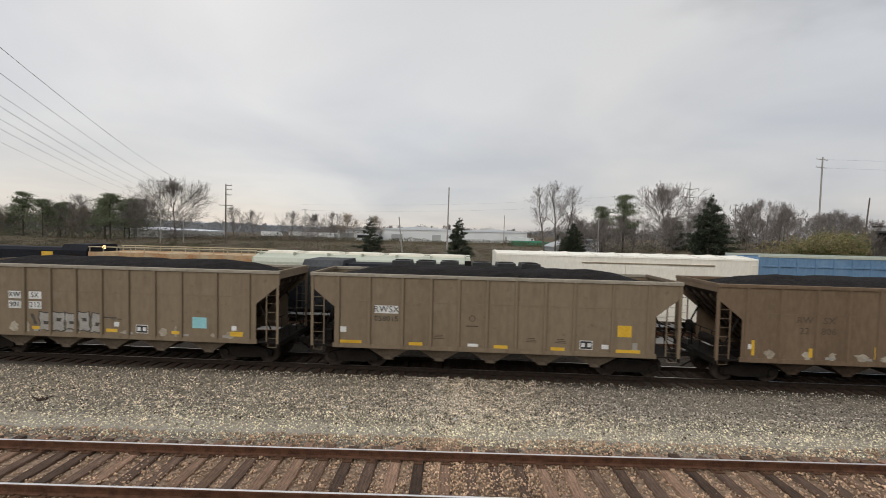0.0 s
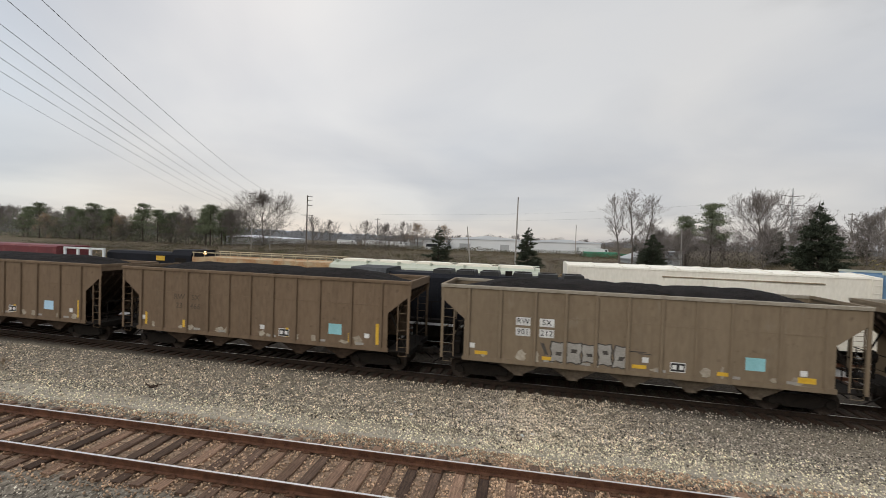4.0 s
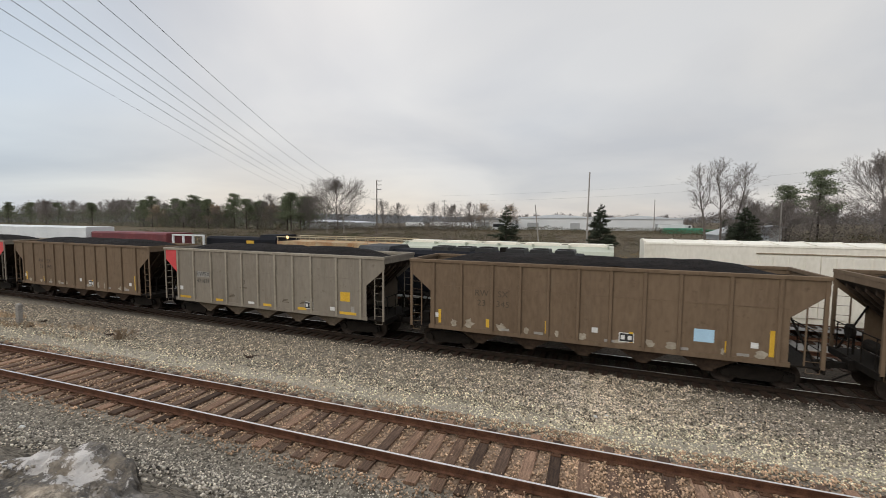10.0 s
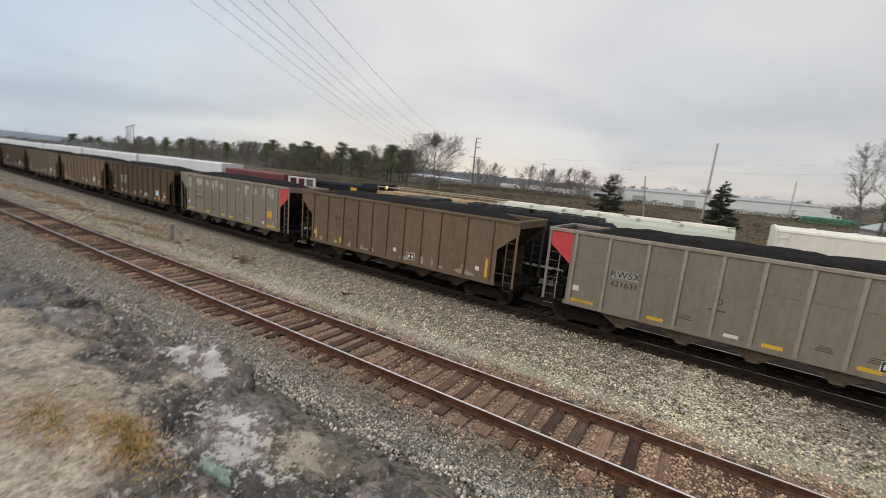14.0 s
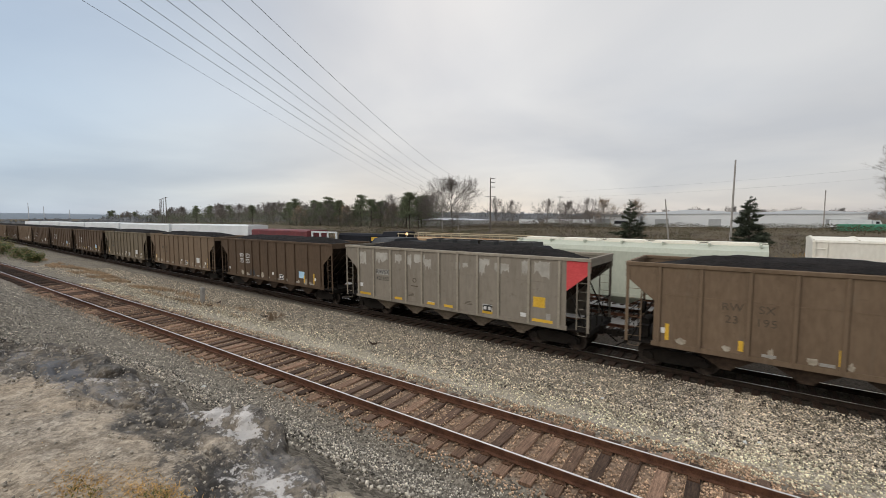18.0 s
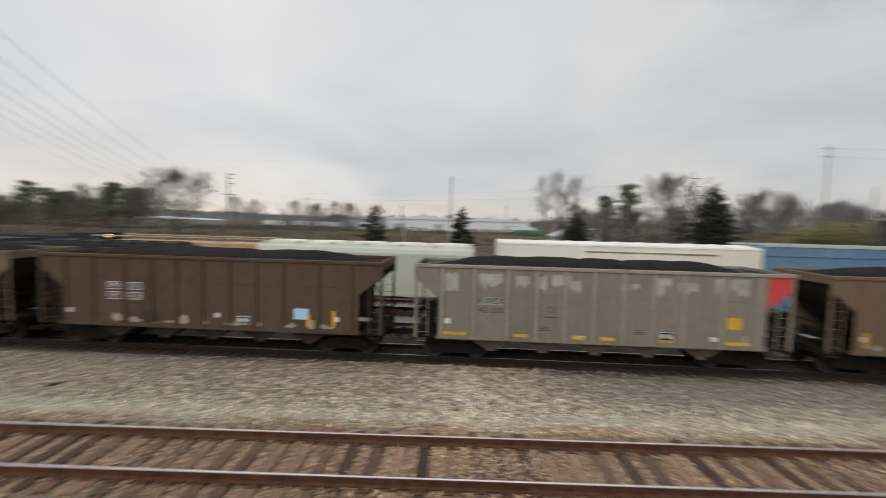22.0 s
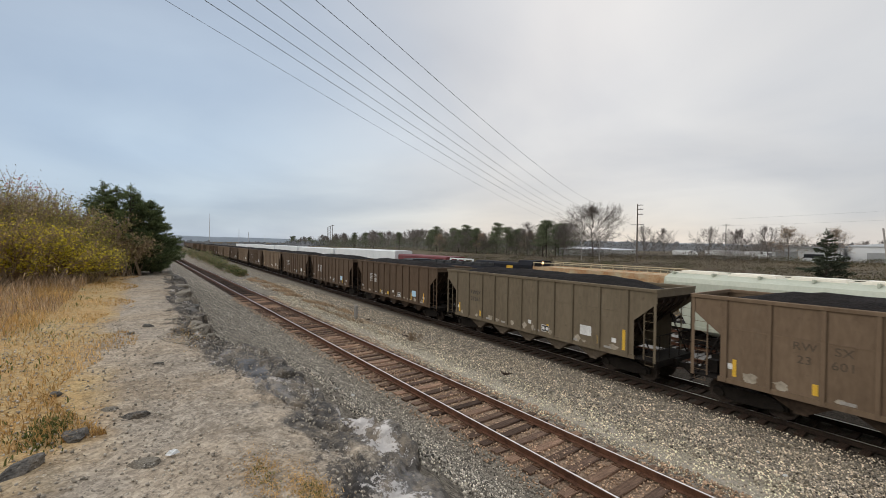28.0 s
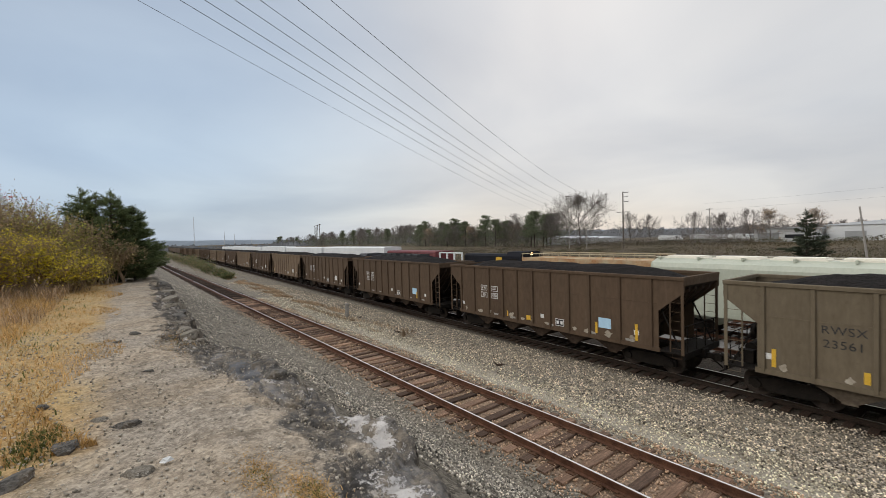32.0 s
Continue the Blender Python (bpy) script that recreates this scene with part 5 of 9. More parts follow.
def road_locomotive(s, v):
    """Long-hood diesel whose cab leads towards -x."""
    root = thing("road_locomotive", "black diesel locomotive with a white sill stripe rolling along the yard", "locomotive", tp(s, v, YZ))
    top, sill = 4.10, 1.72
    hood = part("long_hood", MB().prism([(-0.98, sill), (0.98, sill), (0.98, top - 0.22), (0.78, top), (-0.78, top), (-0.98, top - 0.22)], -4.55, 6.1), M["black_car"], root)
    part("hood_end", MB().prism([(6.1, sill), (6.1, top - 0.02), (6.32, top - 0.18), (6.42, top - 0.62), (6.42, sill)], -0.9, 0.9, "y"), M["black_car"], root)
    for k in range(8):   # engine room doors on both sides
        x = -4.1 + k * 1.25
        for sd in (-1, 1):
            d = part("hood_door", MB().span(x, x + 1.12, sd * 0.98 - 0.015, sd * 0.98 + 0.015, sill + 0.12, top - 0.55), M["black_car"], hood)
            part("door_handle", MB().box(x + 1.0, sd * 1.0, sill + 1.1, 0.03, 0.03, 0.22), M["black_steel"], d)
    for k in range(6):   # radiator and brake fans
        x = -2.1 + k * 1.28 + (0.45 if k > 2 else 0.0)
        fan = part("roof_fan_box", MB().prism([(x, top - 0.02), (x + 1.02, top - 0.02), (x + 0.98, top + 0.22), (x + 0.04, top + 0.22)], -0.72, 0.72, "y"), M["black"], root)
        part("fan_grille", MB().tube((x + 0.51, 0, top + 0.22), (x + 0.51, 0, top + 0.25), 0.42, n=16), M["black_steel"], fan)
    part("exhaust_stack", MB().box(1.95, 0, top + 0.12, 0.35, 0.5, 0.26), M["black_steel"], root)
    cab = part("cab", MB().prism([(-1.5, sill), (1.5, sill), (1.5, top - 0.15), (1.15, top + 0.18), (-1.15, top + 0.18), (-1.5, top - 0.15)], -6.65, -4.55), M["loco_grey"], root, "dusty grey roof and black cab sides")
    for sd in (-1, 1):
        part("cab_window", MB().box(-5.95, sd * 1.505, 3.30, 0.75, 0.03, 0.62), M["glass_dark"], cab)
        part("cab_window", MB().box(-5.05, sd * 1.505, 3.30, 0.55, 0.03, 0.62), M["glass_dark"], cab)
        part("number_bar", MB().box(-5.5, sd * 1.508, 2.85, 0.62, 0.02, 0.24), M["white"], cab, "white painted bar")
        part("number_bar", MB().box(3.9, sd * 1.002, 3.35, 0.20, 0.02, 0.14), M["white"], hood, "white painted bar")
        part("number_bar", MB().box(3.9, sd * 1.002, 3.08, 0.20, 0.02, 0.16), M["white"], hood, "white painted bar")
        part("stencil_bar", MB().box(4.75, sd * 1.002, 3.24, 0.40, 0.02, 0.06), M["white"], hood, "white painted bar")
        part("sill_stripe", MB().span(-8.9, 7.3, sd * 1.52 - 0.015, sd * 1.52 + 0.015, sill - 0.28, sill - 0.16), M["white_car"], root, "white stripe along the walkway edge")
        for k in range(11):
            x = -4.2 + k * 1.13
            part("handrail_post", MB().tube((x, sd * 1.46, sill - 0.05), (x, sd * 1.46, sill + 0.95), 0.022, n=6), M["black_steel"], root)
        part("handrail", MB().tube((-4.4, sd * 1.46, sill + 0.95), (7.1, sd * 1.46, sill + 0.95), 0.022, n=6), M["black_steel"], root)
    part("nose", MB().prism([(-8.3, sill), (-6.65, sill), (-6.65, 3.05), (-7.9, 2.95), (-8.3, 2.6)], -0.95, 0.95, "y"), M["black_car"], root)
    part("walkway", MB().span(-8.9, 7.3, -1.5, 1.5, sill - 0.34, sill - 0.0), M["black_steel"], root)
    part("fuel_tank", MB().prism([(-1.25, 0.55), (1.25, 0.55), (1.4, 0.8), (1.4, 1.5), (-1.4, 1.5), (-1.4, 0.8)], -2.9, 2.4), M["black_steel"], root)
    for k in range(3):
        part("air_tank", MB().tube((-2.8 + k * 1.8, -1.32, 1.30), (-1.3 + k * 1.8, -1.32, 1.30), 0.16, n=10), M["black_steel"], root)
    running_gear(root, 7.4)
    return root


rolling_loco = road_locomotive(-0.9, 4.27)


def rusty_gondola(s, half, v):
    root = yard_root("rusty_flat_car", "rusty orange and cream bulkhead car with a handrail", "flat car", s, v)
    w = 1.5
    part("deck", MB().span(-half, half, -w, w, 3.35, 3.80), M["rust_car"], root)
    part("side", MB().span(-half, half, -w - 0.04, -w + 0.02, 1.0, 3.85), M["rust_car"], root)
    part("side", MB().span(-half, half, w - 0.02, w + 0.04, 1.0, 3.85), M["rust_car"], root)
    for sd in (-1, 1):
        for k in range(13):
            x = -half + 0.1 + (2 * half - 0.2) * k / 12
            part("rail_post", MB().tube((x, sd * w, 3.80), (x, sd * w, 4.22), 0.03, n=6), M["tan_car"], root)
        part("handrail", MB().tube((-half, sd * w, 4.22), (half, sd * w, 4.22), 0.045, n=6), M["tan_car"], root)
    for k in range(8):
        x = -half + 0.8 + k * (2 * half - 1.6) / 7
        part("side_rib", MB().span(x - 0.06, x + 0.06, -w - 0.1, -w, 1.0, 3.5), M["rust_car"], root)
    running_gear(root, half)


FV = 12.6
rusty_gondola(-20.6, 6.4, FV)


def low_block(name, label, cat, s, half, top, mat, v=FV):
    root = yard_root(name, label, cat, s, v)
    part("body", MB().span(-half, half, -1.5, 1.5, 0.95, top - 0.15), M[mat], root)
    part("roof", MB().prism([(-1.53, top - 0.15), (1.53, top - 0.15), (1.35, top), (-1.35, top)], -half, half), M[mat], root)
    running_gear(root, half)
    return root


def locomotive(s, half, v):
    root = yard_root("locomotive", "dark diesel locomotive with a lit headlight", "locomotive", s, v)
    part("long_hood", MB().prism([(-0.95, 1.5), (0.95, 1.5), (0.95, 3.85), (0.7, 4.05), (-0.7, 4.05), (-0.95, 3.85)], -half + 1.0, half - 4.2), M["black_car"], root)
    part("walkway", MB().span(-half, half, -1.5, 1.5, 1.3, 1.52), M["black_car"], root)
    part("fuel_tank", MB().span(-3, 3, -1.3, 1.3, 0.5, 1.3), M["black_steel"], root)
    cab = part("cab", MB().prism([(-1.5, 1.5), (1.5, 1.5), (1.5, 3.9), (1.2, 4.35), (-1.2, 4.35), (-1.5, 3.9)], half - 4.2, half - 2.2), M["black_car"], root)
    for y in (-1.51, 1.51):
        part("cab_window", MB().box(half - 3.2, y, 3.35, 1.1, 0.03, 0.6), M["black_steel"], cab)
    part("nose", MB().prism([(-1.0, 1.5), (1.0, 1.5), (1.0, 2.9), (-1.0, 2.9)], half - 2.2, half - 0.9), M["black_car"], root)
    part("headlight", MB().tube((half - 2.25, 0, 4.12), (half - 2.12, 0, 4.12), 0.13, n=12), glow("headlight_glow", (1.0, 0.62, 0.28), 4.0), root, "glowing warm headlight")
    for k in range(9):
        x = -half + 0.3 + k * (2 * half - 0.6) / 8
        part("handrail_post", MB().tube((x, -1.48, 1.5), (x, -1.48, 2.5), 0.022, n=6), M["white_car"], root)
    part("handrail", MB().tube((-half, -1.48, 2.5), (half, -1.48, 2.5), 0.022, n=6), M["white_car"], root)
    part("number_board", MB().box(half - 5.8, -0.97, 3.55, 0.9, 0.02, 0.4), M["yellow"], root, "yellow panel on the hood")
    running_gear(root, half)


locomotive(-31.3, 6.3, FV)
# white ladder frame of an empty car between the locomotive and the maroon cars
fr = yard_root("white_end_frame", "white tubular end frame of an empty car", "flat car", -38.6, FV)
for x in (-2.2, -0.7, 0.7, 2.2):
    part("frame_post", MB().box(x, -1.4, 2.6, 0.22, 0.12, 3.1), M["white_car"], fr)
part("frame_rail", MB().span(-2.3, 2.3, -1.46, -1.34, 4.05, 4.2), M["white_car"], fr)
part("frame_rail", MB().span(-2.3, 2.3, -1.46, -1.34, 2.6, 2.75), M["white_car"], fr)
part("deck", MB().span(-2.6, 2.6, -1.5, 1.5, 1.0, 1.3), M["black_steel"], fr)
running_gear(fr, 2.6)
low_block("maroon_gondola", "low maroon covered gondola car", "gondola car", -48.0, 6.3, 4.25, "maroon")
for k in range(6):
    low_block("autorack_car", "long white enclosed rail car in the yard", "rail car", -68.5 - k * 27.6, 13.2, 4.75 - 0.1 * (k % 2), "white_car", FV)["group"] = "white cars in the yard"


# ---------------------------------------------------------------- plants
M["bark"] = material("grey_bark", (0.085, 0.072, 0.062), (0.19, 0.165, 0.145), 3, 0.95, fine=30, bump=0.5)
M["twig"] = material("grey_brown_twigs", (0.135, 0.117, 0.106), (0.25, 0.222, 0.205), 3, 0.95, fine=30, bump=0.0)
M["dark_bark"] = material("dark_bark", (0.035, 0.028, 0.024), (0.09, 0.075, 0.062), 3, 0.95, fine=30, bump=0.5)
M["dark_twig"] = material("dark_brown_twigs", (0.060, 0.050, 0.042), (0.13, 0.11, 0.095), 3, 0.95, fine=30, bump=0.0)
M["cedar"] = material("cedar_foliage", (0.062, 0.084, 0.038), (0.185, 0.220, 0.098), 1.2, 0.85, fine=20, bump=0.0, island=0.5)
M["cedar_dark"] = material("dark_cedar_foliage", (0.034, 0.043, 0.030), (0.105, 0.120, 0.080), 1.2, 0.85, fine=20, bump=0.0, island=0.5)
M["green_shrub"] = material("green_cedar_shrub", (0.075, 0.098, 0.042), (0.20, 0.245, 0.11), 1.2, 0.85, fine=20, bump=0.0, island=0.5)
# pine tone raised to put distance haze into the foliage colour
M["pine"] = material("pine_foliage", (0.085, 0.103, 0.066), (0.224, 0.250, 0.147), 1.2, 0.85, fine=20, bump=0.0, island=0.5)
M["olive"] = material("olive_shrub_foliage", (0.177, 0.154, 0.062), (0.415, 0.342, 0.140), 0.8, 0.9, fine=20, bump=0.0, island=0.5)
M["gold_leaf"] = material("golden_autumn_leaves", (0.47, 0.335, 0.040), (0.80, 0.59, 0.10), 0.8, 0.85, fine=20, bump=0.0, island=0.4)
M["yellow_leaf"] = material("yellow_autumn_leaves", (0.540, 0.445, 0.045), (0.900, 0.753, 0.100), 0.8, 0.85, fine=20, bump=0.0, island=0.4)
M["lime_leaf"] = material("yellow_green_leaves", (0.28, 0.29, 0.05), (0.55, 0.53, 0.12), 0.8, 0.85, fine=20, bump=0.0, island=0.4)
M["red_leaf"] = material("red_autumn_leaves", (0.32, 0.06, 0.05), (0.60, 0.16, 0.12), 0.8, 0.85, fine=20, bump=0.0, island=0.4)
M["rust_leaf"] = material("rust_brown_leaves", (0.252, 0.177, 0.101), (0.552, 0.401, 0.248), 0.8, 0.9, fine=20, bump=0.0, island=0.4)
M["brush"] = material("brown_brush", (0.060, 0.044, 0.027), (0.157, 0.115, 0.070), 0.25, 0.95, fine=9, bump=0.0, island=0.25, third=(0.051, 0.048, 0.024), third_scale=0.12, third_pos=(0.5, 0.62))
M["straw"] = material("dry_golden_grass", (0.335, 0.196, 0.065), (0.670, 0.444, 0.191), 0.5, 0.9, fine=9, bump=0.0, island=0.35)
M["green_grass"] = material("green_grass", (0.085, 0.100, 0.032), (0.21, 0.215, 0.075), 0.5, 0.9, fine=9, bump=0.0, island=0.35)


for _k in ("yellow_leaf", "gold_leaf", "lime_leaf", "red_leaf", "rust_leaf", "olive", "straw", "green_grass"):
    leafy(M[_k])
for _k in ("cedar", "cedar_dark", "pine", "green_shrub"):
    leafy(M[_k], 0.3)


def tri_cloud(centres, size, rng, flat=0.0, tall=1.0):
    """Small leaf triangles around the given centres."""
    n = len(centres)
    d = rng.normal(size=(n, 3, 3)) * np.array([1, 1, tall])
    d[:, :, 2] *= 1 - flat
    d /= np.linalg.norm(d, axis=2, keepdims=True) + 1e-9
    vs = centres[:, None, :] + d * (size * rng.uniform(0.5, 1.2, size=(n, 1, 1)))
    return vs.reshape(-1, 3), np.arange(n * 3).reshape(-1, 3)


def fast_mesh(name, vs, fs, mat):
    me = bpy.data.meshes.new(name)
    k = fs.shape[1]
    me.vertices.add(len(vs))
    me.vertices.foreach_set("co", np.asarray(vs, dtype=np.float32).ravel())
    me.loops.add(fs.size)
    me.loops.foreach_set("vertex_index", fs.astype(np.int32).ravel())
    me.polygons.add(len(fs))
    me.polygons.foreach_set("loop_start", np.arange(0, fs.size, k, dtype=np.int32))
    me.polygons.foreach_set("loop_total", np.full(len(fs), k, dtype=np.int32))
    me.update(calc_edges=True)
    me.validate()
    me.materials.append(mat)
    return me


def branches(mb, p, d, length, r, depth, rnd, spread, sides=(7, 5, 4, 3, 3, 3), tips=None, up=0.12, kids=(3, 5)):
    segs = 3 if depth > 2 else 2
    for k in range(segs):
        q = p + d * (length / segs)
        r2 = max(r * (0.84 if k < segs - 1 else 0.66), 0.011)
        mb.tube(p, q, r, r2, n=sides[min(len(sides) - 1, 5 - min(depth, 5))], caps=False)
        p, r = q, r2
        d = (d + Vector((rnd.gauss(0, 0.10), rnd.gauss(0, 0.10), rnd.gauss(0.02, 0.07)))).normalized()
    if depth == 0:
        if tips is not None:
            tips.append(p)
        return
    for _ in range(rnd.randint(*kids)):
        ax = d.orthogonal().normalized()
        ax.rotate(Matrix.Rotation(rnd.uniform(0, 2 * math.pi), 3, d))
        nd = (d + ax * rnd.uniform(spread * 0.5, spread) + Vector((0, 0, up))).normalized()
        branches(mb, p - d * rnd.uniform(0, length * 0.35), nd, length * rnd.uniform(0.60, 0.84), max(r * rnd.uniform(0.5, 0.8), 0.012), depth - 1, rnd, spread, sides, tips, up, kids)


def bough(mb, p, d, length, r0, r1, segs, rnd, bend=0.16, lift=0.05, n=4):
    """A crooked tapering branch; gives its points and directions."""
    out = [(p, d)]
    for k in range(segs):
        q = p + d * (length / segs)
        mb.tube(p, q, r0 + (r1 - r0) * k / segs, r0 + (r1 - r0) * (k + 1) / segs, n=n, caps=False)
        p = q
        d = (d + Vector((rnd.gauss(0, bend), rnd.gauss(0, bend), rnd.gauss(lift, bend * 0.7)))).normalized()
        out.append((p, d))
    return out


def fork(d, rnd, lo, hi, up=0.15):
    ax = d.orthogonal().normalized()
    ax.rotate(Matrix.Rotation(rnd.uniform(0, 2 * math.pi), 3, d))
    return (d + ax * rnd.uniform(lo, hi) + Vector((0, 0, up))).normalized()


def bare_tree_parts(seed, h, width, base, angle, limbs, subs, twigs, tr, stout):
    rnd = random.Random(seed)
    r = h * stout
    t, c, tips = MB(), MB(), []
    lead = bough(t, Vector((0, 0, -0.4)), Vector((0, 0, 1)), h * 0.80, r * 1.2, r * 0.30, 8, rnd, 0.05, 0.0, 8)
    cz, az = h * (1 + base) / 2, h * (1 - base) / 2
    for i in range(limbs):
        u = (i + rnd.random()) / limbs
        k = min(int((base * 0.75 + (0.80 - base * 0.75) * u) / 0.80 * 8), 7)
        p = lead[k][0].lerp(lead[k + 1][0], rnd.random())
        a = i * 2.4 + rnd.uniform(-0.5, 0.5)
        el = radians(angle + (84 - angle) * u ** 1.5 + rnd.uniform(-8, 8))
        d = Vector((math.cos(a) * math.cos(el), math.sin(a) * math.cos(el), math.sin(el)))
        # length to the rounded outline of the crown
        qa = (d.x ** 2 + d.y ** 2) / width ** 2 + d.z ** 2 / az ** 2
        qb = (p.x * d.x + p.y * d.y) / width ** 2 + (p.z - cz) * d.z / az ** 2
        qc = (p.x ** 2 + p.y ** 2) / width ** 2 + (p.z - cz) ** 2 / az ** 2 - 1
        disc = max(qb * qb - qa * qc, 0.0)
        length = max((-qb + math.sqrt(disc)) / qa, h * 0.10) * rnd.uniform(0.72, 1.0)
        limb = bough(c, p, d, length, r * (0.40 - 0.20 * u), tr * 1.3, 6, rnd, 0.10, 0.03, 5)
        for j in range(subs):
            f = 0.22 + 0.78 * (j + rnd.random()) / subs
            m = min(int(f * 6), 5)
            q, qd = limb[m][0].lerp(limb[m + 1][0], rnd.random()), limb[m][1]
            sl = length * (0.66 - 0.36 * f) * rnd.uniform(0.6, 1.2)
            sub = bough(c, q, fork(qd, rnd, 0.5, 1.25, 0.22), sl, r * 0.12 * (1.2 - f) + tr * 1.1, tr, 3, rnd, 0.16, 0.05, 3)
            for g in range(twigs):
                w = min(int((0.2 + 0.8 * rnd.random()) * 3), 2)
                s, sd = sub[w][0].lerp(sub[w + 1][0], rnd.random()), sub[w][1]
                tl = sl * rnd.uniform(0.3, 0.7)
                tw = bough(c, s, fork(sd, rnd, 0.4, 0.9), tl, tr, tr * 0.6, 2, rnd, 0.22, 0.05, 3)
                for _ in range(2):
                    bough(c, tw[1][0], fork(tw[1][1], rnd, 0.4, 0.9), tl * rnd.uniform(0.4, 0.7), tr * 0.7, tr * 0.4, 1, rnd, 0.2, 0.0, 3)
                tips.append(tw[2][0])
    return t, c, tips


TREES = {}


def bare_tree(key, seed, h, width, base=0.2, angle=35, limbs=16, subs=8, twigs=6, tr=0.02, leaf=None, label="bare winter tree with fine grey twigs", group="trees behind the yard", stout=0.012, twig="twig"):
    t, c, tips = bare_tree_parts(seed, h, width, base, angle, limbs, subs, twigs, tr, stout)
    root = thing("bare_tree", label, "tree", pose(0, 0, -60), group)
    part("trunk", t, M["bark"], root)
    part("crown", raw_mesh("crown", c.v, c.f, M[twig]), None, root)
    if leaf:
        rng = np.random.default_rng(seed)
        pts = np.array([tuple(p) for p in tips])
        pts = np.repeat(pts, 4, axis=0) + rng.normal(size=(len(pts) * 4, 3)) * 0.4
        v2, f2 = tri_cloud(pts, 0.13, rng)
        part("foliage", fast_mesh("foliage", v2, f2, M[leaf]), None, root, "thin rust brown leaves")
    TREES[key] = root
    return root


def sprays(p, d, length, width, rng):
    """Narrow leaf sprays at points p that point along d."""
    n = len(p)
    d = d / (np.linalg.norm(d, axis=1, keepdims=True) + 1e-9) + rng.normal(size=(n, 3)) * 0.35
    s = np.cross(d, rng.normal(size=(n, 3)))
    s /= np.linalg.norm(s, axis=1, keepdims=True) + 1e-9
    l = length * rng.uniform(0.5, 1.3, size=(n, 1))
    v = np.stack([p - s * width * 0.5, p + s * width * 0.5, p + d * l], 1)
    return v.reshape(-1, 3), np.arange(n * 3).reshape(-1, 3)


def conifer(key, seed, h, width, bare=0.08, layers=16, per=9, leaf=0.22, dens=26, mat="cedar", droop=0.15, power=0.9, ragged=0.25, name="cedar_tree", label="dark green ragged cedar tree", group="evergreens"):
    rnd, rng = random.Random(seed), np.random.default_rng(seed)
    root = thing(name, label, "tree", pose(0, 0, -60), group)
    tr = MB().tube((0, 0, -0.4), (0, 0, h * 0.55), h * 0.017 + 0.03, h * 0.010, n=8).tube((0, 0, h * 0.55), (0, 0, h * 0.98), h * 0.010, 0.015, n=6)
    part("trunk", tr, M["dark_bark"], root)
    limbs, pts, dirs = MB(), [], []
    for k in range(layers):
        u = k / (layers - 1)
        z = h * (bare + (0.97 - bare) * u)
        rad = width * (1 - u) ** power * (1 - 0.35 * max(0, 0.12 - u) / 0.12) + 0.06
        for j in range(max(3, int(per * (1 - 0.6 * u)))):
            a = rnd.uniform(0, 2 * math.pi)
            l = rad * rnd.uniform(1 - ragged * 2, 1 + ragged)
            tip = Vector((math.cos(a) * l, math.sin(a) * l, z - droop * l + rnd.uniform(-0.2, 0.35) * h / 12))
            base = Vector((0, 0, z))
            limbs.tube(base, tip, 0.012 * h / 4 + 0.01, 0.006, n=4, caps=False)
            m = max(4, int(dens * l / max(width, 0.1)))
            f = rng.uniform(0.12, 1.0, size=(m, 1)) ** 0.75
            ld = np.array(tip) - np.array(base)
            pd = np.array([-ld[1], ld[0], 0.0])
            side = np.sign(rng.uniform(-1, 1, size=(m, 1)))
            bd = ld[None] * 0.75 + pd[None] * side * rng.uniform(0.3, 0.8, size=(m, 1)) + np.array([0, 0, 0.30 * l])[None]
            g = rng.random(size=(m, 1)) * 0.30 * (1.15 - f)
            pts.append(np.array(base)[None] + f * ld[None] + bd * g + rng.normal(size=(m, 3)) * 0.012 * h)
            dirs.append(bd)
    part("branchwork", raw_mesh("branchwork", limbs.v, limbs.f, M["dark_bark"]), None, root)
    p = np.concatenate(pts)
    v, f = sprays(p, np.concatenate(dirs), leaf * 1.9, leaf * 1.1, rng)
    part("crown", fast_mesh("crown", v, f, M[mat]), None, root)
    TREES[key] = root
    return root


def pine(key, seed, h, name="pine_tree", label="pine tree with a bare trunk and clumped crown"):
    rnd, rng = random.Random(seed), np.random.default_rng(seed)
    root = thing(name, label, "tree", pose(0, 0, -60), "evergreens")
    part("trunk", MB().tube((0, 0, -0.4), (0.1, 0.05, h * 0.6), h * 0.017, h * 0.011, n=8).tube((0.1, 0.05, h * 0.6), (0, 0, h * 0.96), h * 0.011, 0.03, n=6), M["dark_bark"], root)
    limbs, pts = MB(), []
    for k in range(44):
        u = rnd.random() ** 0.85
        z = h * (0.32 + 0.65 * u)
        a = rnd.uniform(0, 2 * math.pi)
        l = h * 0.30 * (1 - 0.66 * u) * rnd.uniform(0.4, 1.25)
        tip = Vector((math.cos(a) * l, math.sin(a) * l, z + 0.10 * l))
        limbs.tube((0, 0, z - 0.04 * h), tip, h * 0.005, 0.015, n=4, caps=False)
        f = rng.uniform(0.5, 1.1, size=(170, 1))
        c = np.array([0, 0, z])[None] + f * (np.array(tip) - np.array([0, 0, z]))[None] + rng.normal(size=(170, 3)) * np.array([0.050, 0.050, 0.022]) * h
        pts.append(c)
    part("branchwork", raw_mesh("branchwork", limbs.v, limbs.f, M["dark_bark"]), None, root)
    v, f = tri_cloud(np.concatenate(pts), 0.016 * h, rng)
    part("crown", fast_mesh("crown", v, f, M["pine"]), None, root)
    TREES[key] = root
    return root


USED = set()


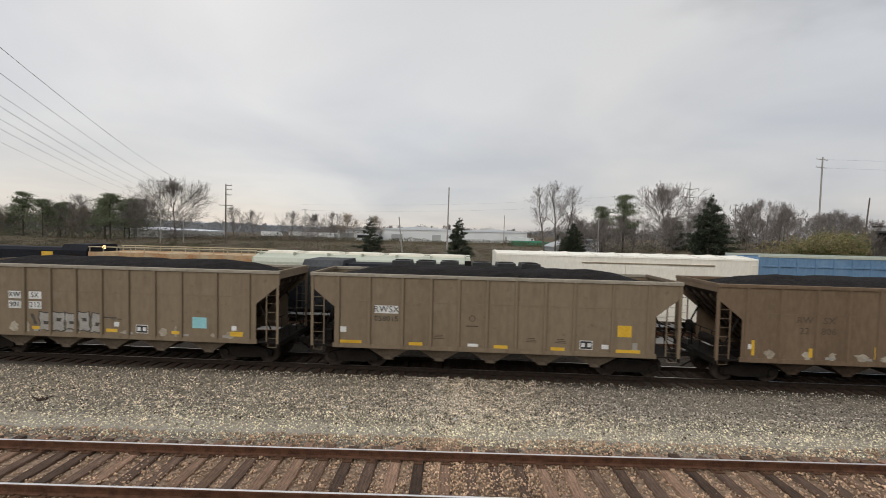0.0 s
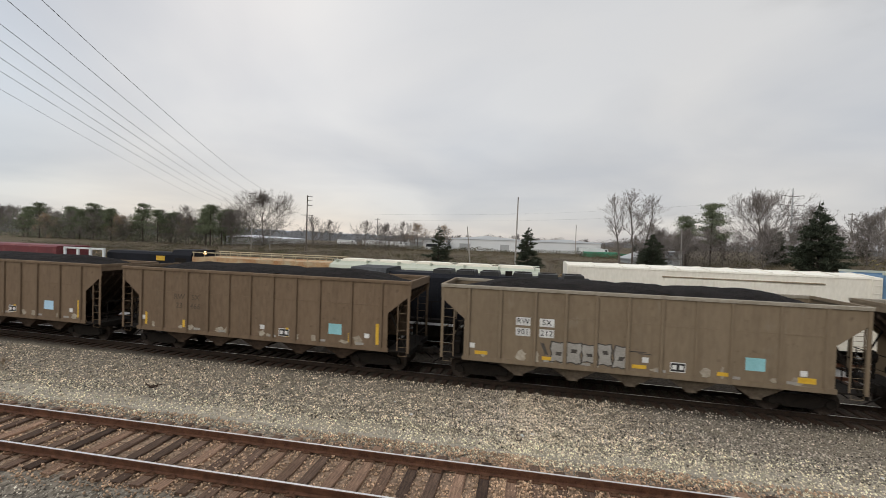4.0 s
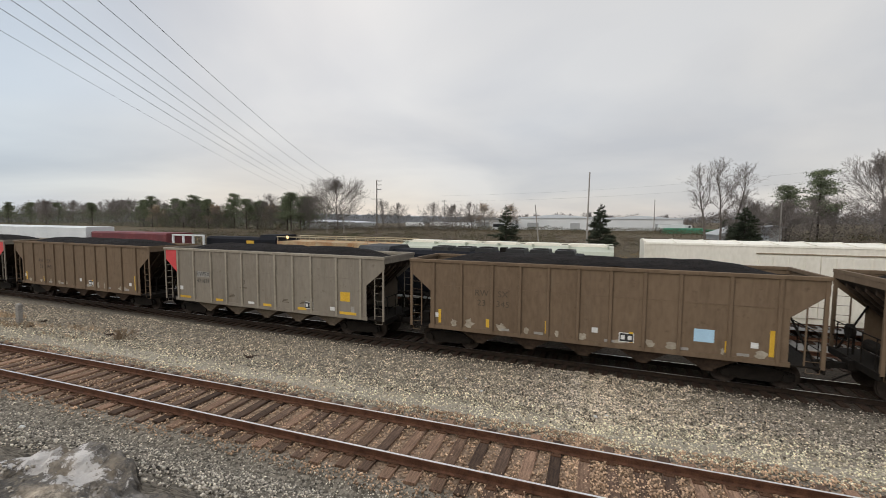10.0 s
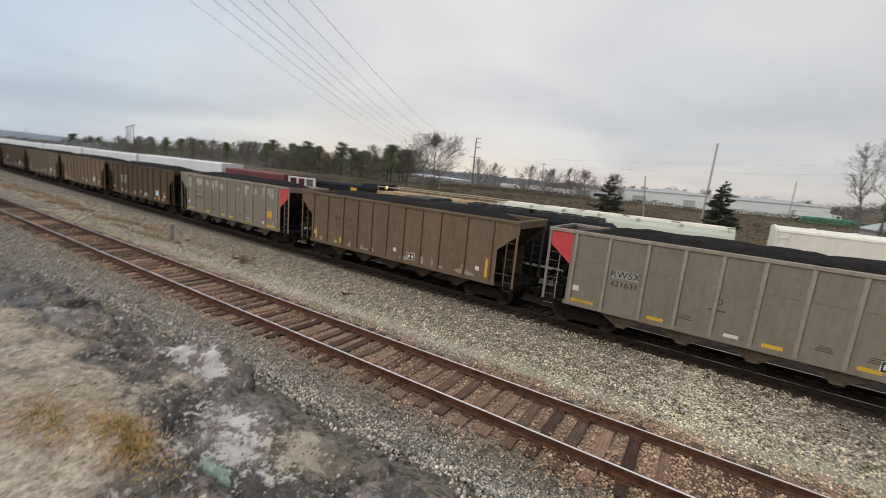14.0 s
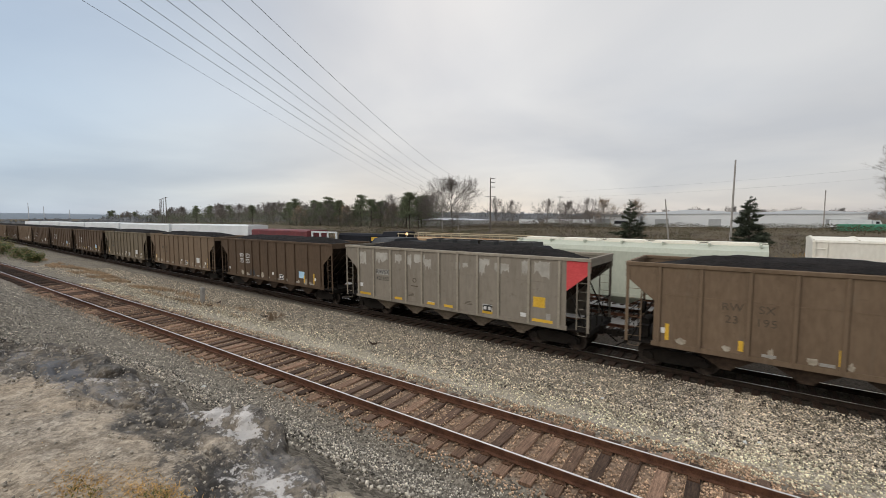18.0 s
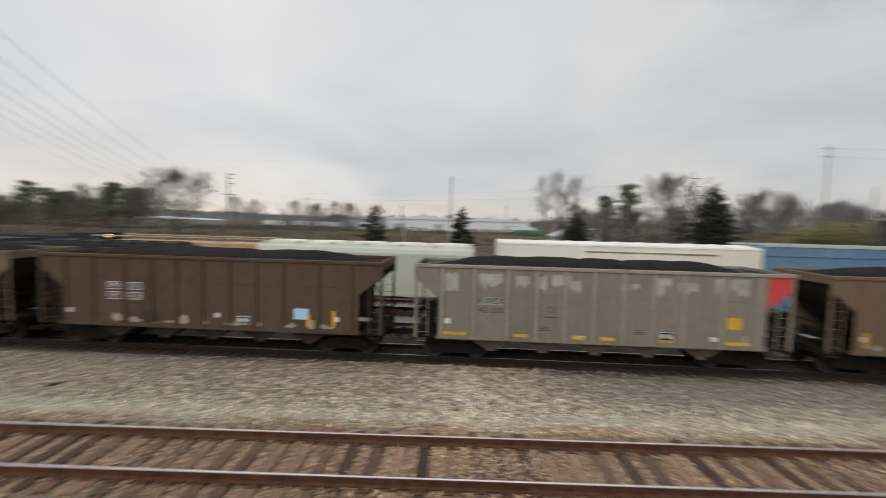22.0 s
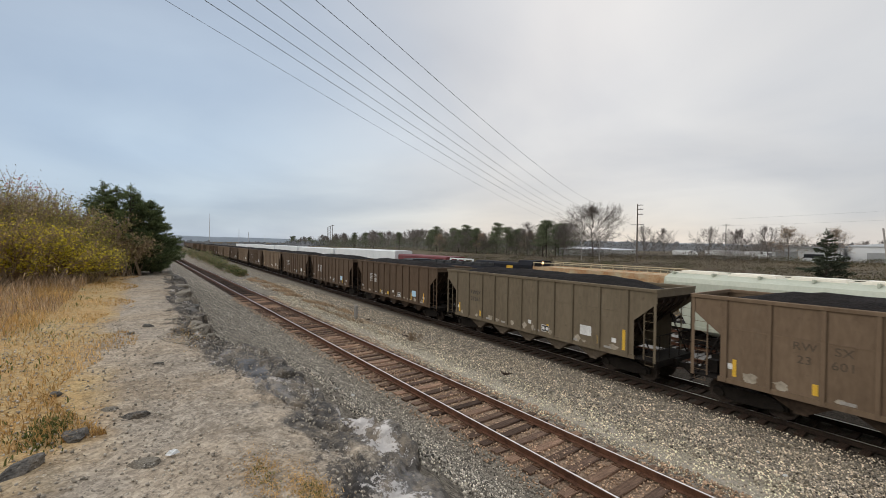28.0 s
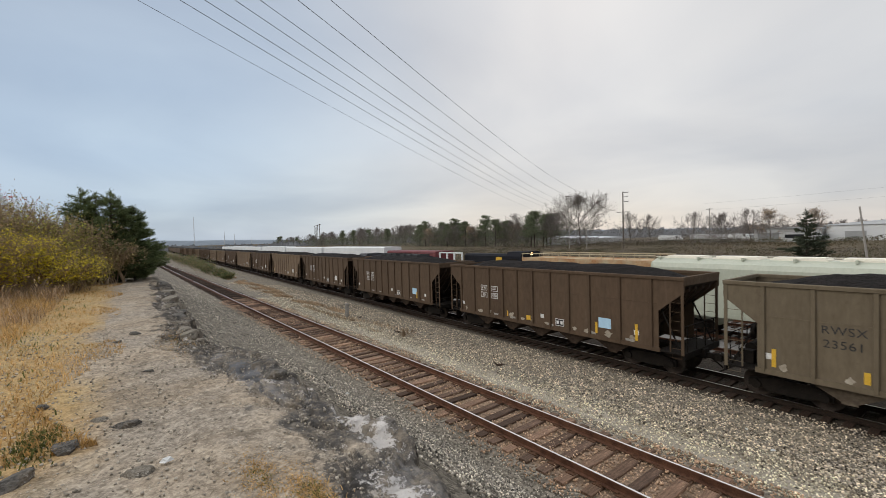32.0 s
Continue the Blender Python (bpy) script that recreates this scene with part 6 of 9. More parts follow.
def place(key, x, y, scale=1.0, turn=0.0, z=None, label=""):
    z = ground_z(x, y) if z is None else z
    src = TREES[key]
    if key not in USED:
        ob = src
        USED.add(key)
        ob.matrix_basis = pose(x, y, z, 0, 0, turn) @ Matrix.Diagonal((scale, scale, scale, 1))
    else:
        ob = copy_thing(src, pose(x, y, z, 0, 0, turn))
        ob.scale = (scale, scale, scale)
    if label:
        ob["label"] = label
    return ob


def tall(y, top, key_h, x):
    """Scale for a tree of mesh height key_h whose top is to reach z = top at (x, y)."""
    return (top - ground_z(x, y)) / key_h


bare_tree("oak", 11, 11, 7.6, 0.16, 26, 26, 10, 10, 0.0115, label="wide bare oak tree with fine twigs")
bare_tree("ash", 12, 13, 2.5, 0.34, 42, 12, 8, 8, 0.0105, label="tall slender bare winter tree")
bare_tree("maple", 13, 10, 4.3, 0.10, 34, 18, 9, 9, 0.0094, label="bushy bare tree with fine twigs")
bare_tree("elm", 16, 10, 3.4, 0.12, 44, 17, 10, 10, 0.0130, label="upright bare tree with fine grey twigs")
bare_tree("scrub", 14, 6.5, 3.8, -0.06, 36, 18, 9, 10, 0.0115, label="bare grey bushy scrub tree")
bare_tree("russet", 15, 10.5, 4.4, 0.10, 38, 16, 9, 7, 0.014, leaf="rust_leaf", label="tree with thin rust brown autumn leaves")
conifer("cedar_a", 21, 6.5, 2.3, bare=0.10, layers=15, per=9, leaf=0.12, dens=140, droop=-0.12, ragged=0.35, mat="cedar_dark", label="ragged dark cedar at the edge of the yard")
conifer("cedar_b", 22, 6.5, 2.0, bare=0.06, layers=17, per=10, leaf=0.12, dens=150, droop=-0.12, power=0.8, ragged=0.22, mat="cedar_dark", label="cone-shaped dark cedar at the edge of the yard")
conifer("cedar_c", 23, 12, 4.6, bare=0.02, layers=24, per=13, leaf=0.16, dens=220, droop=-0.12, power=0.95, ragged=0.25, mat="cedar_dark", label="broad dark green cedar tree")
conifer("cedar_d", 24, 9, 3.2, bare=0.02, layers=20, per=12, leaf=0.14, dens=200, droop=-0.12, power=0.6, ragged=0.28, mat="cedar_dark", label="rounded dark green evergreen tree")
pine("pine_a", 31, 14)
pine("pine_b", 32, 12)


def background():
    rnd = random.Random(77)
    place("cedar_a", -11.6, 62, (6.85 - ground_z(-11.6, 62)) / 6.4, 30)
    place("cedar_b", 1.6, 55, (6.7 - ground_z(1.6, 55)) / 6.4, 10)
    place("cedar_c", 47.5, 75, (12.6 - ground_z(47.5, 75)) / 11.8, 0)
    place("ash", 21.1, 90, (15.6 - ground_z(21.1, 90)) / 13, 0)
    place("ash", 23.6, 90, (16.4 - ground_z(23.6, 90)) / 13, 95)
    place("ash", 26.5, 93, (15.8 - ground_z(26.5, 93)) / 13, 200)
    place("cedar_d", 25.6, 84, (7.2 - ground_z(25.6, 84)) / 8.8, 0)
    place("maple", 31, 100, 0.92, 40)
    place("scrub", 35, 95, 1.2, 10)
    place("scrub", 29.5, 92, 1.15, 200)
    place("scrub", 46.5, 88, 1.1, 130)
    place("maple", 40.0, 97, 0.85, 260)
    place("pine_a", 42.4, 100, (14.8 - ground_z(42.4, 100)) / 14, 0)
    place("pine_b", 38.5, 103, (12.2 - ground_z(38.5, 103)) / 12, 70)
    place("oak", 57.5, 110, (18.2 - ground_z(57.5, 110)) / 11.0, 20)
    place("cedar_d", 51, 92, 0.75, 50)
    place("maple", 67, 108, 1.15, 80)
    place("maple", 61, 80, 0.92, 0)
    place("maple", 65.5, 82, 0.85, 120)
    place("scrub", 57, 79, 1.25, 0)
    place("scrub", 68, 84, 1.1, 60)
    place("scrub", 59.0, 66.5, 1.0, 20)
    place("scrub", 62.5, 60.5, 0.95, 140)
    place("maple", 63.5, 68.0, 0.70, 75)
    place("maple", 82, 100, 0.82, 33)
    place("scrub", 90, 95, 1.1, 90)
    for x, y, k, s in ((118, 70, "maple", 0.85), (128, 62, "maple", 0.95), (170, 60, "maple", 1.2), (230, 75, "oak", 1.2), (150, 78, "oak", 0.9), (205, 60, "maple", 1.1), (250, 50, "oak", 1.1)):
        place(k, x, y, s, rnd.uniform(0, 360))
    place("oak", -86.3, 130, (19.0 - ground_z(-86, 130)) / 11.0, 0)
    place("maple", -72, 138, 1.1, 15)
    place("maple", -66, 140, 1.0, 100)
    place("maple", -57, 150, 1.05, 200)
    place("scrub", -48, 148, 1.4, 0)
    place("russet", -41, 170, 1.05, 0)
    place("russet", -31, 175, 1.0, 120)
    place("maple", -47, 172, 1.15, 60)
    for k in range(30):
        x = -62 + k * 5.6 + rnd.uniform(-2, 2)
        key = rnd.choice(("maple", "scrub", "elm", "scrub"))
        place(key, x, 205 + rnd.uniform(-10, 45), {"maple": 0.70, "scrub": 0.95, "elm": 0.72}[key] * rnd.uniform(0.65, 1.25), rnd.uniform(0, 360))
    for k in range(26):
        x = 28 + k * 3.0 + rnd.uniform(-1.5, 1.5)
        key = rnd.choice(("maple", "scrub", "elm", "scrub", "cedar_d"))
        place(key, x, 104 + rnd.uniform(-6, 26), {"maple": 0.72, "scrub": 0.95, "elm": 0.80, "cedar_d": 0.55}[key] * rnd.uniform(0.8, 1.15), rnd.uniform(0, 360))
    for k in range(12):
        place(rnd.choice(("maple", "scrub", "elm")), 92 + k * 13 + rnd.uniform(-4, 4), 78 + rnd.uniform(-6, 20), rnd.uniform(0.65, 0.95), rnd.uniform(0, 360))
    # mixed wood on the left, thinning into the distance
    for k in range(54):
        a = k / 53
        x = -92 - a * 250 - a * a * 260 + rnd.uniform(-4, 4)
        y = 118 + a * 55 + rnd.uniform(-6, 14)
        key = rnd.choice(("pine_b", "maple", "pine_a", "elm", "scrub"))
        s = {"pine_b": 0.98, "pine_a": 0.88, "cedar_d": 1.15, "maple": 1.2, "elm": 1.25, "scrub": 1.6}[key] * rnd.uniform(0.8, 1.1)
        place(key, x, y, s, rnd.uniform(0, 360))
    for k in range(14):
        place(rnd.choice(("pine_a", "pine_b", "russet", "pine_a")), -98 - k * 6.5 + rnd.uniform(-2, 2), 124 + rnd.uniform(0, 14), rnd.uniform(0.80, 1.0), rnd.uniform(0, 360))
    place("pine_a", -100.5, 120, (12.8 - ground_z(-100, 120)) / 14, 0)
    place("pine_b", -121, 122, 0.95, 40)
    place("pine_a", -133, 128, 0.98, 150)
    for k in range(16):
        x = -120 - k * 15
        place(rnd.choice(("maple", "oak", "maple")), x * (1 + 0.02 * k), 165 + k * 3 + rnd.uniform(-5, 5), rnd.uniform(1.2, 1.6), rnd.uniform(0, 360))


background()


def brush_field():
    rng = np.random.default_rng(8)

    def clumps(name, label, n, per, v0, v1, rad, hgt, size, mat, x0=-115, x1=125):
        x = rng.uniform(x0, x1, n)
        v = v0 + rng.random(n) ** 1.2 * (v1 - v0)
        y = TRAIN_Y + v - 0.0384 * x
        z = np.array([ground_z(a, b) for a, b in zip(x, y)])
        r = rng.uniform(*rad, n)
        h = rng.uniform(*hgt, n) * (0.75 + 0.35 * np.sin(x * 0.17 + 1.0) + 0.2 * np.sin(x * 0.53))
        c = np.stack([x, y, z], 1)[:, None, :].repeat(per, 1)
        d = rng.normal(size=(n, per, 3))
        d /= np.linalg.norm(d, axis=2, keepdims=True)
        d *= rng.random((n, per, 1)) ** 0.45
        c[:, :, 0] += d[:, :, 0] * r[:, None]
        c[:, :, 1] += d[:, :, 1] * r[:, None]
        c[:, :, 2] += np.abs(d[:, :, 2]) * np.maximum(h, 0.3)[:, None]
        vs, fs = tri_cloud(c.reshape(-1, 3), size, rng, tall=1.8)
        ob = new(name, fast_mesh(name, vs, fs, M[mat]))
        tagged(ob, label, "brush", kind="stuff")

    clumps("field_brush", "brown winter weeds and brush behind the yard", 3400, 32, 15.5, 100, (0.6, 1.9), (0.3, 1.2), 0.11, "brush")
    clumps("field_brush", "dark grey brown brambles behind the yard", 1200, 60, 15.8, 95, (0.9, 3.4), (0.4, 1.5), 0.11, "wood_brown")
    clumps("field_brush", "dark olive bushes in the field behind the yard", 420, 130, 18, 85, (1.2, 4.0), (0.7, 2.2), 0.13, "dark_bush")
    clumps("field_brush", "golden dry grass tussocks behind the yard", 700, 24, 15.3, 40, (0.5, 1.4), (0.3, 0.7), 0.09, "straw")


# undergrowth tone lightened in imitation of haze over the far wood
M["wood_brown"] = material("grey_brown_undergrowth", (0.10, 0.086, 0.074), (0.225, 0.195, 0.17), 0.3, 0.95, fine=6, bump=0.0, island=0.45)
M["dark_bush"] = material("dark_olive_bush", (0.030, 0.034, 0.018), (0.090, 0.088, 0.045), 0.6, 0.95, fine=9, bump=0.0, island=0.5)
brush_field()


def undergrowth():
    rng = np.random.default_rng(28)

    def band(name, label, n, x0, x1, yf, depth, h, size, mat):
        x = rng.uniform(x0, x1, n)
        y = np.array([yf(a) for a in x]) + rng.random(n) * depth
        top = h * (0.62 + 0.38 * np.array([noise.noise((a * 0.11, 3.3, 0.5)) for a in x]) + 0.20 * np.array([noise.noise((a * 0.41, 9.3, 0.5)) for a in x]))
        z = np.array([ground_z(a, b) for a, b in zip(x, y)]) + rng.random(n) ** 0.8 * np.maximum(top, 0.8)
        v, f = tri_cloud(np.stack([x, y, z], 1), size, rng, tall=1.3)
        ob = new(name, fast_mesh(name, v, f, M[mat]))
        tagged(ob, label, "undergrowth", kind="stuff")

    band("wood_undergrowth", "dense dark evergreen undergrowth of the wood", 36000, -610, -88, lambda a: 116 + (-88 - a) * 0.10, 22, 11.0, 0.32, "pine")
    band("wood_undergrowth", "grey brown twiggy undergrowth of the wood", 34000, -610, -80, lambda a: 114 + (-88 - a) * 0.10, 26, 11.5, 0.30, "wood_brown")
    band("wood_undergrowth", "dense dark evergreen edge of the wood", 26000, -200, -92, lambda a: 120 + (-88 - a) * 0.10, 16, 12.5, 0.26, "pine")
    band("wood_undergrowth", "grey brown twiggy edge of the wood", 16000, -200, -88, lambda a: 118 + (-88 - a) * 0.10, 18, 11.5, 0.24, "wood_brown")
    band("scrub_undergrowth", "brown bare scrub between the trees", 9000, 28, 100, lambda a: 92, 18, 5.0, 0.22, "wood_brown")
    band("scrub_undergrowth", "olive bushes on the bank by the bridge", 7000, 52, 112, lambda a: 62 + (a - 52) * 0.05, 10, 3.4, 0.20, "olive")
    band("scrub_undergrowth", "grey bare scrub between the far trees", 34000, -75, 115, lambda a: 196, 45, 8.5, 0.30, "wood_brown")
    band("scrub_undergrowth", "dark brush in front of the warehouses", 15000, -95, 48, lambda a: 128, 26, 2.6, 0.20, "dark_bush")
    band("scrub_undergrowth", "brown weeds in front of the warehouses", 15000, -95, 48, lambda a: 118, 30, 2.2, 0.18, "brush")
    band("scrub_undergrowth", "dark scrub along the field", 9000, -92, -36, lambda a: 122, 34, 4.0, 0.22, "wood_brown")


undergrowth()


def far_woods():
    """Woods and low hills that close the horizon, with distance haze put in their colours."""
    rng = np.random.default_rng(18)
    n = 90000
    a = rng.uniform(-1.55, 1.5, n)
    d = rng.uniform(430, 520, n)
    tall_ = lambda q: 8.0 - 6.2 * np.clip((-1.12 - q) / 0.16, 0, 1) + 1.5 * np.clip((-0.3 - q) / 0.2, 0, 1) + 1.4 * np.sin(q * 19 + 1) * np.sin(q * 43) + 1.0 * np.sin(q * 131) * np.sin(q * 57) + 0.8 * np.sin(q * 401) + 0.6 * np.sin(q * 977)
    z = -1 + rng.random(n) ** 0.75 * np.maximum(tall_(a) + 1.5, 2.2)
    c = np.stack([np.sin(a) * d, np.cos(a) * d, z], 1)
    v, f = tri_cloud(c, 0.7, rng)
    # the closed mass of the wood behind the outermost twigs
    q = np.linspace(-1.56, 1.52, 1400)
    hq = np.maximum(tall_(q), 1.4) + rng.uniform(-0.7, 0.7, len(q))
    row = [np.stack([np.sin(q) * k, np.cos(q) * k, zz], 1) for k, zz in ((455, -2 + 0 * q), (470, hq), (500, -2 + 0 * q))]
    rv = np.concatenate(row)
    i = np.arange(len(q) - 1)
    rf = []
    for b in (0, len(q)):
        rf += [np.stack([b + i, b + i + 1, b + len(q) + i + 1], 1), np.stack([b + i, b + len(q) + i + 1, b + len(q) + i], 1)]
    f = np.concatenate([f, np.concatenate(rf) + len(v)])
    v = np.concatenate([v, rv])
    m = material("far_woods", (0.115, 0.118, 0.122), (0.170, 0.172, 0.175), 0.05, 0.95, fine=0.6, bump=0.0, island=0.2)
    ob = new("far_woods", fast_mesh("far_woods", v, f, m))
    tagged(ob, "distant woods on the horizon, coloured grey for haze", "woods", kind="stuff")
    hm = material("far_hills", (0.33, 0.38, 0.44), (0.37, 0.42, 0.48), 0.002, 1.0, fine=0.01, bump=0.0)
    vs, fs = [], []
    k = 60
    for i in range(k + 1):
        t = -1.62 + 3.3 * i / k
        hh = 22 + 22 * noise.noise((t * 2.2, 3.1, 0)) + 10 * noise.noise((t * 7, 1.1, 0))
        x, y = math.sin(t) * 2300, math.cos(t) * 2300
        vs += [(x, y, -20), (x, y, hh), (x * 1.1, y * 1.1, -20)]
    for i in range(k):
        b = i * 3
        fs += [(b, b + 3, b + 4, b + 1), (b + 1, b + 4, b + 5, b + 2)]
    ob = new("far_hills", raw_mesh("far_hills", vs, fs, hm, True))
    tagged(ob, "hills on the horizon, coloured blue for haze", "hills", kind="structure")


far_woods()
# ---------------------------------------------------------------- poles, wires, signal, bridge, buildings
M["pole_wood"] = material("weathered_pole_wood", (0.075, 0.060, 0.050), (0.17, 0.145, 0.125), 2, 0.9, fine=30, bump=0.3, stretch=(3, 3, 0.4))
M["pale_pole"] = material("pale_grey_pole", (0.26, 0.24, 0.22), (0.38, 0.36, 0.33), 2, 0.85, fine=30, bump=0.2, stretch=(3, 3, 0.4))
M["wire"] = material("grey_cable", (0.07, 0.07, 0.075), (0.11, 0.11, 0.115), 2, 0.6, 0.2, fine=30, bump=0.0)
M["concrete"] = material("weathered_concrete", (0.19, 0.18, 0.165), (0.31, 0.295, 0.27), 0.8, 0.9, fine=14, bump=0.2, third=(0.12, 0.11, 0.10), third_scale=0.6, third_pos=(0.6, 0.8))
M["bridge_concrete"] = material("sooty_bridge_concrete", (0.060, 0.055, 0.050), (0.135, 0.125, 0.112), 0.8, 0.9, fine=14, bump=0.2, third=(0.19, 0.18, 0.165), third_scale=0.7, third_pos=(0.6, 0.75))
M["parapet"] = material("pale_grey_concrete", (0.26, 0.25, 0.235), (0.42, 0.41, 0.39), 0.8, 0.9, fine=14, bump=0.2, third=(0.12, 0.11, 0.10), third_scale=0.9, third_pos=(0.58, 0.72))
M["girder"] = material("dark_bridge_girder", (0.022, 0.020, 0.019), (0.055, 0.050, 0.046), 0.8, 0.8, 0.2, fine=14, bump=0.2)
M["sheet_white"] = material("white_metal_cladding", (0.60, 0.62, 0.63), (0.70, 0.71, 0.71), 0.15, 0.6, fine=4, bump=0.05, third=(0.50, 0.52, 0.53), third_scale=0.1)
M["sheet_grey"] = material("grey_metal_cladding", (0.30, 0.31, 0.31), (0.40, 0.41, 0.41), 0.15, 0.6, fine=4, bump=0.05)
M["roof_pale"] = material("pale_metal_roof", (0.55, 0.58, 0.62), (0.66, 0.69, 0.72), 0.15, 0.55, fine=4, bump=0.05)
M["green_sheet"] = material("green_painted_steel", (0.04, 0.22, 0.13), (0.08, 0.32, 0.20), 0.5, 0.6, fine=6, bump=0.05)


def utility_pole(x, y, top, r=0.16, arms=(), lean=0.0, mat="pole_wood", label="tall wooden utility pole with crossarms", base=None):
    z0 = ground_z(x, y) if base is None else base
    h = top - z0
    root = thing("utility_pole", label, "utility pole", pose(x, y, z0, 0, lean, 20), "utility poles")
    part("pole", MB().tube((0, 0, -0.5), (0, 0, h), r, r * 0.7, n=10), M[mat], root)
    for dz, w, one in arms:
        a = part("crossarm", MB().box(w / 2 if one else 0, 0.12, h - dz, w if one else 2 * w, 0.10, 0.13), M[mat], root)
        for k in range(4):
            xx = (w * (k + 1) / 4) if one else -w + 2 * w * k / 3
            part("insulator", MB().tube((xx, 0.12, h - dz + 0.06), (xx, 0.12, h - dz + 0.28), 0.06, 0.04, n=8), M["galv"], a)
    return root


utility_pole(-56.7, 105, 15.9, 0.19, ((0.3, 1.3, True), (1.4, 1.3, True), (2.7, 1.3, True), (5.4, 1.5, False)))
utility_pole(0.0, 75, 13.0, 0.15, (), mat="pale_pole", label="bare grey wooden utility pole", lean=0.8)
utility_pole(84.6, 95, 23.9, 0.20, ((0.5, 1.9, False), (2.3, 1.9, False)), mat="pale_pole", label="tall utility pole with two crossarms")
utility_pole(-8.1, 75, 7.5, 0.13, (), lean=-6, mat="pale_pole", label="short leaning grey pole")
utility_pole(85.0, 85, 14.0, 0.16, (), lean=6, label="dark leaning wooden pole")
utility_pole(-52, 150, 12.4, 0.16, ((0.4, 0.9, False),), mat="pale_pole", label="pale utility pole with one crossarm")
utility_pole(-67, 104, 6.5, 0.12, (), mat="pale_pole", label="short grey wooden pole")
utility_pole(26, 190, 13.5, 0.2, (), mat="pale_pole", label="grey pole beside the warehouse")
utility_pole(33.5, 92, 8.5, 0.13, (), mat="pale_pole", label="pale grey pole between the trees")
utility_pole(76, 110, 14.2, 0.14, ((0.3, 0.9, False),), mat="pale_pole", label="grey pole behind the scrub")
utility_pole(-128, 150, 13.0, 0.18, ((0.4, 1.2, False),), label="utility pole over the wood")
for k in range(5):
    utility_pole(-230 - k * 60, 90 + k * 22, 15 + k * 2, 0.22, ((0.4, 1.4, False),), label="distant utility pole by the yard")


def pylon(x, y, top):
    z0 = ground_z(x, y)
    h = top - z0
    root = thing("transmission_tower", "steel transmission pole with three long crossarms", "pylon", pose(x, y, z0, 0, 0, 10))
    part("mast", MB().tube((0, 0, -0.5), (0, 0, h), 0.42, 0.16, n=10), M["galv"], root)
    for dz, w in ((2.2, 3.6), (5.2, 3.8), (8.4, 3.4)):
        for e in (-1, 1):
            part("arm", MB().tube((0, 0, h - dz - 0.5), (e * w, 0, h - dz), 0.13, 0.06, n=6), M["pole_wood"], root)
            part("insulator_string", MB().tube((e * w, 0, h - dz), (e * w, 0, h - dz - 1.0), 0.07, n=6), M["pole_wood"], root)


pylon(86.9, 150, 25.2)


def radio_mast(x, y, top, r=0.5):
    root = thing("radio_mast", "thin grey radio mast on the horizon", "mast", pose(x, y, -1.0), "masts on the horizon")
    part("mast", MB().tube((0, 0, 0), (0, 0, top), r, r * 0.5, n=6), M["galv"], root)


radio_mast(-1050, 127, 66, 0.7)
radio_mast(-900, 160, 30, 0.6)
radio_mast(-760, 150, 22, 0.5)
radio_mast(-690, 160, 16, 0.5)
radio_mast(300, 40, 27, 0.25)


def wires():
    """Seven sagging cables from a pole behind the camera to one at the wood's edge."""
    ends = ((-15.17, 6.65, -67.8, 110.9, 16.6), (-15.89, 5.63, -71.0, 108.9, 15.5), (-16.71, 4.47, -73.5, 107.2, 14.5), (-17.26, 3.70, -74.65, 106.4, 13.4),
            (-17.91, 2.79, -76.4, 105.15, 13.1), (-18.44, 2.05, -78.1, 103.9, 13.0), (-19.34, 0.78, -79.8, 102.6, 11.6))
    for k, (x0, y0, x1, y1, z1) in enumerate(ends):
        l = math.hypot(x1 - x0, y1 - y0)
        a = (z1 - 14 + 0.055 * l) / (l * l)
        pts = []
        for i in range(45):
            s = -38 + (l + 38) * i / 44
            pts.append((x0 + (x1 - x0) * s / l, y0 + (y1 - y0) * s / l, 14 - 0.055 * s + a * s * s))
        solid("overhead_wire", MB().path(pts, 0.009 if k == 6 else 0.0125), M["wire"], "grey overhead power line crossing the sky", "wire", group="overhead wires")
    for x, y, top in ((-74.5, 106.5, 16.7), (2.6, -29.5, 18.5)):
        z0 = ground_z(x, y)
        root = thing("line_pole", "tall wooden pole carrying the overhead wires", "utility pole", pose(x, y, z0, 0, 0, 30), "utility poles")
        part("pole", MB().tube((0, 0, -0.5), (0, 0, top - z0), 0.11, 0.07, n=10), M["pale_pole"], root)
        for dz in (0.3, 3.2):
            part("crossarm", MB().box(0, 0.12, top - z0 - dz, 2.4, 0.09, 0.11), M["pole_wood"], root)


wires()


def distant_lines():
    """Thin cables between the pylon and the poles behind the yard."""
    for x0, y0, z0, x1, y1, z1 in ((87, 150, 22, -56.7, 160, 14.5), (87, 150, 19, -60, 165, 12.5), (84.6, 95, 23.4, 240, 60, 21), (84.6, 95, 21.5, 240, 60, 19)):
        mb = MB().path([(x0 + (x1 - x0) * i / 16, y0 + (y1 - y0) * i / 16, z0 + (z1 - z0) * i / 16 - 2.0 * math.sin(math.pi * i / 16)) for i in range(17)], 0.011, 4)
        solid("overhead_wire", mb, M["wire"], "thin distant cable between poles", "wire", group="overhead wires")


distant_lines()


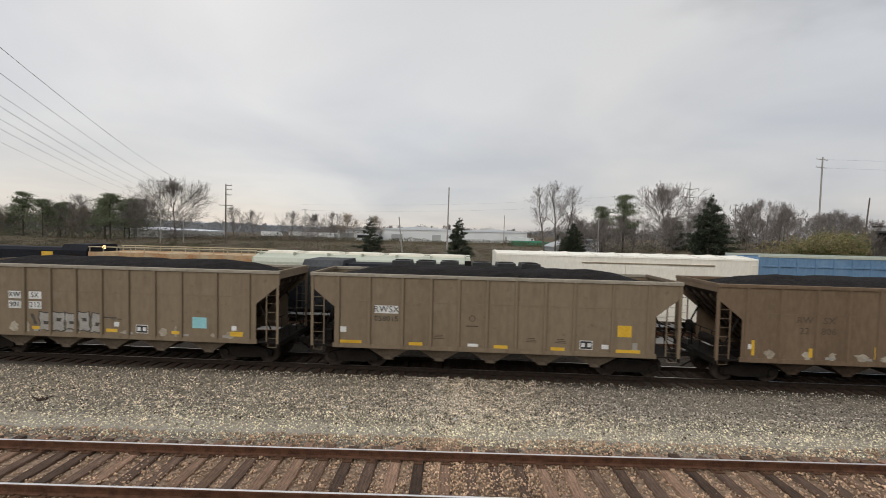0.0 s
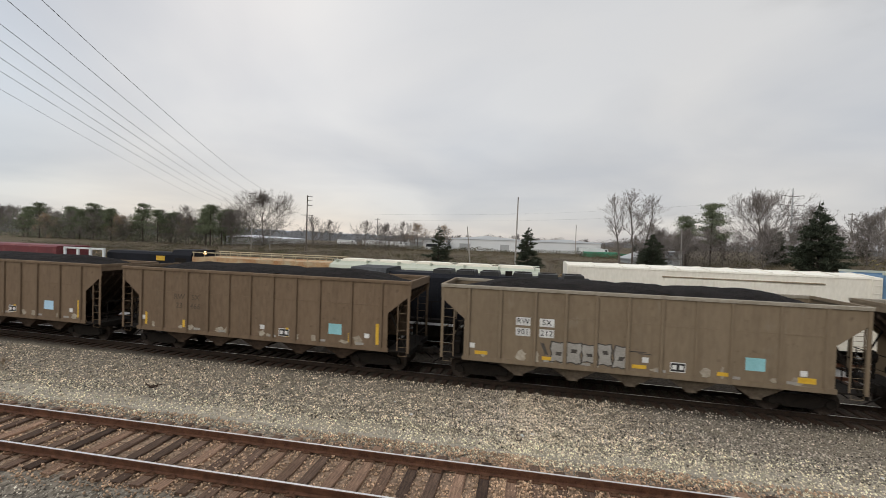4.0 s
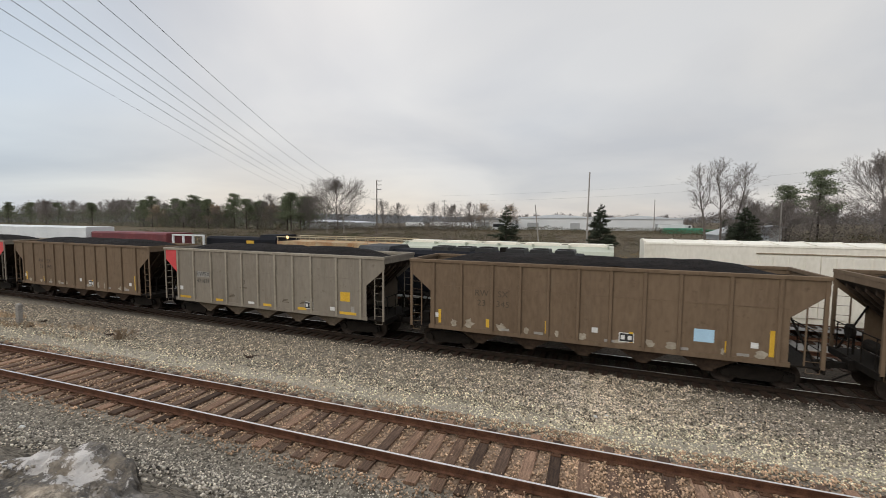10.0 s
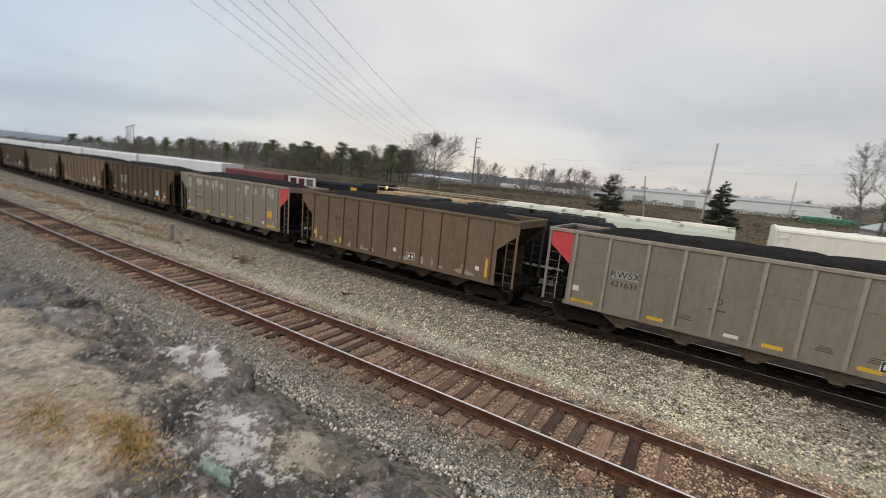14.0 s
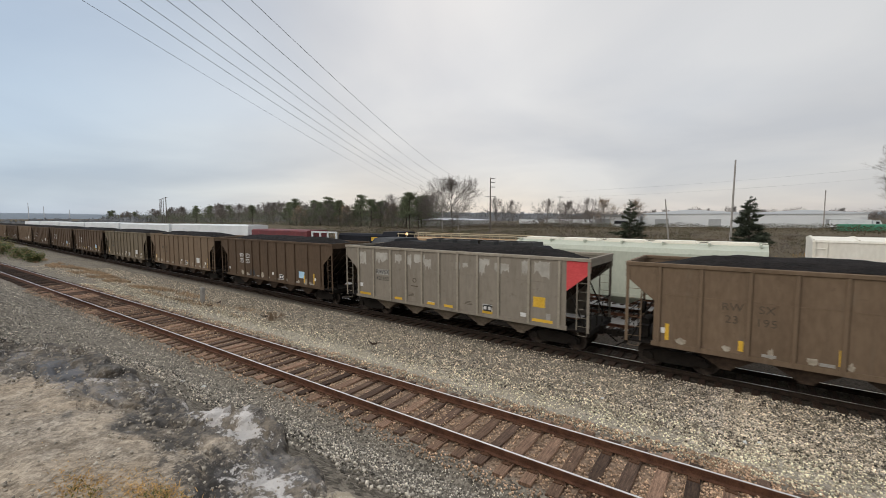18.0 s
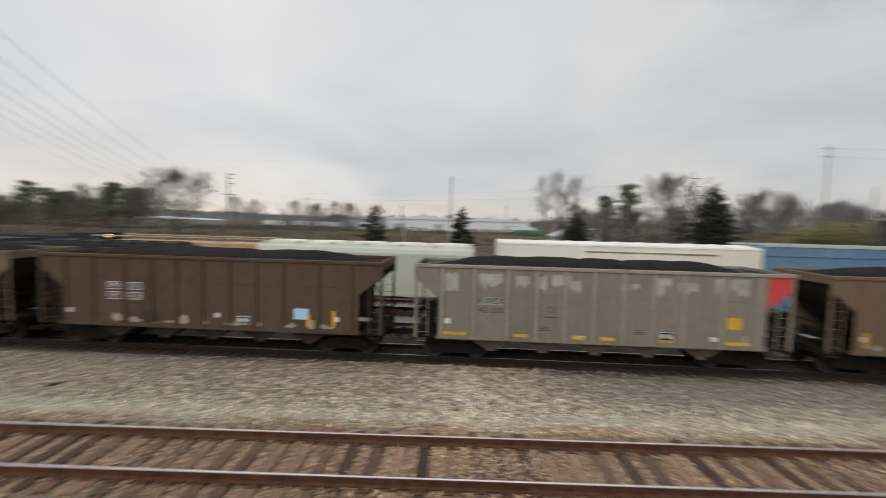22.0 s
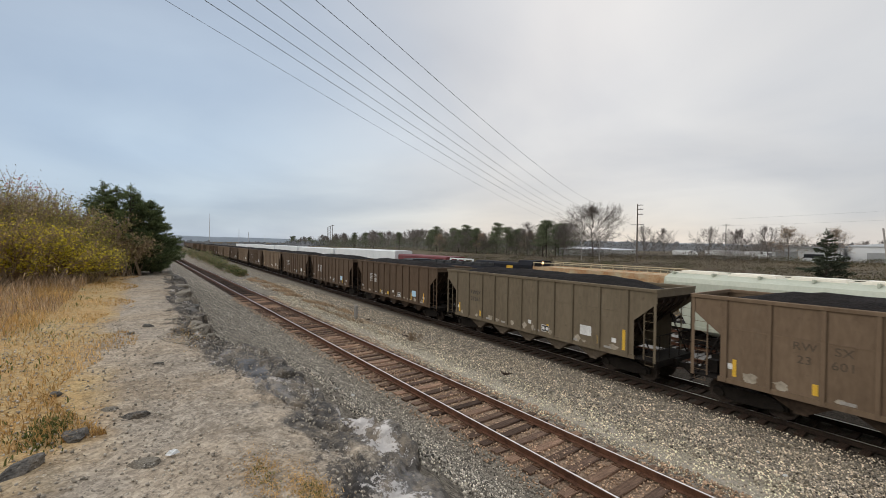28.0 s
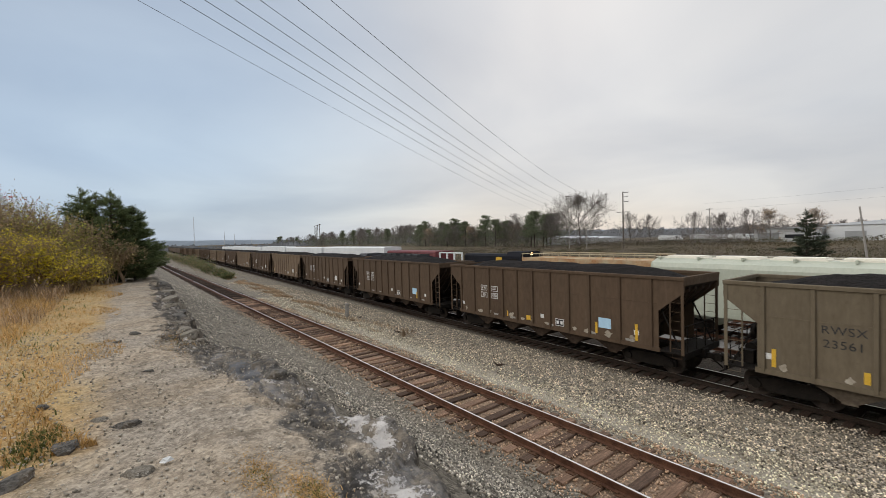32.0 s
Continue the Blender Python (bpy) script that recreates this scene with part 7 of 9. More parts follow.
def signal_mast(x, y, z0):
    root = thing("railway_signal", "three-headed railway signal mast showing red lights", "signal", pose(x, y, z0, 0, 0, 8))
    red = glow("red_signal_light", (1.0, 0.05, 0.06), 6.0)
    dim = M["glass_dark"]
    part("mast", MB().tube((0, 0, 0), (0, 0, 8.0), 0.085, n=10), M["galv"], root)
    part("mast", MB().tube((0.1, 0.42, 0), (0.1, 0.42, 7.3), 0.06, n=8), M["galv"], root)
    for k in range(12):
        part("mast_brace", MB().tube((0, 0, 0.4 + k * 0.58), (0.1, 0.42, 0.7 + k * 0.58), 0.025, n=5), M["galv"], root)
    part("base", MB().box(0, 0, 0.12, 0.7, 0.7, 0.5), M["concrete"], root)
    lad = MB()
    for yy in (-0.2, 0.2):
        lad.tube((0.75, yy, 0.0), (0.35, yy, 7.6), 0.022, n=6)
    for k in range(20):
        t = k / 20
        lad.tube((0.75 - 0.4 * t, -0.2, 0.3 + 7.2 * t), (0.75 - 0.4 * t, 0.2, 0.3 + 7.2 * t), 0.014, n=5)
    part("ladder", lad, M["galv"], root)
    for k, z in enumerate((8.0, 5.75, 3.5)):
        hd = part("signal_head", MB().prism([(0.36 * math.cos(i * math.pi / 8), z + (0.30 if math.sin(i * math.pi / 8) > 0 else -0.30) + 0.36 * math.sin(i * math.pi / 8)) for i in range(16)], -0.36, -0.30), M["black"], root, "black oval signal head", at=pose(0, 0, 0))
        part("head_box", MB().box(-0.14, 0, z, 0.34, 0.42, 1.05), M["black"], hd)
        for j, dz in enumerate((0.34, 0.0, -0.34)):
            lit = j == 2
            part("lens", MB().tube((-0.37, 0, z + dz), (-0.385, 0, z + dz), 0.11, n=14), red if lit else dim, hd, "glowing red lens" if lit else "")
            part("hood", MB().tube((-0.36, 0, z + dz + 0.02), (-0.62, 0, z + dz + 0.02), 0.135, n=12, caps=False), M["black"], hd)
        part("bracket", MB().box(0.16, 0, z - 0.7, 0.7, 0.6, 0.05), M["galv"], root)


signal_mast(41.3, 12.6, ground_z(41.3, 12.6))


def bridge():
    X = 67.0
    root = thing("road_bridge", "dark steel girder road bridge on concrete piers over the tracks", "bridge", pose(X, 0, -0.35))
    y0, y1 = -26, 61
    for e in (-1, 1):
        part("girder", MB().prism([(e * 4.6 - 0.2, 5.75), (e * 4.6 + 0.2, 5.75), (e * 4.6 + 0.2, 5.82), (e * 4.6 + 0.03, 5.85), (e * 4.6 + 0.03, 6.5), (e * 4.6 + 0.2, 6.53), (e * 4.6 + 0.2, 6.6), (e * 4.6 - 0.2, 6.6), (e * 4.6 - 0.2, 6.53), (e * 4.6 - 0.03, 6.5), (e * 4.6 - 0.03, 5.85), (e * 4.6 - 0.2, 5.82)], y0, y1, "y"), M["girder"], root)
        for k in range(23):
            part("stiffener", MB().box(e * 4.6 - 0.1 * 1, y0 + 2 + k * 3.8, 6.17, 0.16, 0.05, 0.66), M["girder"], root)
        part("parapet", MB().span(e * 4.9 - 0.12, e * 4.9 + 0.12, y0, y1, 6.86, 7.32), M["parapet"], root, "pale concrete parapet")
        part("rail", MB().span(e * 4.9 - 0.05, e * 4.9 + 0.05, y0, y1, 7.48, 7.58), M["girder"], root)
        part("rail", MB().span(e * 4.9 - 0.04, e * 4.9 + 0.04, y0, y1, 7.36, 7.41), M["girder"], root)
        for k in range(36):
            part("rail_post", MB().box(e * 4.9, y0 + 1 + k * 2.4, 7.26, 0.09, 0.09, 0.6), M["girder"], root)
    part("deck", MB().span(-5.1, 5.1, y0, y1, 6.6, 6.86), M["bridge_concrete"], root)
    for y, zb in ((4.6, -0.2), (24.0, -1.4), (34.0, -1.4), (50.0, 1.0)):
        p = part("pier_cap", MB().box(0, y, 5.45, 10.0, 1.1, 0.6), M["bridge_concrete"], root)
        for e in (-3.6, 0, 3.6):
            part("column", MB().tube((e, y, zb - 1.0), (e, y, 5.2), 0.48, n=14), M["bridge_concrete"], p)
    part("abutment", MB().span(-5.0, 5.0, y0 - 2, y0 + 0.5, 0.0, 6.5), M["bridge_concrete"], root)
    part("abutment", MB().span(-5.0, 5.0, y1 - 0.5, y1 + 2, 0.5, 6.5), M["bridge_concrete"], root)


bridge()


def building(name, label, x0, x1, y, depth, top, ridge, wall, roof, doors=(), windows=(), base=None):
    z0 = ground_z((x0 + x1) / 2, y) - 0.6 if base is None else base
    root = thing(name, label, "building", pose((x0 + x1) / 2, y, 0), "buildings behind the field")
    w = (x1 - x0) / 2
    part("wall", MB().span(-w, w, 0, depth, z0, top), M[wall], root)
    part("roof", MB().prism([(-w - 0.4, top), (w + 0.4, top), (w + 0.4, top + 0.25), (0, ridge + 0.25), (-w - 0.4, top + 0.25)], -0.4, depth + 0.4, "y"), M[roof], root)
    for dx, dw, dh in doors:
        d = part("loading_door", MB().span(dx - dw / 2, dx + dw / 2, -0.12, 0.0, z0, z0 + 0.6 + dh), M["sheet_grey"], root)
        part("door_frame", MB().span(dx - dw / 2 - 0.2, dx + dw / 2 + 0.2, -0.18, -0.02, z0 + 0.6 + dh, z0 + 0.85 + dh), M["sheet_white"], d)
    for dx, dz, dw, dh in windows:
        part("window", MB().span(dx - dw / 2, dx + dw / 2, -0.06, 0.0, dz - dh / 2, dz + dh / 2), M["glass_dark"], root)
    k = int(2 * w / 6)
    for i in range(1, k):
        part("wall_seam", MB().span(-w + i * 6 - 0.08, -w + i * 6 + 0.08, -0.05, 0.0, z0, top), M[wall], root)


building("warehouse", "long white metal warehouse with a low pitched roof", -30, 4, 188, 60, 5.8, 7.2, "sheet_white", "roof_pale", ((-10, 5, 3), (8, 4, 3)))
building("warehouse", "long white metal warehouse beside a fence", 4.6, 37, 192, 60, 5.6, 6.8, "sheet_white", "roof_pale", ((9, 6, 3),))
building("warehouse", "white metal warehouse with a dark opening", -47, -31, 176, 30, 4.9, 5.3, "sheet_white", "sheet_grey", ((-4, 6, 3.2),), ((3, 2.5, 5, 1.2),))
building("shed", "low grey industrial metal shed", -66, -48, 180, 30, 2.9, 3.2, "sheet_grey", "sheet_grey", ((2, 4, 2),))
building("shed", "low white shed between bare trees", -136, -105, 172, 22, 3.0, 3.7, "sheet_white", "roof_pale", (), ((4, 1.6, 8, 1.0),))
building("shed", "white shed behind pine trunks", -118, -104, 150, 14, 3.4, 4.2, "sheet_grey", "roof_pale")
building("house", "grey house roof between the trees", 27, 35, 104, 10, 1.7, 3.4, "sheet_grey", "sheet_grey")
building("shed", "small pale shed among the trees", 33.2, 35.4, 96, 4, 3.6, 3.9, "sheet_white", "sheet_grey")


def container(x, y, l, top, mat, label):
    root = thing("freight_container", label, "container", pose(x, y, ground_z(x, y)), "green containers")
    h = top - ground_z(x, y)
    part("box", MB().span(-l / 2, l / 2, 0, 2.4, 0.05, h), M[mat], root)
    for k in range(int(l / 0.8)):
        part("corrugation", MB().span(-l / 2 + 0.2 + k * 0.8, -l / 2 + 0.5 + k * 0.8, -0.06, 0.0, 0.2, h - 0.15), M[mat], root)


container(29, 150, 11, 2.6, "green_sheet", "long green steel container behind the field")
container(37, 146, 6, 2.3, "green_sheet", "green steel container behind the field")


def truck(x, y, l, label, cab=True):
    root = thing("truck", label, "truck", pose(x, y, ground_z(x, y), 0, 0, random.Random(int(x)).uniform(-4, 4)), "trucks behind the field")
    part("trailer", MB().span(-l / 2, l / 2, -1.2, 1.2, 1.1, 3.1), M["white_car"], root)
    part("chassis", MB().span(-l / 2, l / 2 + 2.4, -0.5, 0.5, 0.8, 1.1), M["black_steel"], root)
    if cab:
        c = part("cab", MB().prism([(l / 2 + 0.3, 0.8), (l / 2 + 2.6, 0.8), (l / 2 + 2.6, 1.7), (l / 2 + 2.1, 1.9), (l / 2 + 1.7, 2.9), (l / 2 + 0.3, 2.9)], -1.15, 1.15, "y"), M["white_car"], root)
        part("side_window", MB().box(l / 2 + 1.2, -1.16, 2.35, 0.7, 0.03, 0.6), M["glass_dark"], c)
    for xx in (-l / 2 + 0.9, -l / 2 + 2.1, l / 2 + 1.8):
        for yy in (-1.1, 1.1):
            w = part("wheel", MB().tube((xx, yy - 0.14, 0.5), (xx, yy + 0.14, 0.5), 0.5, n=14), M["black"], root)
            part("rim", MB().tube((xx, yy - 0.16, 0.5), (xx, yy + 0.16, 0.5), 0.24, n=10), M["galv"], w)


truck(-64, 176, 7, "white truck with a box trailer parked behind the field")
truck(-79, 182, 6.5, "white box truck parked behind the field")
truck(-55, 178, 7.5, "white tanker truck parked behind the field")
truck(27, 158, 8, "white truck parked near green containers", True)
truck(-35, 182, 5.5, "white delivery truck by the warehouse")


# ---------------------------------------------------------------- rocks on the edge of the terrace
M["limestone"] = material("weathered_limestone", (0.060, 0.056, 0.051), (0.230, 0.210, 0.186), 2.4, 0.9, fine=17, bump=1.0, dist=0.06, contrast=(0.36, 0.66))
overlay(M["limestone"], (0.175, 0.140, 0.100), 1.5, 0.53, 0.62, amount=0.65)
overlay(M["limestone"], (0.33, 0.295, 0.245), 6.0, 0.56, 0.64, amount=0.7, rough=0.78)
overlay(M["limestone"], (0.045, 0.042, 0.039), 3.2, 0.56, 0.66, amount=0.7, rough=0.75)
overlay(M["limestone"], (0.52, 0.485, 0.45), 2.1, 0.61, 0.66, amount=0.7, rough=0.72)


def ledge_material():
    """Flat bedrock: grey slabs, dark algae, white lichen and blown dust, with the far cliff's shade in its colour. The
    UV map holds metres along and back from the edge.
    """
    m = material("bedrock_ledge", (0.10, 0.095, 0.088), (0.20, 0.19, 0.175), 2.0, 0.92, fine=19, bump=0.9, dist=0.035)
    k = NodeKit(m)
    bsdf = m.node_tree.nodes["Principled BSDF"]
    uv = k.n("SeparateXYZ")
    k.L(k.tc.outputs["UV"], uv.inputs[0])
    X, back = k.sep.outputs[0], uv.outputs[1]
    grit = k.math("ADD", k.math("MULTIPLY", k.cells(38), 0.5), k.math("MULTIPLY", k.cells(15), 0.5))
    fine = k.math("ADD", k.math("MULTIPLY", k.noise(14, 8, 0.7), 0.35), k.math("MULTIPLY", k.cells(19), 0.7))
    layer = k.noise(2.6, 9, 0.72, (0.55, 1.5, 1.0))
    rock = k.mix(k.ramp(layer, 0.38, 0.62), (0.072, 0.064, 0.056), (0.240, 0.217, 0.190))
    rock = k.mix(k.math("MULTIPLY", k.ramp(k.noise(0.9, 6, 0.6), 0.46, 0.60), 0.55), rock, (0.150, 0.156, 0.170))
    dark = k.ramp(k.noise(1.25, 10, 0.70, (0.6, 1.5, 1.0)), 0.42, 0.49)
    rock = k.mix(k.math("MULTIPLY", dark, 0.85), rock, k.mix(k.noise(9, 7, 0.7), (0.026, 0.024, 0.022), (0.105, 0.096, 0.086)))
    brown = k.ramp(k.noise(2.3, 9, 0.75), 0.54, 0.64)
    rock = k.mix(k.math("MULTIPLY", brown, 0.5), rock, (0.170, 0.132, 0.090))
    tan = k.math("MULTIPLY", k.ramp(X, 2.0, 4.0), 0.85)
    rock = k.mix(tan, rock, k.mix(layer, (0.105, 0.088, 0.068), (0.335, 0.290, 0.232)))
    # darker tone towards -x imitates the shaded cliff face
    grime_shade = k.math("MULTIPLY", k.ramp(X, -9.8, -11.2), k.math("MULTIPLY_ADD", k.ramp(k.noise(1.6, 9, 0.7), 0.35, 0.55), 0.6, 0.32))
    rock = k.mix(grime_shade, rock, (0.036, 0.031, 0.026))
    lichen = k.math("MULTIPLY", k.ramp(k.noise(3.1, 10, 0.78, (0.7, 1.4, 1.0)), 0.56, 0.58), k.ramp(k.noise(0.7, 3), 0.40, 0.52))
    rock = k.mix(k.math("MULTIPLY", lichen, 0.85), rock, (0.52, 0.49, 0.46))
    speck = k.ramp(k.noise(26, 6, 0.8), 0.62, 0.70)
    rock = k.mix(k.math("MULTIPLY", speck, 0.5), rock, (0.42, 0.39, 0.35))
    # bare rock along the edge, dust drifting over it further back
    d = k.math("ADD", back, k.math("MULTIPLY_ADD", k.noise(1.1, 10, 0.66, (0.7, 1.2, 1.0)), 1.9, -0.95))
    bare = k.ramp(d, 0.13, -0.08)
    crumbs = k.ramp(k.math("MULTIPLY_ADD", k.noise(4.5, 10, 0.8), 1.0, k.math("MULTIPLY", bare, -0.10)), 0.47, 0.36)
    bare = k.math("MULTIPLY", bare, k.math("MULTIPLY_ADD", crumbs, 0.36, 0.62))
    k.L(k.mix(bare, terrace_colour(k, grit, fine), rock), bsdf.inputs["Base Color"])
    return m


M["ledge"] = ledge_material()


def blotch(m, colour, cx, cy, rx, ry, amount):
    """One ragged stain of a colour around a spot of the rock."""
    k = NodeKit(m)
    sock = m.node_tree.nodes["Principled BSDF"].inputs["Base Color"]
    old = sock.links[0].from_socket
    mp, ln = k.n("Mapping"), k.n("VectorMath")
    mp.inputs["Location"].default_value = (-cx / rx, -cy / ry, 0)
    mp.inputs["Scale"].default_value = (1 / rx, 1 / ry, 0)
    ln.operation = "LENGTH"
    k.L(k.tc.outputs["Object"], mp.inputs[0])
    k.L(mp.outputs[0], ln.inputs[0])
    d = k.math("MULTIPLY_ADD", k.noise(4.5, 10, 0.82), 5.6, ln.outputs["Value"])
    k.L(k.mix(k.math("MULTIPLY", k.ramp(d, 3.42, 3.20), amount), old, colour), sock)


blotch(M["ledge"], (0.052, 0.048, 0.044), -2.5, 1.75, 1.5, 0.65, 0.8)
blotch(M["ledge"], (0.062, 0.058, 0.055), -5.8, 2.15, 0.8, 0.30, 0.75)
blotch(M["ledge"], (0.058, 0.053, 0.049), -1.2, 1.6, 1.2, 0.60, 0.8)
blotch(M["ledge"], (0.050, 0.046, 0.043), -3.9, 1.75, 0.8, 0.45, 0.8)
blotch(M["ledge"], (0.044, 0.041, 0.038), -8.0, 2.15, 0.6, 0.16, 0.85)
blotch(M["ledge"], (0.135, 0.138, 0.148), -8.2, 1.75, 1.4, 0.40, 0.7)
blotch(M["ledge"], (0.070, 0.066, 0.064), 12.2, 2.6, 2.2, 0.8, 0.85)
blotch(M["ledge"], (0.078, 0.074, 0.072), 15.4, 2.4, 1.8, 0.9, 0.85)
blotch(M["ledge"], (0.60, 0.565, 0.535), -5.15, 2.42, 0.62, 0.27, 0.75)
blotch(M["ledge"], (0.58, 0.545, 0.51), -4.45, 2.40, 0.50, 0.26, 0.75)
blotch(M["ledge"], (0.58, 0.55, 0.52), -3.35, 2.05, 0.65, 0.25, 0.8)
blotch(M["ledge"], (0.52, 0.49, 0.46), -3.0, 1.85, 0.8, 0.34, 0.8)
blotch(M["ledge"], (0.46, 0.40, 0.30), -2.55, 2.1, 0.5, 0.4, 0.7)
blotch(M["ledge"], (0.30, 0.40, 0.35), -2.85, 1.55, 0.26, 0.10, 0.65)
M["pale_stone"] = material("pale_limestone", (0.19, 0.18, 0.165), (0.48, 0.45, 0.41), 2.0, 0.9, fine=24, bump=0.8, dist=0.03, third=(0.09, 0.088, 0.08), third_scale=1.8, third_pos=(0.52, 0.66))


M["edge_stone"] = material("tan_grey_limestone", (0.115, 0.098, 0.076), (0.33, 0.295, 0.240), 2.0, 0.9, fine=20, bump=1.0, dist=0.03, contrast=(0.36, 0.64))
overlay(M["edge_stone"], (0.040, 0.036, 0.032), 2.4, 0.54, 0.62, amount=0.8, rough=0.75)
overlay(M["edge_stone"], (0.50, 0.465, 0.41), 3.0, 0.60, 0.64, amount=0.8, rough=0.75)


def rock_mesh(name, seed, sx, sy, sz, mat):
    bm = bmesh.new()
    bmesh.ops.create_icosphere(bm, subdivisions=4, radius=1.0)
    off = Vector((seed * 3.1, seed * 1.7, seed * 0.9))
    rnd = random.Random(seed * 7 + 1)
    # broken stone: a body cut by flat fracture planes, with a level bed on top
    cuts = [(Vector((rnd.gauss(0, 0.12), rnd.gauss(0, 0.12), 1)).normalized(), rnd.uniform(0.62, 0.8))]
    for k in range(13):
        a = k * 2.4 + rnd.uniform(-0.5, 0.5)
        cuts.append((Vector((math.cos(a), math.sin(a), rnd.uniform(-0.6, 0.7))).normalized(), rnd.uniform(0.66, 0.98)))
    for v in bm.verts:
        p = v.co.normalized()
        d = min(min(h / max(p.dot(c), 0.01) for c, h in cuts), 1.15)
        d += 0.035 * noise.noise(p * 3.1 + off) + 0.03 * noise.noise(p * 8.0 + off) + 0.02 * noise.noise(p * 19.0 + off)
        v.co = Vector((p.x * d * sx, p.y * d * sy, p.z * d * sz))
    me = bpy.data.meshes.new(name)
    bm.to_mesh(me)
    bm.free()
    me.materials.append(mat)
    return me


def ledge_height(x, w):
    """Relief of the cracked bedrock over the terrace; w is metres towards the track from the edge line."""
    p = Vector((x * 0.55 + 0.5 * noise.noise((x, w, 2.0)), w * 1.35 + 0.35 * noise.noise((x, w, 8.0)), 0.0))
    d, c = noise.voronoi(p)
    rnd = noise.noise(c[0] * 3.7 + Vector((0.5, 0.5, 0.5)))
    crack = smooth(0.0, 0.09, d[1] - d[0])
    d2, c2 = noise.voronoi(Vector((x * 2.6, w * 3.9, 4.0)))
    rnd2 = noise.noise(c2[0] * 5.1 + Vector((0.5, 0.5, 0.5)))
    crack2 = smooth(0.0, 0.10, d2[1] - d2[0])
    bare = smooth(-0.35, 0.15, w + rock_width(x) + 0.3 * noise.noise((x * 1.3, w * 1.3, 6.0)))
    rock = 0.008 + 0.060 * rnd + 0.018 * rnd2 + 0.035 * noise.noise((x * 1.1, w * 1.3, 22.0)) - 0.07 * (1 - crack) - 0.016 * (1 - crack2)
    bed = 3.2 * noise.noise((x * 0.75 + 9.0, w * 1.5, 11.0)) + 0.5 * noise.noise((x * 3.1, w * 4.3, 12.0))
    rock += 0.055 * (math.floor(bed) + smooth(0.80, 1.0, bed - math.floor(bed)))
    rock += 0.014 * noise.noise((x * 2.9, w * 2.9, 1.0)) + 0.009 * noise.noise((x * 9, w * 9, 1.0)) + 0.004 * noise.noise((x * 23, w * 23, 1.0))
    dust = 0.012 + 0.006 * noise.noise((x * 6, w * 6, 3.0))
    drop = smooth(0.02, 0.26, w + 0.30 * rnd + 0.10 * rnd2 + 0.14 * noise.noise((x * 1.9, 4.0, 6.0)))
    return dust + (rock - dust) * bare - 0.95 * drop - 0.04 * smooth(-1.75, -2.1, w)


def rock_ledge():
    xs = axis([(-34, -14, 0.2), (-14, -10, 0.06), (-10, 0.5, 0.042), (0.5, 10, 0.06), (10, 34, 0.16)])
    ws = axis([(-2.1, 0.75, 0.044)])
    vs, uvs = [], []
    for w in ws:
        for x in xs:
            y = edge_y(x) + w
            vs.append((x, y, terrace_z(x, y) + ledge_height(x, w)))
            uvs.append((x, -w - rock_width(x)))
    nx = len(xs)
    fs = [(j * nx + i, j * nx + i + 1, (j + 1) * nx + i + 1, (j + 1) * nx + i) for j in range(len(ws) - 1) for i in range(nx - 1)]
    me = raw_mesh("rock_ledge", vs, fs, M["ledge"])
    layer = me.uv_layers.new(name="along_and_back")
    ids = np.empty(len(me.loops), dtype=np.int32)
    me.loops.foreach_get("vertex_index", ids)
    layer.data.foreach_set("uv", np.array(uvs, dtype=np.float32)[ids].ravel())
    ob = new("rock_ledge", me)
    tagged(ob, "cracked grey limestone ledge with white lichen along the gravel terrace", "rock", kind="structure")


rock_ledge()


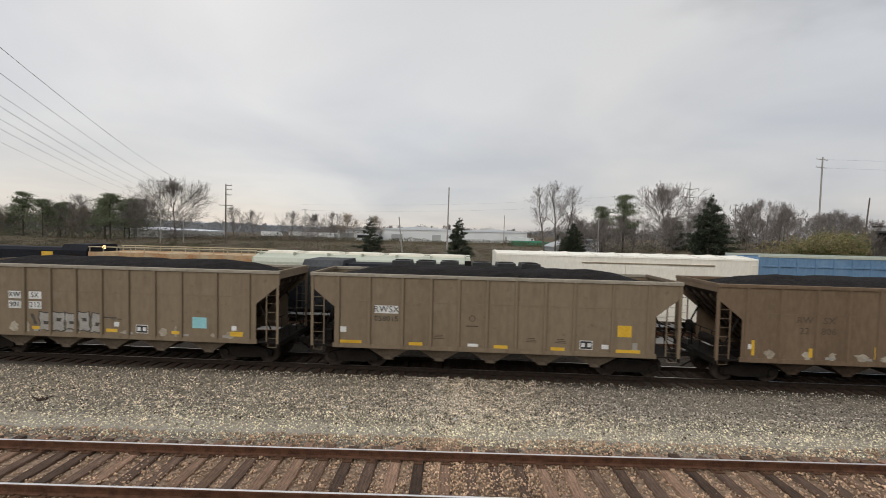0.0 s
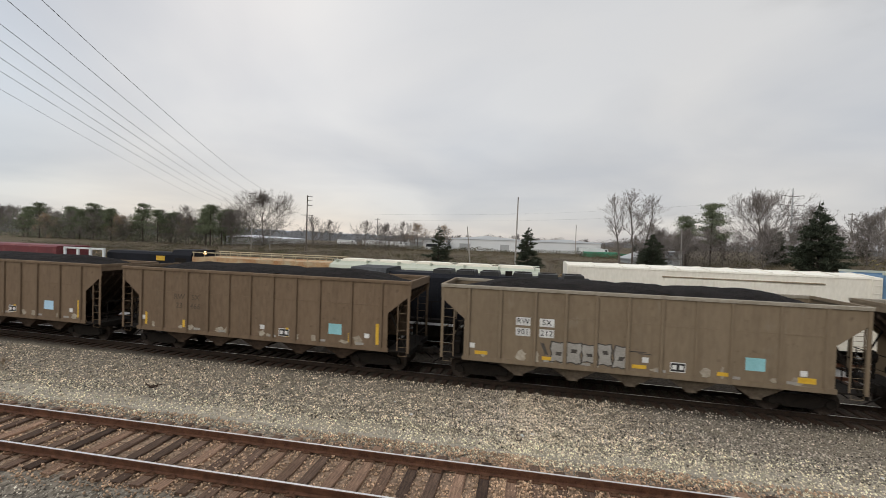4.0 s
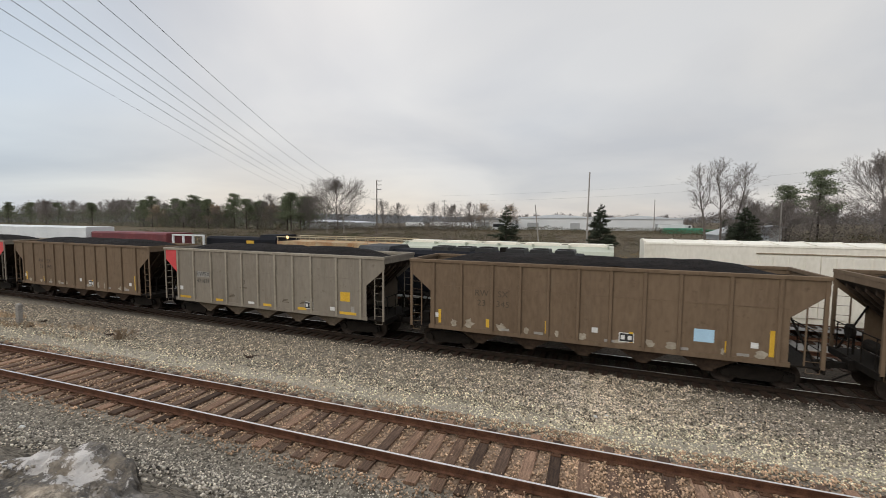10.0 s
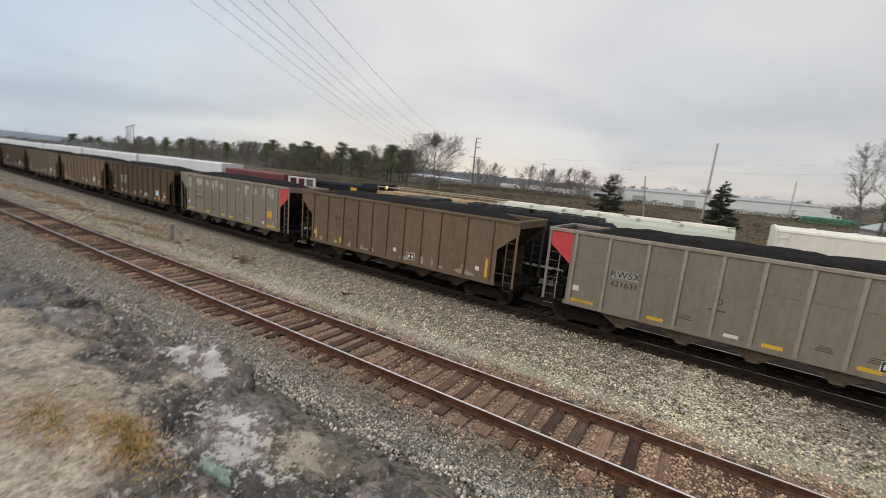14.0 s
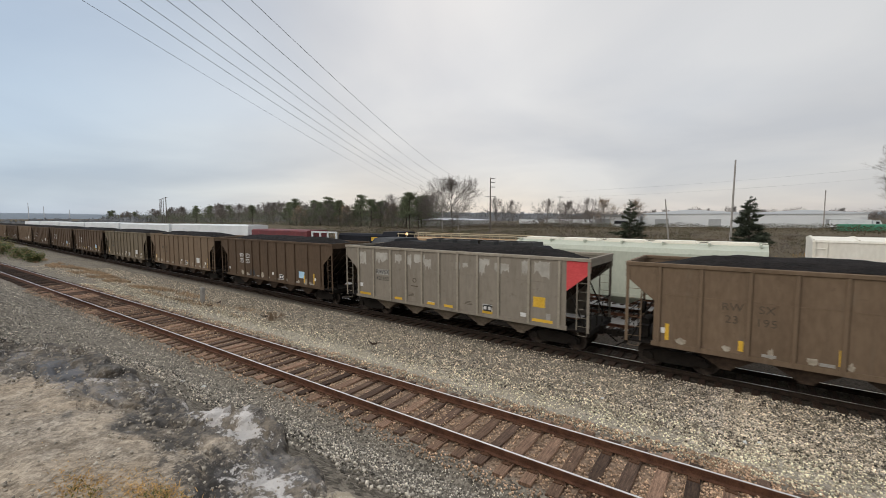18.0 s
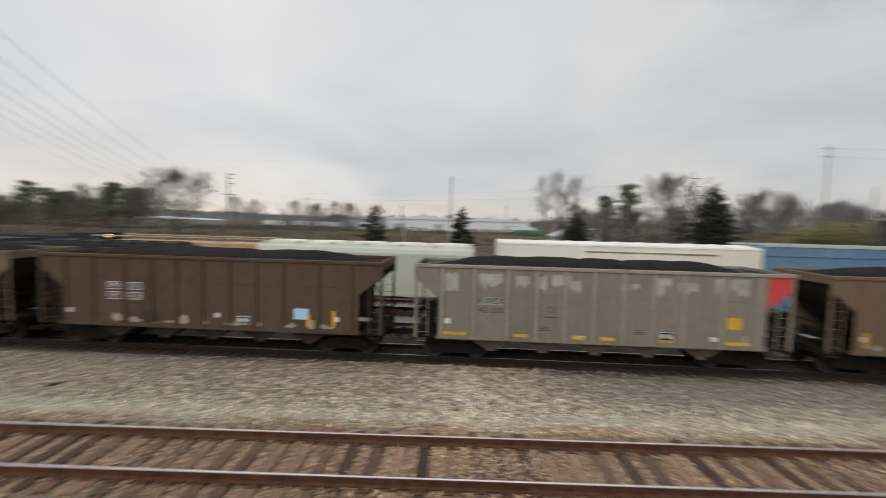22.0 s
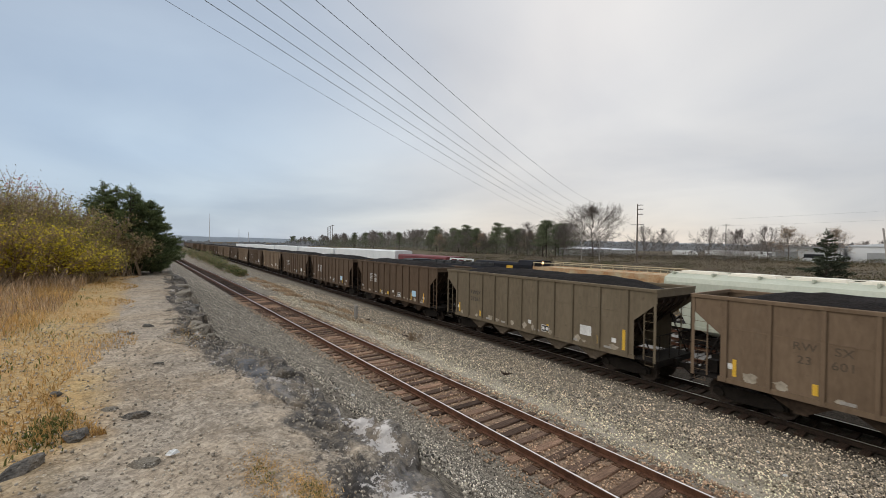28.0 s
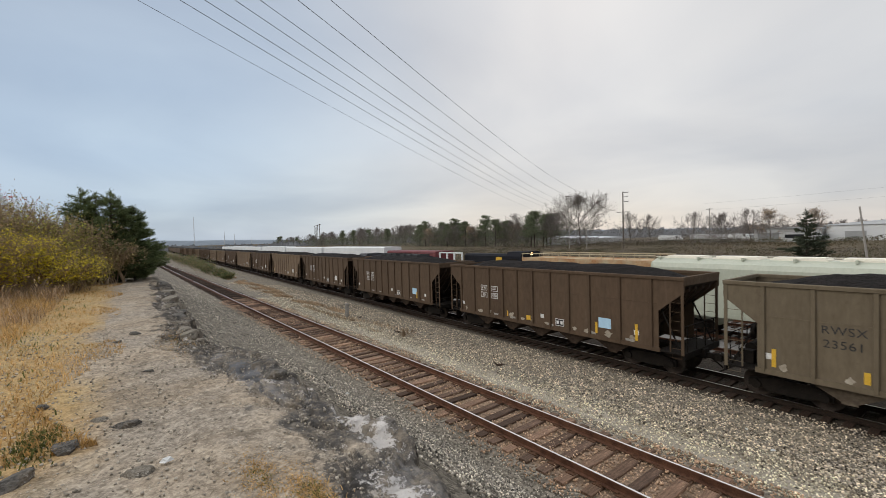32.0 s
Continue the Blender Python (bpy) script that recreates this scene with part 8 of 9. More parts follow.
def rocks():
    rnd = random.Random(41)
    bank = [rock_mesh("rock", k, 0.40, 0.30, 0.20, (M["edge_stone"], M["limestone"])[k % 3 == 2] if k % 4 else M["pale_stone"]) for k in range(10)]
    spots = [(-7.9, 2.1, 0.75), (-12.3, 1.5, 0.45), (-13.2, 1.35, 0.6), (-14.1, 1.35, 0.8), (-15.2, 1.4, 0.8), (-16.4, 1.45, 0.8), (-17.8, 1.5, 1.0), (-19.5, 1.55, 1.2), (-22.5, 1.65, 1.3), (-26, 1.8, 1.4), (-30, 1.95, 1.5),
             (4.4, 2.0, 0.9), (5.3, 2.35, 1.1), (6.6, 2.75, 1.25), (8.3, 2.95, 1.7), (7.3, 1.85, 0.9), (9.7, 2.7, 1.1), (11.4, 3.25, 1.6), (12.9, 3.3, 2.2), (14.7, 3.3, 2.0), (16.6, 3.6, 1.4), (19.5, 4.0, 1.5), (23, 4.2, 1.6), (28, 4.4, 1.8), (12.2, 2.1, 1.0), (13.6, 1.7, 1.2), (15.4, 2.1, 1.3), (17.2, 1.9, 1.1)]
    for k, (x, y, s) in enumerate(spots):
        me = bank[rnd.choice((1, 2, 3, 5, 6, 7, 9))]
        if x == 6.6:
            me = bank[4]
        ob = new("limestone_rock", me)
        tagged(ob, "weathered dark limestone rock with pale patches at the terrace edge", "rock", "rocks at the terrace edge")
        z = ground_z(x, edge_y(x) - 0.2) - 0.02 * s
        if y > edge_y(x) + 0.25:
            z = ground_z(x, y) + 0.05
        z -= 0.07 if x < 0 else 0.08 * s
        ob.matrix_basis = pose(x, y, z, rnd.uniform(-12, 12), rnd.uniform(-12, 12), rnd.uniform(-60, 60)) @ Matrix.Diagonal((s, s * rnd.uniform(0.8, 1.2), s * rnd.uniform(0.8, 1.3), 1))
    for x, y, s in ((-6.93, -0.05, 0.42), (-6.64, -0.64, 0.50), (-5.95, -0.99, 0.55), (-8.57, -1.05, 0.34), (-5.35, 0.03, 0.40), (-7.4, -0.35, 0.28), (-9.6, 0.3, 0.2), (-14, 0.2, 0.4), (-13, -0.2, 0.3), (7.6, 0.3, 0.2), (11, -0.4, 0.22)):
        ob = new("loose_rock", bank[rnd.choice((2, 5, 2, 5, 3, 7))])
        tagged(ob, "loose dark grey rock lying on the gravel", "rock", "loose rocks")
        ob.matrix_basis = pose(x, y, ground_z(x, y) + 0.01 * s, rnd.uniform(-8, 8), rnd.uniform(-8, 8), rnd.uniform(0, 360)) @ Matrix.Diagonal((s * 1.15, s * 0.85, s * 0.85, 1))


rocks()


# ---------------------------------------------------------------- ballast stones
def stones(name, label, xs, ys, zs, size, mat, seed):
    rng = np.random.default_rng(seed)
    n = len(xs)
    base = np.array([(1, 0, 0), (-1, 0, 0), (0, 1, 0), (0, -1, 0), (0, 0, 1), (0, 0, -1)], dtype=float)
    tri = np.array([(0, 2, 4), (2, 1, 4), (1, 3, 4), (3, 0, 4), (2, 0, 5), (1, 2, 5), (3, 1, 5), (0, 3, 5)])
    q = rng.normal(size=(n, 4))
    q /= np.linalg.norm(q, axis=1, keepdims=True)
    w, x, y, z = q.T
    R = np.stack([1 - 2 * (y * y + z * z), 2 * (x * y - z * w), 2 * (x * z + y * w), 2 * (x * y + z * w), 1 - 2 * (x * x + z * z), 2 * (y * z - x * w), 2 * (x * z - y * w), 2 * (y * z + x * w), 1 - 2 * (x * x + y * y)], 1).reshape(n, 3, 3)
    sc = size[:, None, None] * rng.uniform(0.55, 1.15, size=(n, 6, 1))
    v = np.einsum("nij,nkj->nki", R, base[None] * sc)
    v += np.stack([xs, ys, zs], 1)[:, None, :]
    f = (np.arange(n) * 6)[:, None, None] + tri[None]
    ob = new(name, fast_mesh(name, v.reshape(-1, 3), f.reshape(-1, 3), mat))
    tagged(ob, label, "ballast", kind="stuff")


M["stone"] = material("ballast_stone", (0.104, 0.092, 0.076), (0.767, 0.690, 0.572), 2.5, 0.9, fine=15, bump=0.2, island=0.9, contrast=(0.3, 0.7))
M["stone_brown"] = material("brown_ballast_stone", (0.138, 0.106, 0.072), (0.776, 0.660, 0.497), 2.5, 0.9, fine=15, bump=0.2, island=0.9, contrast=(0.36, 0.64))
M["stone_grey"] = material("grey_ballast_stone", (0.101, 0.080, 0.058), (0.564, 0.494, 0.405), 2.5, 0.9, fine=15, bump=0.2, island=0.9, contrast=(0.36, 0.64))
M["stone_terrace"] = material("terrace_pebbles", (0.187, 0.160, 0.124), (0.476, 0.427, 0.354), 2.5, 0.9, fine=15, bump=0.2, island=0.4, contrast=(0.3, 0.7))
M["stone_tan"] = material("tan_ballast_stone", (0.423, 0.346, 0.235), (0.900, 0.847, 0.634), 2.5, 0.9, fine=15, bump=0.2, island=0.6, contrast=(0.3, 0.7))
M["stone_rust"] = material("rust_stained_ballast_stone", (0.220, 0.138, 0.086), (0.708, 0.497, 0.333), 2.5, 0.9, fine=15, bump=0.2, island=0.5, contrast=(0.3, 0.7))


def ballast():
    rng = np.random.default_rng(51)

    def scatter(n, x0, x1, y0, y1, bias, rad, keep, lift=0.0):
        x = np.sign(rng.uniform(-1, 1, n)) * rng.random(n) ** bias
        x = np.where(x < 0, -x * x0, x * x1)
        y = rng.uniform(y0, y1, n)
        m = keep(x, y)
        x, y = x[m], y[m]
        s = rad[0] + (rad[1] - rad[0]) * rng.random(len(x)) ** 1.6
        z = np.array([ground_z(a, b) for a, b in zip(x, y)]) + s * rng.uniform(-0.2, 0.8, len(x)) + lift * (0.4 + np.sin(x * 1.3) * np.sin(x * 0.37 + y * 1.7))
        return x, y, z, s

    e = lambda x: np.array([edge_y(a) for a in x]) + 0.2
    stones("bank_ballast", "loose grey crushed stone on the bank below the rocks", *scatter(92000, -60, 24, 1.8, 6.5, 1.9, (0.012, 0.031), lambda x, y: y > e(x) + 0.02), M["stone"], 1)
    stones("crib_ballast", "rust stained crushed stone between the ties", *scatter(40000, -40, 26, 6.4, 9.8, 1.5, (0.018, 0.040), lambda x, y: (y > 6.4), 0.035), M["stone_rust"], 2)
    stones("shoulder_ballast", "grey and tan crushed stone between the tracks", *scatter(100000, -60, 7, 9.8, 17.2, 1.6, (0.017, 0.044), lambda x, y: (rng.random(len(x)) < (6.0 - x) / 9.0) & (y < 17.02 - 0.0384 * x + 0.10 * np.sin(x * 2.1)) & (y > 9.9 + 0.35 * np.sin(x * 0.7) * np.sin(x * 0.23) + rng.random(len(x)) * 1.7)), M["stone_brown"], 3)
    stones("shoulder_ballast", "grey crushed stone between the tracks", *scatter(60000, -4, 32, 9.8, 17.2, 1.6, (0.017, 0.044), lambda x, y: (rng.random(len(x)) > (6.0 - x) / 9.0) & (y < 17.02 - 0.0384 * x + 0.10 * np.sin(x * 2.1)) & (y > 9.9 + 0.35 * np.sin(x * 0.7) * np.sin(x * 0.23) + rng.random(len(x)) * 1.7)), M["stone_grey"], 6)
    stones("tan_ballast", "tan crushed stone beside the near track", *scatter(52000, -40, 24, 9.45, 13.0, 1.35, (0.015, 0.036), lambda x, y: rng.random(len(x)) < 1.15 - (y - 9.6) / 2.6), M["stone_tan"], 4)
    stones("terrace_gravel", "loose pebbles on the packed gravel terrace", *scatter(30000, -16, 18, -5.5, 2.3, 1.35, (0.006, 0.030), lambda x, y: y < np.array([edge_y(a) for a in x]) - 0.1), M["stone_terrace"], 5)


ballast()


# ---------------------------------------------------------------- vegetation on the terrace
def grass(name, label, pts, hgt, width, mat, seed, lean=0.5):
    rng = np.random.default_rng(seed)
    n = len(pts)
    a = rng.uniform(0, 2 * math.pi, n)
    h = hgt * rng.uniform(0.4, 1.2, n)
    w = width * rng.uniform(0.6, 1.3, n)
    b = rng.uniform(0, 2 * math.pi, n)
    l = lean * rng.uniform(0.1, 1.2, n) * h
    side = np.stack([np.cos(a) * w, np.sin(a) * w, np.zeros(n)], 1)
    mid = pts + np.stack([np.cos(b) * l * 0.35, np.sin(b) * l * 0.35, h * 0.6], 1)
    tip = pts + np.stack([np.cos(b) * l, np.sin(b) * l, h * (1 - 0.25 * lean)], 1)
    v = np.stack([pts - side, pts + side, mid + side * 0.6, mid - side * 0.6, tip], 1).reshape(-1, 3)
    i = np.arange(n)[:, None] * 5
    f = np.concatenate([i + np.array([[0, 1, 2]]), i + np.array([[0, 2, 3]]), i + np.array([[3, 2, 4]])])
    ob = new(name, fast_mesh(name, v, f, mat))
    tagged(ob, label, "grass", kind="stuff")
    return ob


def on_ground(x, y):
    return np.stack([x, y, np.array([ground_z(a, b) for a, b in zip(x, y)]) - 0.01], 1)


M["weeds"] = material("grey_brown_dry_weeds", (0.217, 0.150, 0.088), (0.580, 0.416, 0.263), 0.5, 0.9, fine=9, bump=0.0, island=0.4)


M["pale_straw"] = material("pale_straw", (0.50, 0.36, 0.13), (0.88, 0.68, 0.30), 0.8, 0.9, fine=9, bump=0.0, island=0.35)
leafy(M["pale_straw"])


def terrace_plants():
    rng = np.random.default_rng(61)
    n = 26000
    x = -6.5 - rng.random(n) ** 1.5 * 34
    y = -0.55 - rng.random(n) ** 1.6 * 11 + 0.5 * np.sin(x * 0.9)
    nn = np.array([noise.noise((a * 0.5, b * 0.5, 7)) for a, b in zip(x, y)])
    keep = nn > -0.12
    grass("dry_grass", "short dry golden grass behind the gravel", on_ground(x[keep], y[keep]), 0.13, 0.008, M["straw"], 1, 1.2)
    n = 9000
    x = -14 - rng.random(n) * 17
    y = -2.2 - rng.random(n) * 6
    k = np.array([noise.noise((a * 0.45, b * 0.45, 37)) for a, b in zip(x, y)]) > 0.0
    grass("tall_weeds", "tall pale dry weeds in front of the shrubs", on_ground(x[k], y[k]), 0.80, 0.009, M["weeds"], 2, 0.9)
    grass("tall_weeds", "knee high golden grass in front of the shrubs", on_ground(x[~k], y[~k]), 0.42, 0.009, M["straw"], 52, 0.9)
    n = 1800
    x = -7 - rng.random(n) * 22
    y = -1.2 - rng.random(n) * 4
    k = np.array([noise.noise((a * 0.7, b * 0.7, 17)) for a, b in zip(x, y)]) > 0.12
    grass("green_weeds", "low green weeds in the dry grass", on_ground(x[k], y[k]), 0.14, 0.012, M["green_grass"], 3, 0.8)
    n = 28000
    x = 18.8 + rng.random(n) * 14
    y = -0.8 - rng.random(n) * 15
    k = x > 18.6 - 0.28 * y + 0.8 * np.sin(y * 1.1)
    grass("dry_grass", "golden dry grass at the foot of the trees", on_ground(x[k], y[k]), 0.80, 0.013, M["straw"], 4, 0.9)
    n = 26000
    x = -80 + rng.random(n) * 60
    y = 10.4 + rng.random(n) * 2.6 - 0.02 * x
    k = np.array([noise.noise((a * 0.25, b * 0.7, 27)) for a, b in zip(x, y)]) > 0.02
    k &= rng.random(n) < np.clip((-18 - x) / 16, 0, 1)
    grass("dry_grass", "dry tan grass in the ballast between the tracks", on_ground(x[k], y[k]), 0.30, 0.012, M["weeds"], 8, 0.9)
    c = rng.normal(size=(500, 2)) * np.array([0.32, 0.14]) + np.array([-6.95, -0.95])
    grass("green_weeds", "patch of low green weeds in the dry grass", on_ground(c[:, 0], c[:, 1]), 0.10, 0.010, M["green_grass"], 51, 1.0)
    # tuft on the edge
    c = rng.normal(size=(1000, 2)) * np.array([0.34, 0.24]) + np.array([4.65, 1.0])
    grass("grass_tuft", "tuft of long dry straw grass at the terrace edge", on_ground(c[:, 0], c[:, 1]), 0.42, 0.0045, M["pale_straw"], 5, 1.9)
    c = rng.normal(size=(900, 2)) * np.array([0.45, 0.30]) + np.array([4.5, 0.85])
    grass("grass_tuft", "flattened dry straw round the tuft", on_ground(c[:, 0], c[:, 1]), 0.20, 0.0045, M["pale_straw"], 50, 2.6)
    c = rng.normal(size=(380, 2)) * np.array([0.16, 0.16]) + np.array([5.15, 0.80])
    grass("grass_tuft", "tuft of green grass at the terrace edge", on_ground(c[:, 0], c[:, 1]), 0.34, 0.005, M["green_grass"], 6, 1.7)
    c = rng.normal(size=(260, 2)) * np.array([0.35, 0.15]) + np.array([6.3, 1.75])
    grass("grass_tuft", "green weeds between the rocks", on_ground(c[:, 0], c[:, 1]), 0.35, 0.008, M["green_grass"], 7, 1.0)
    for k, (cx, cy, sx, sy, m) in enumerate(((-3.75, 1.30, 0.32, 0.10, 1500), (-4.4, 1.0, 0.30, 0.10, 700), (11.5, 0.9, 1.5, 0.22, 3200), (9.8, 1.6, 0.5, 0.3, 1400), (22, 1.6, 3, 0.4, 1500), (-12.5, 0.9, 0.8, 0.2, 300), (10.6, 1.1, 0.7, 0.3, 1600), (12.6, 0.2, 0.9, 0.12, 700), (29, 1.4, 2.5, 0.5, 1500), (9.6, 1.3, 0.5, 0.25, 1600), (12.2, -0.5, 0.6, 0.35, 1300), (12.6, -1.5, 0.5, 0.6, 1200), (12.9, 0.5, 0.8, 0.25, 1200), (37, 1.0, 3.0, 0.6, 1500), (17.5, 1.3, 1.0, 0.3, 900))):
        c = rng.normal(size=(m, 2)) * np.array([sx, sy]) + np.array([cx, cy])
        grass("dry_grass_patch", "low patch of dry yellow grass in the gravel", on_ground(c[:, 0], c[:, 1]) + np.array([0, 0, 0.012]), 0.045, 0.0055, M["straw"], 10 + k, 2.2)
        c = rng.normal(size=(m // 6, 2)) * np.array([sx, sy]) * 0.6 + np.array([cx, cy])
        grass("green_weeds", "few green weeds in the gravel", on_ground(c[:, 0], c[:, 1]) + np.array([0, 0, 0.012]), 0.05, 0.006, M["green_grass"], 30 + k, 1.2)


terrace_plants()


M["shrub_twig"] = material("brown_shrub_twigs", (0.189, 0.138, 0.091), (0.403, 0.306, 0.210), 3, 0.95, fine=30, bump=0.0)


def shrub(name, label, x, y, h, w, mats, seed, stems=16, leaves=2600, leaf=0.09, group="shrubs", twiggy=3):
    rnd, rng = random.Random(seed), np.random.default_rng(seed)
    root = thing(name, label, "shrub", pose(x, y, ground_z(x, y)), group)
    b, tips = MB(), []
    for k in range(stems):
        a = rnd.uniform(0, 2 * math.pi)
        d = Vector((math.cos(a) * 0.5 * w / h, math.sin(a) * 0.5 * w / h, 1)).normalized()
        p = Vector((rnd.gauss(0, w * 0.16), rnd.gauss(0, w * 0.16), -0.1))
        branches(b, p, d, h * rnd.uniform(0.28, 0.42), 0.012 * h * 0.6 + 0.01, twiggy, rnd, 0.75, sides=(5, 4, 3, 3, 3, 3), tips=tips, up=0.18, kids=(2, 3))
    part("stemwork", raw_mesh("stemwork", b.v, b.f, M["shrub_twig"]), None, root)
    pts = np.array([tuple(p) for p in tips])
    for k, (mat, share, zmin) in enumerate(mats):
        m = int(leaves * share)
        c = pts[rng.integers(0, len(pts), m)] * rng.uniform(0.55, 1.03, size=(m, 1)) + rng.normal(size=(m, 3)) * 0.22
        c = c[c[:, 2] > zmin * h + 0.1]
        v, f = tri_cloud(c, leaf, rng)
        part("foliage", fast_mesh("foliage", v, f, M[mat]), None, root)
    return root


def left_thicket():
    conifer("cedar_l1", 61, 7.6, 2.6, bare=0.02, layers=24, per=11, leaf=0.052, dens=520, droop=-0.34, power=0.72, ragged=0.36, label="dark feathery cedar at the end of the terrace")
    place("cedar_l1", -35.6, -0.5, 0.82, 0)
    conifer("cedar_l2", 62, 6.2, 2.3, bare=0.02, layers=22, per=11, leaf=0.052, dens=520, droop=-0.34, power=0.66, ragged=0.36, label="dark feathery cedar at the end of the terrace")
    place("cedar_l2", -36.4, 0.7, 0.86, 40)
    place("cedar_l2", -38.2, 1.0, 0.70, 10)
    place("cedar_l1", -37.5, -2.1, 0.86, 90)
    place("cedar_l2", -36.8, -1.3, 1.00, 200)
    place("cedar_l2", -37.0, -0.1, 0.94, 280)
    for k, (x, y, h, w, mats) in enumerate((
            (-34.2, -0.8, 3.7, 2.8, (("olive", 0.3, 0), ("rust_leaf", 0.4, 0))),
            (-33.4, -3.0, 5.0, 3.2, (("lime_leaf", 0.35, 0.35), ("olive", 0.5, 0), ("rust_leaf", 0.25, 0.2))),
            (-33.6, -4.6, 5.6, 3.4, (("olive", 0.6, 0), ("lime_leaf", 0.2, 0.4), ("red_leaf", 0.75, 0.86), ("rust_leaf", 0.2, 0.3))),
            (-32.6, -6.2, 6.0, 3.4, (("olive", 0.6, 0), ("lime_leaf", 0.2, 0.4), ("red_leaf", 0.65, 0.84), ("rust_leaf", 0.2, 0.3))),
            (-31.4, -8.0, 6.8, 3.8, (("olive", 0.6, 0), ("red_leaf", 0.3, 0.78), ("rust_leaf", 0.3, 0.3))),
            (-30.6, -2.2, 2.6, 2.6, (("olive", 0.6, 0), ("yellow_leaf", 0.45, 0.2))),
            (-29.2, -3.8, 3.5, 3.2, (("yellow_leaf", 0.75, 0.10), ("olive", 0.28, 0), ("rust_leaf", 0.25, 0))),
            (-28.4, -5.2, 3.7, 3.2, (("yellow_leaf", 0.58, 0.1), ("olive", 0.3, 0), ("rust_leaf", 0.3, 0))),
            (-27.4, -6.8, 4.2, 3.4, (("yellow_leaf", 0.42, 0.15), ("olive", 0.35, 0), ("rust_leaf", 0.45, 0))),
            (-29.8, -6.8, 5.0, 3.4, (("olive", 0.8, 0), ("rust_leaf", 0.2, 0.3))),
            (-25.6, -8.8, 5.4, 4.0, (("olive", 0.4, 0), ("yellow_leaf", 0.25, 0.2), ("rust_leaf", 0.5, 0))),
            (-36.8, -5.6, 6.2, 3.8, (("olive", 0.5, 0), ("rust_leaf", 0.4, 0.3))))):
        shrub("autumn_shrub", "dense autumn shrub with yellow, olive and brown leaves", x, y, h, w, mats, 100 + k, stems=26, leaves=10500, leaf=0.075, group="shrubs at the end of the terrace")
    for k, (x, y, h) in enumerate(((-78, 11.4, 2.2), (-72, 11.8, 1.8), (-85, 11.6, 2.6), (-93, 11.9, 2.9), (-66, 12.0, 1.3), (-102, 12.2, 3.0), (-112, 12.0, 3.2), (-124, 12.4, 3.4), (-138, 12.6, 3.6), (-155, 12.8, 3.8), (-175, 13.0, 4.0))):
        shrub("low_bush", "dark low bush beside the track", x, y, h, h * 1.4, (("cedar", 0.9, 0), ("olive", 0.3, 0.3)), 140 + k, stems=12, leaves=1500, leaf=0.12, group="low bushes beside the track")
    shrub("bare_bush", "small bare brown bush in the ballast", -18.6, 11.8, 0.75, 1.1, (("rust_leaf", 0.05, 0),), 150, stems=16, leaves=600, leaf=0.03, group="low bushes beside the track", twiggy=2)


left_thicket()


def bridge_bushes():
    for k, (x, y, top, w) in enumerate(((55.5, 57.5, 6.6, 4.2), (57.0, 61.0, 7.0, 4.6), (53.5, 60.5, 6.4, 4.4), (60.0, 64.5, 7.2, 4.8))):
        shrub("autumn_shrub", "tall green and olive shrub beside the road bridge", x, y, top - ground_z(x, y), w, (("green_shrub", 0.55, 0), ("olive", 0.45, 0.1), ("rust_leaf", 0.15, 0)), 190 + k, stems=18, leaves=7000, leaf=0.14, group="shrubs beside the bridge")


bridge_bushes()


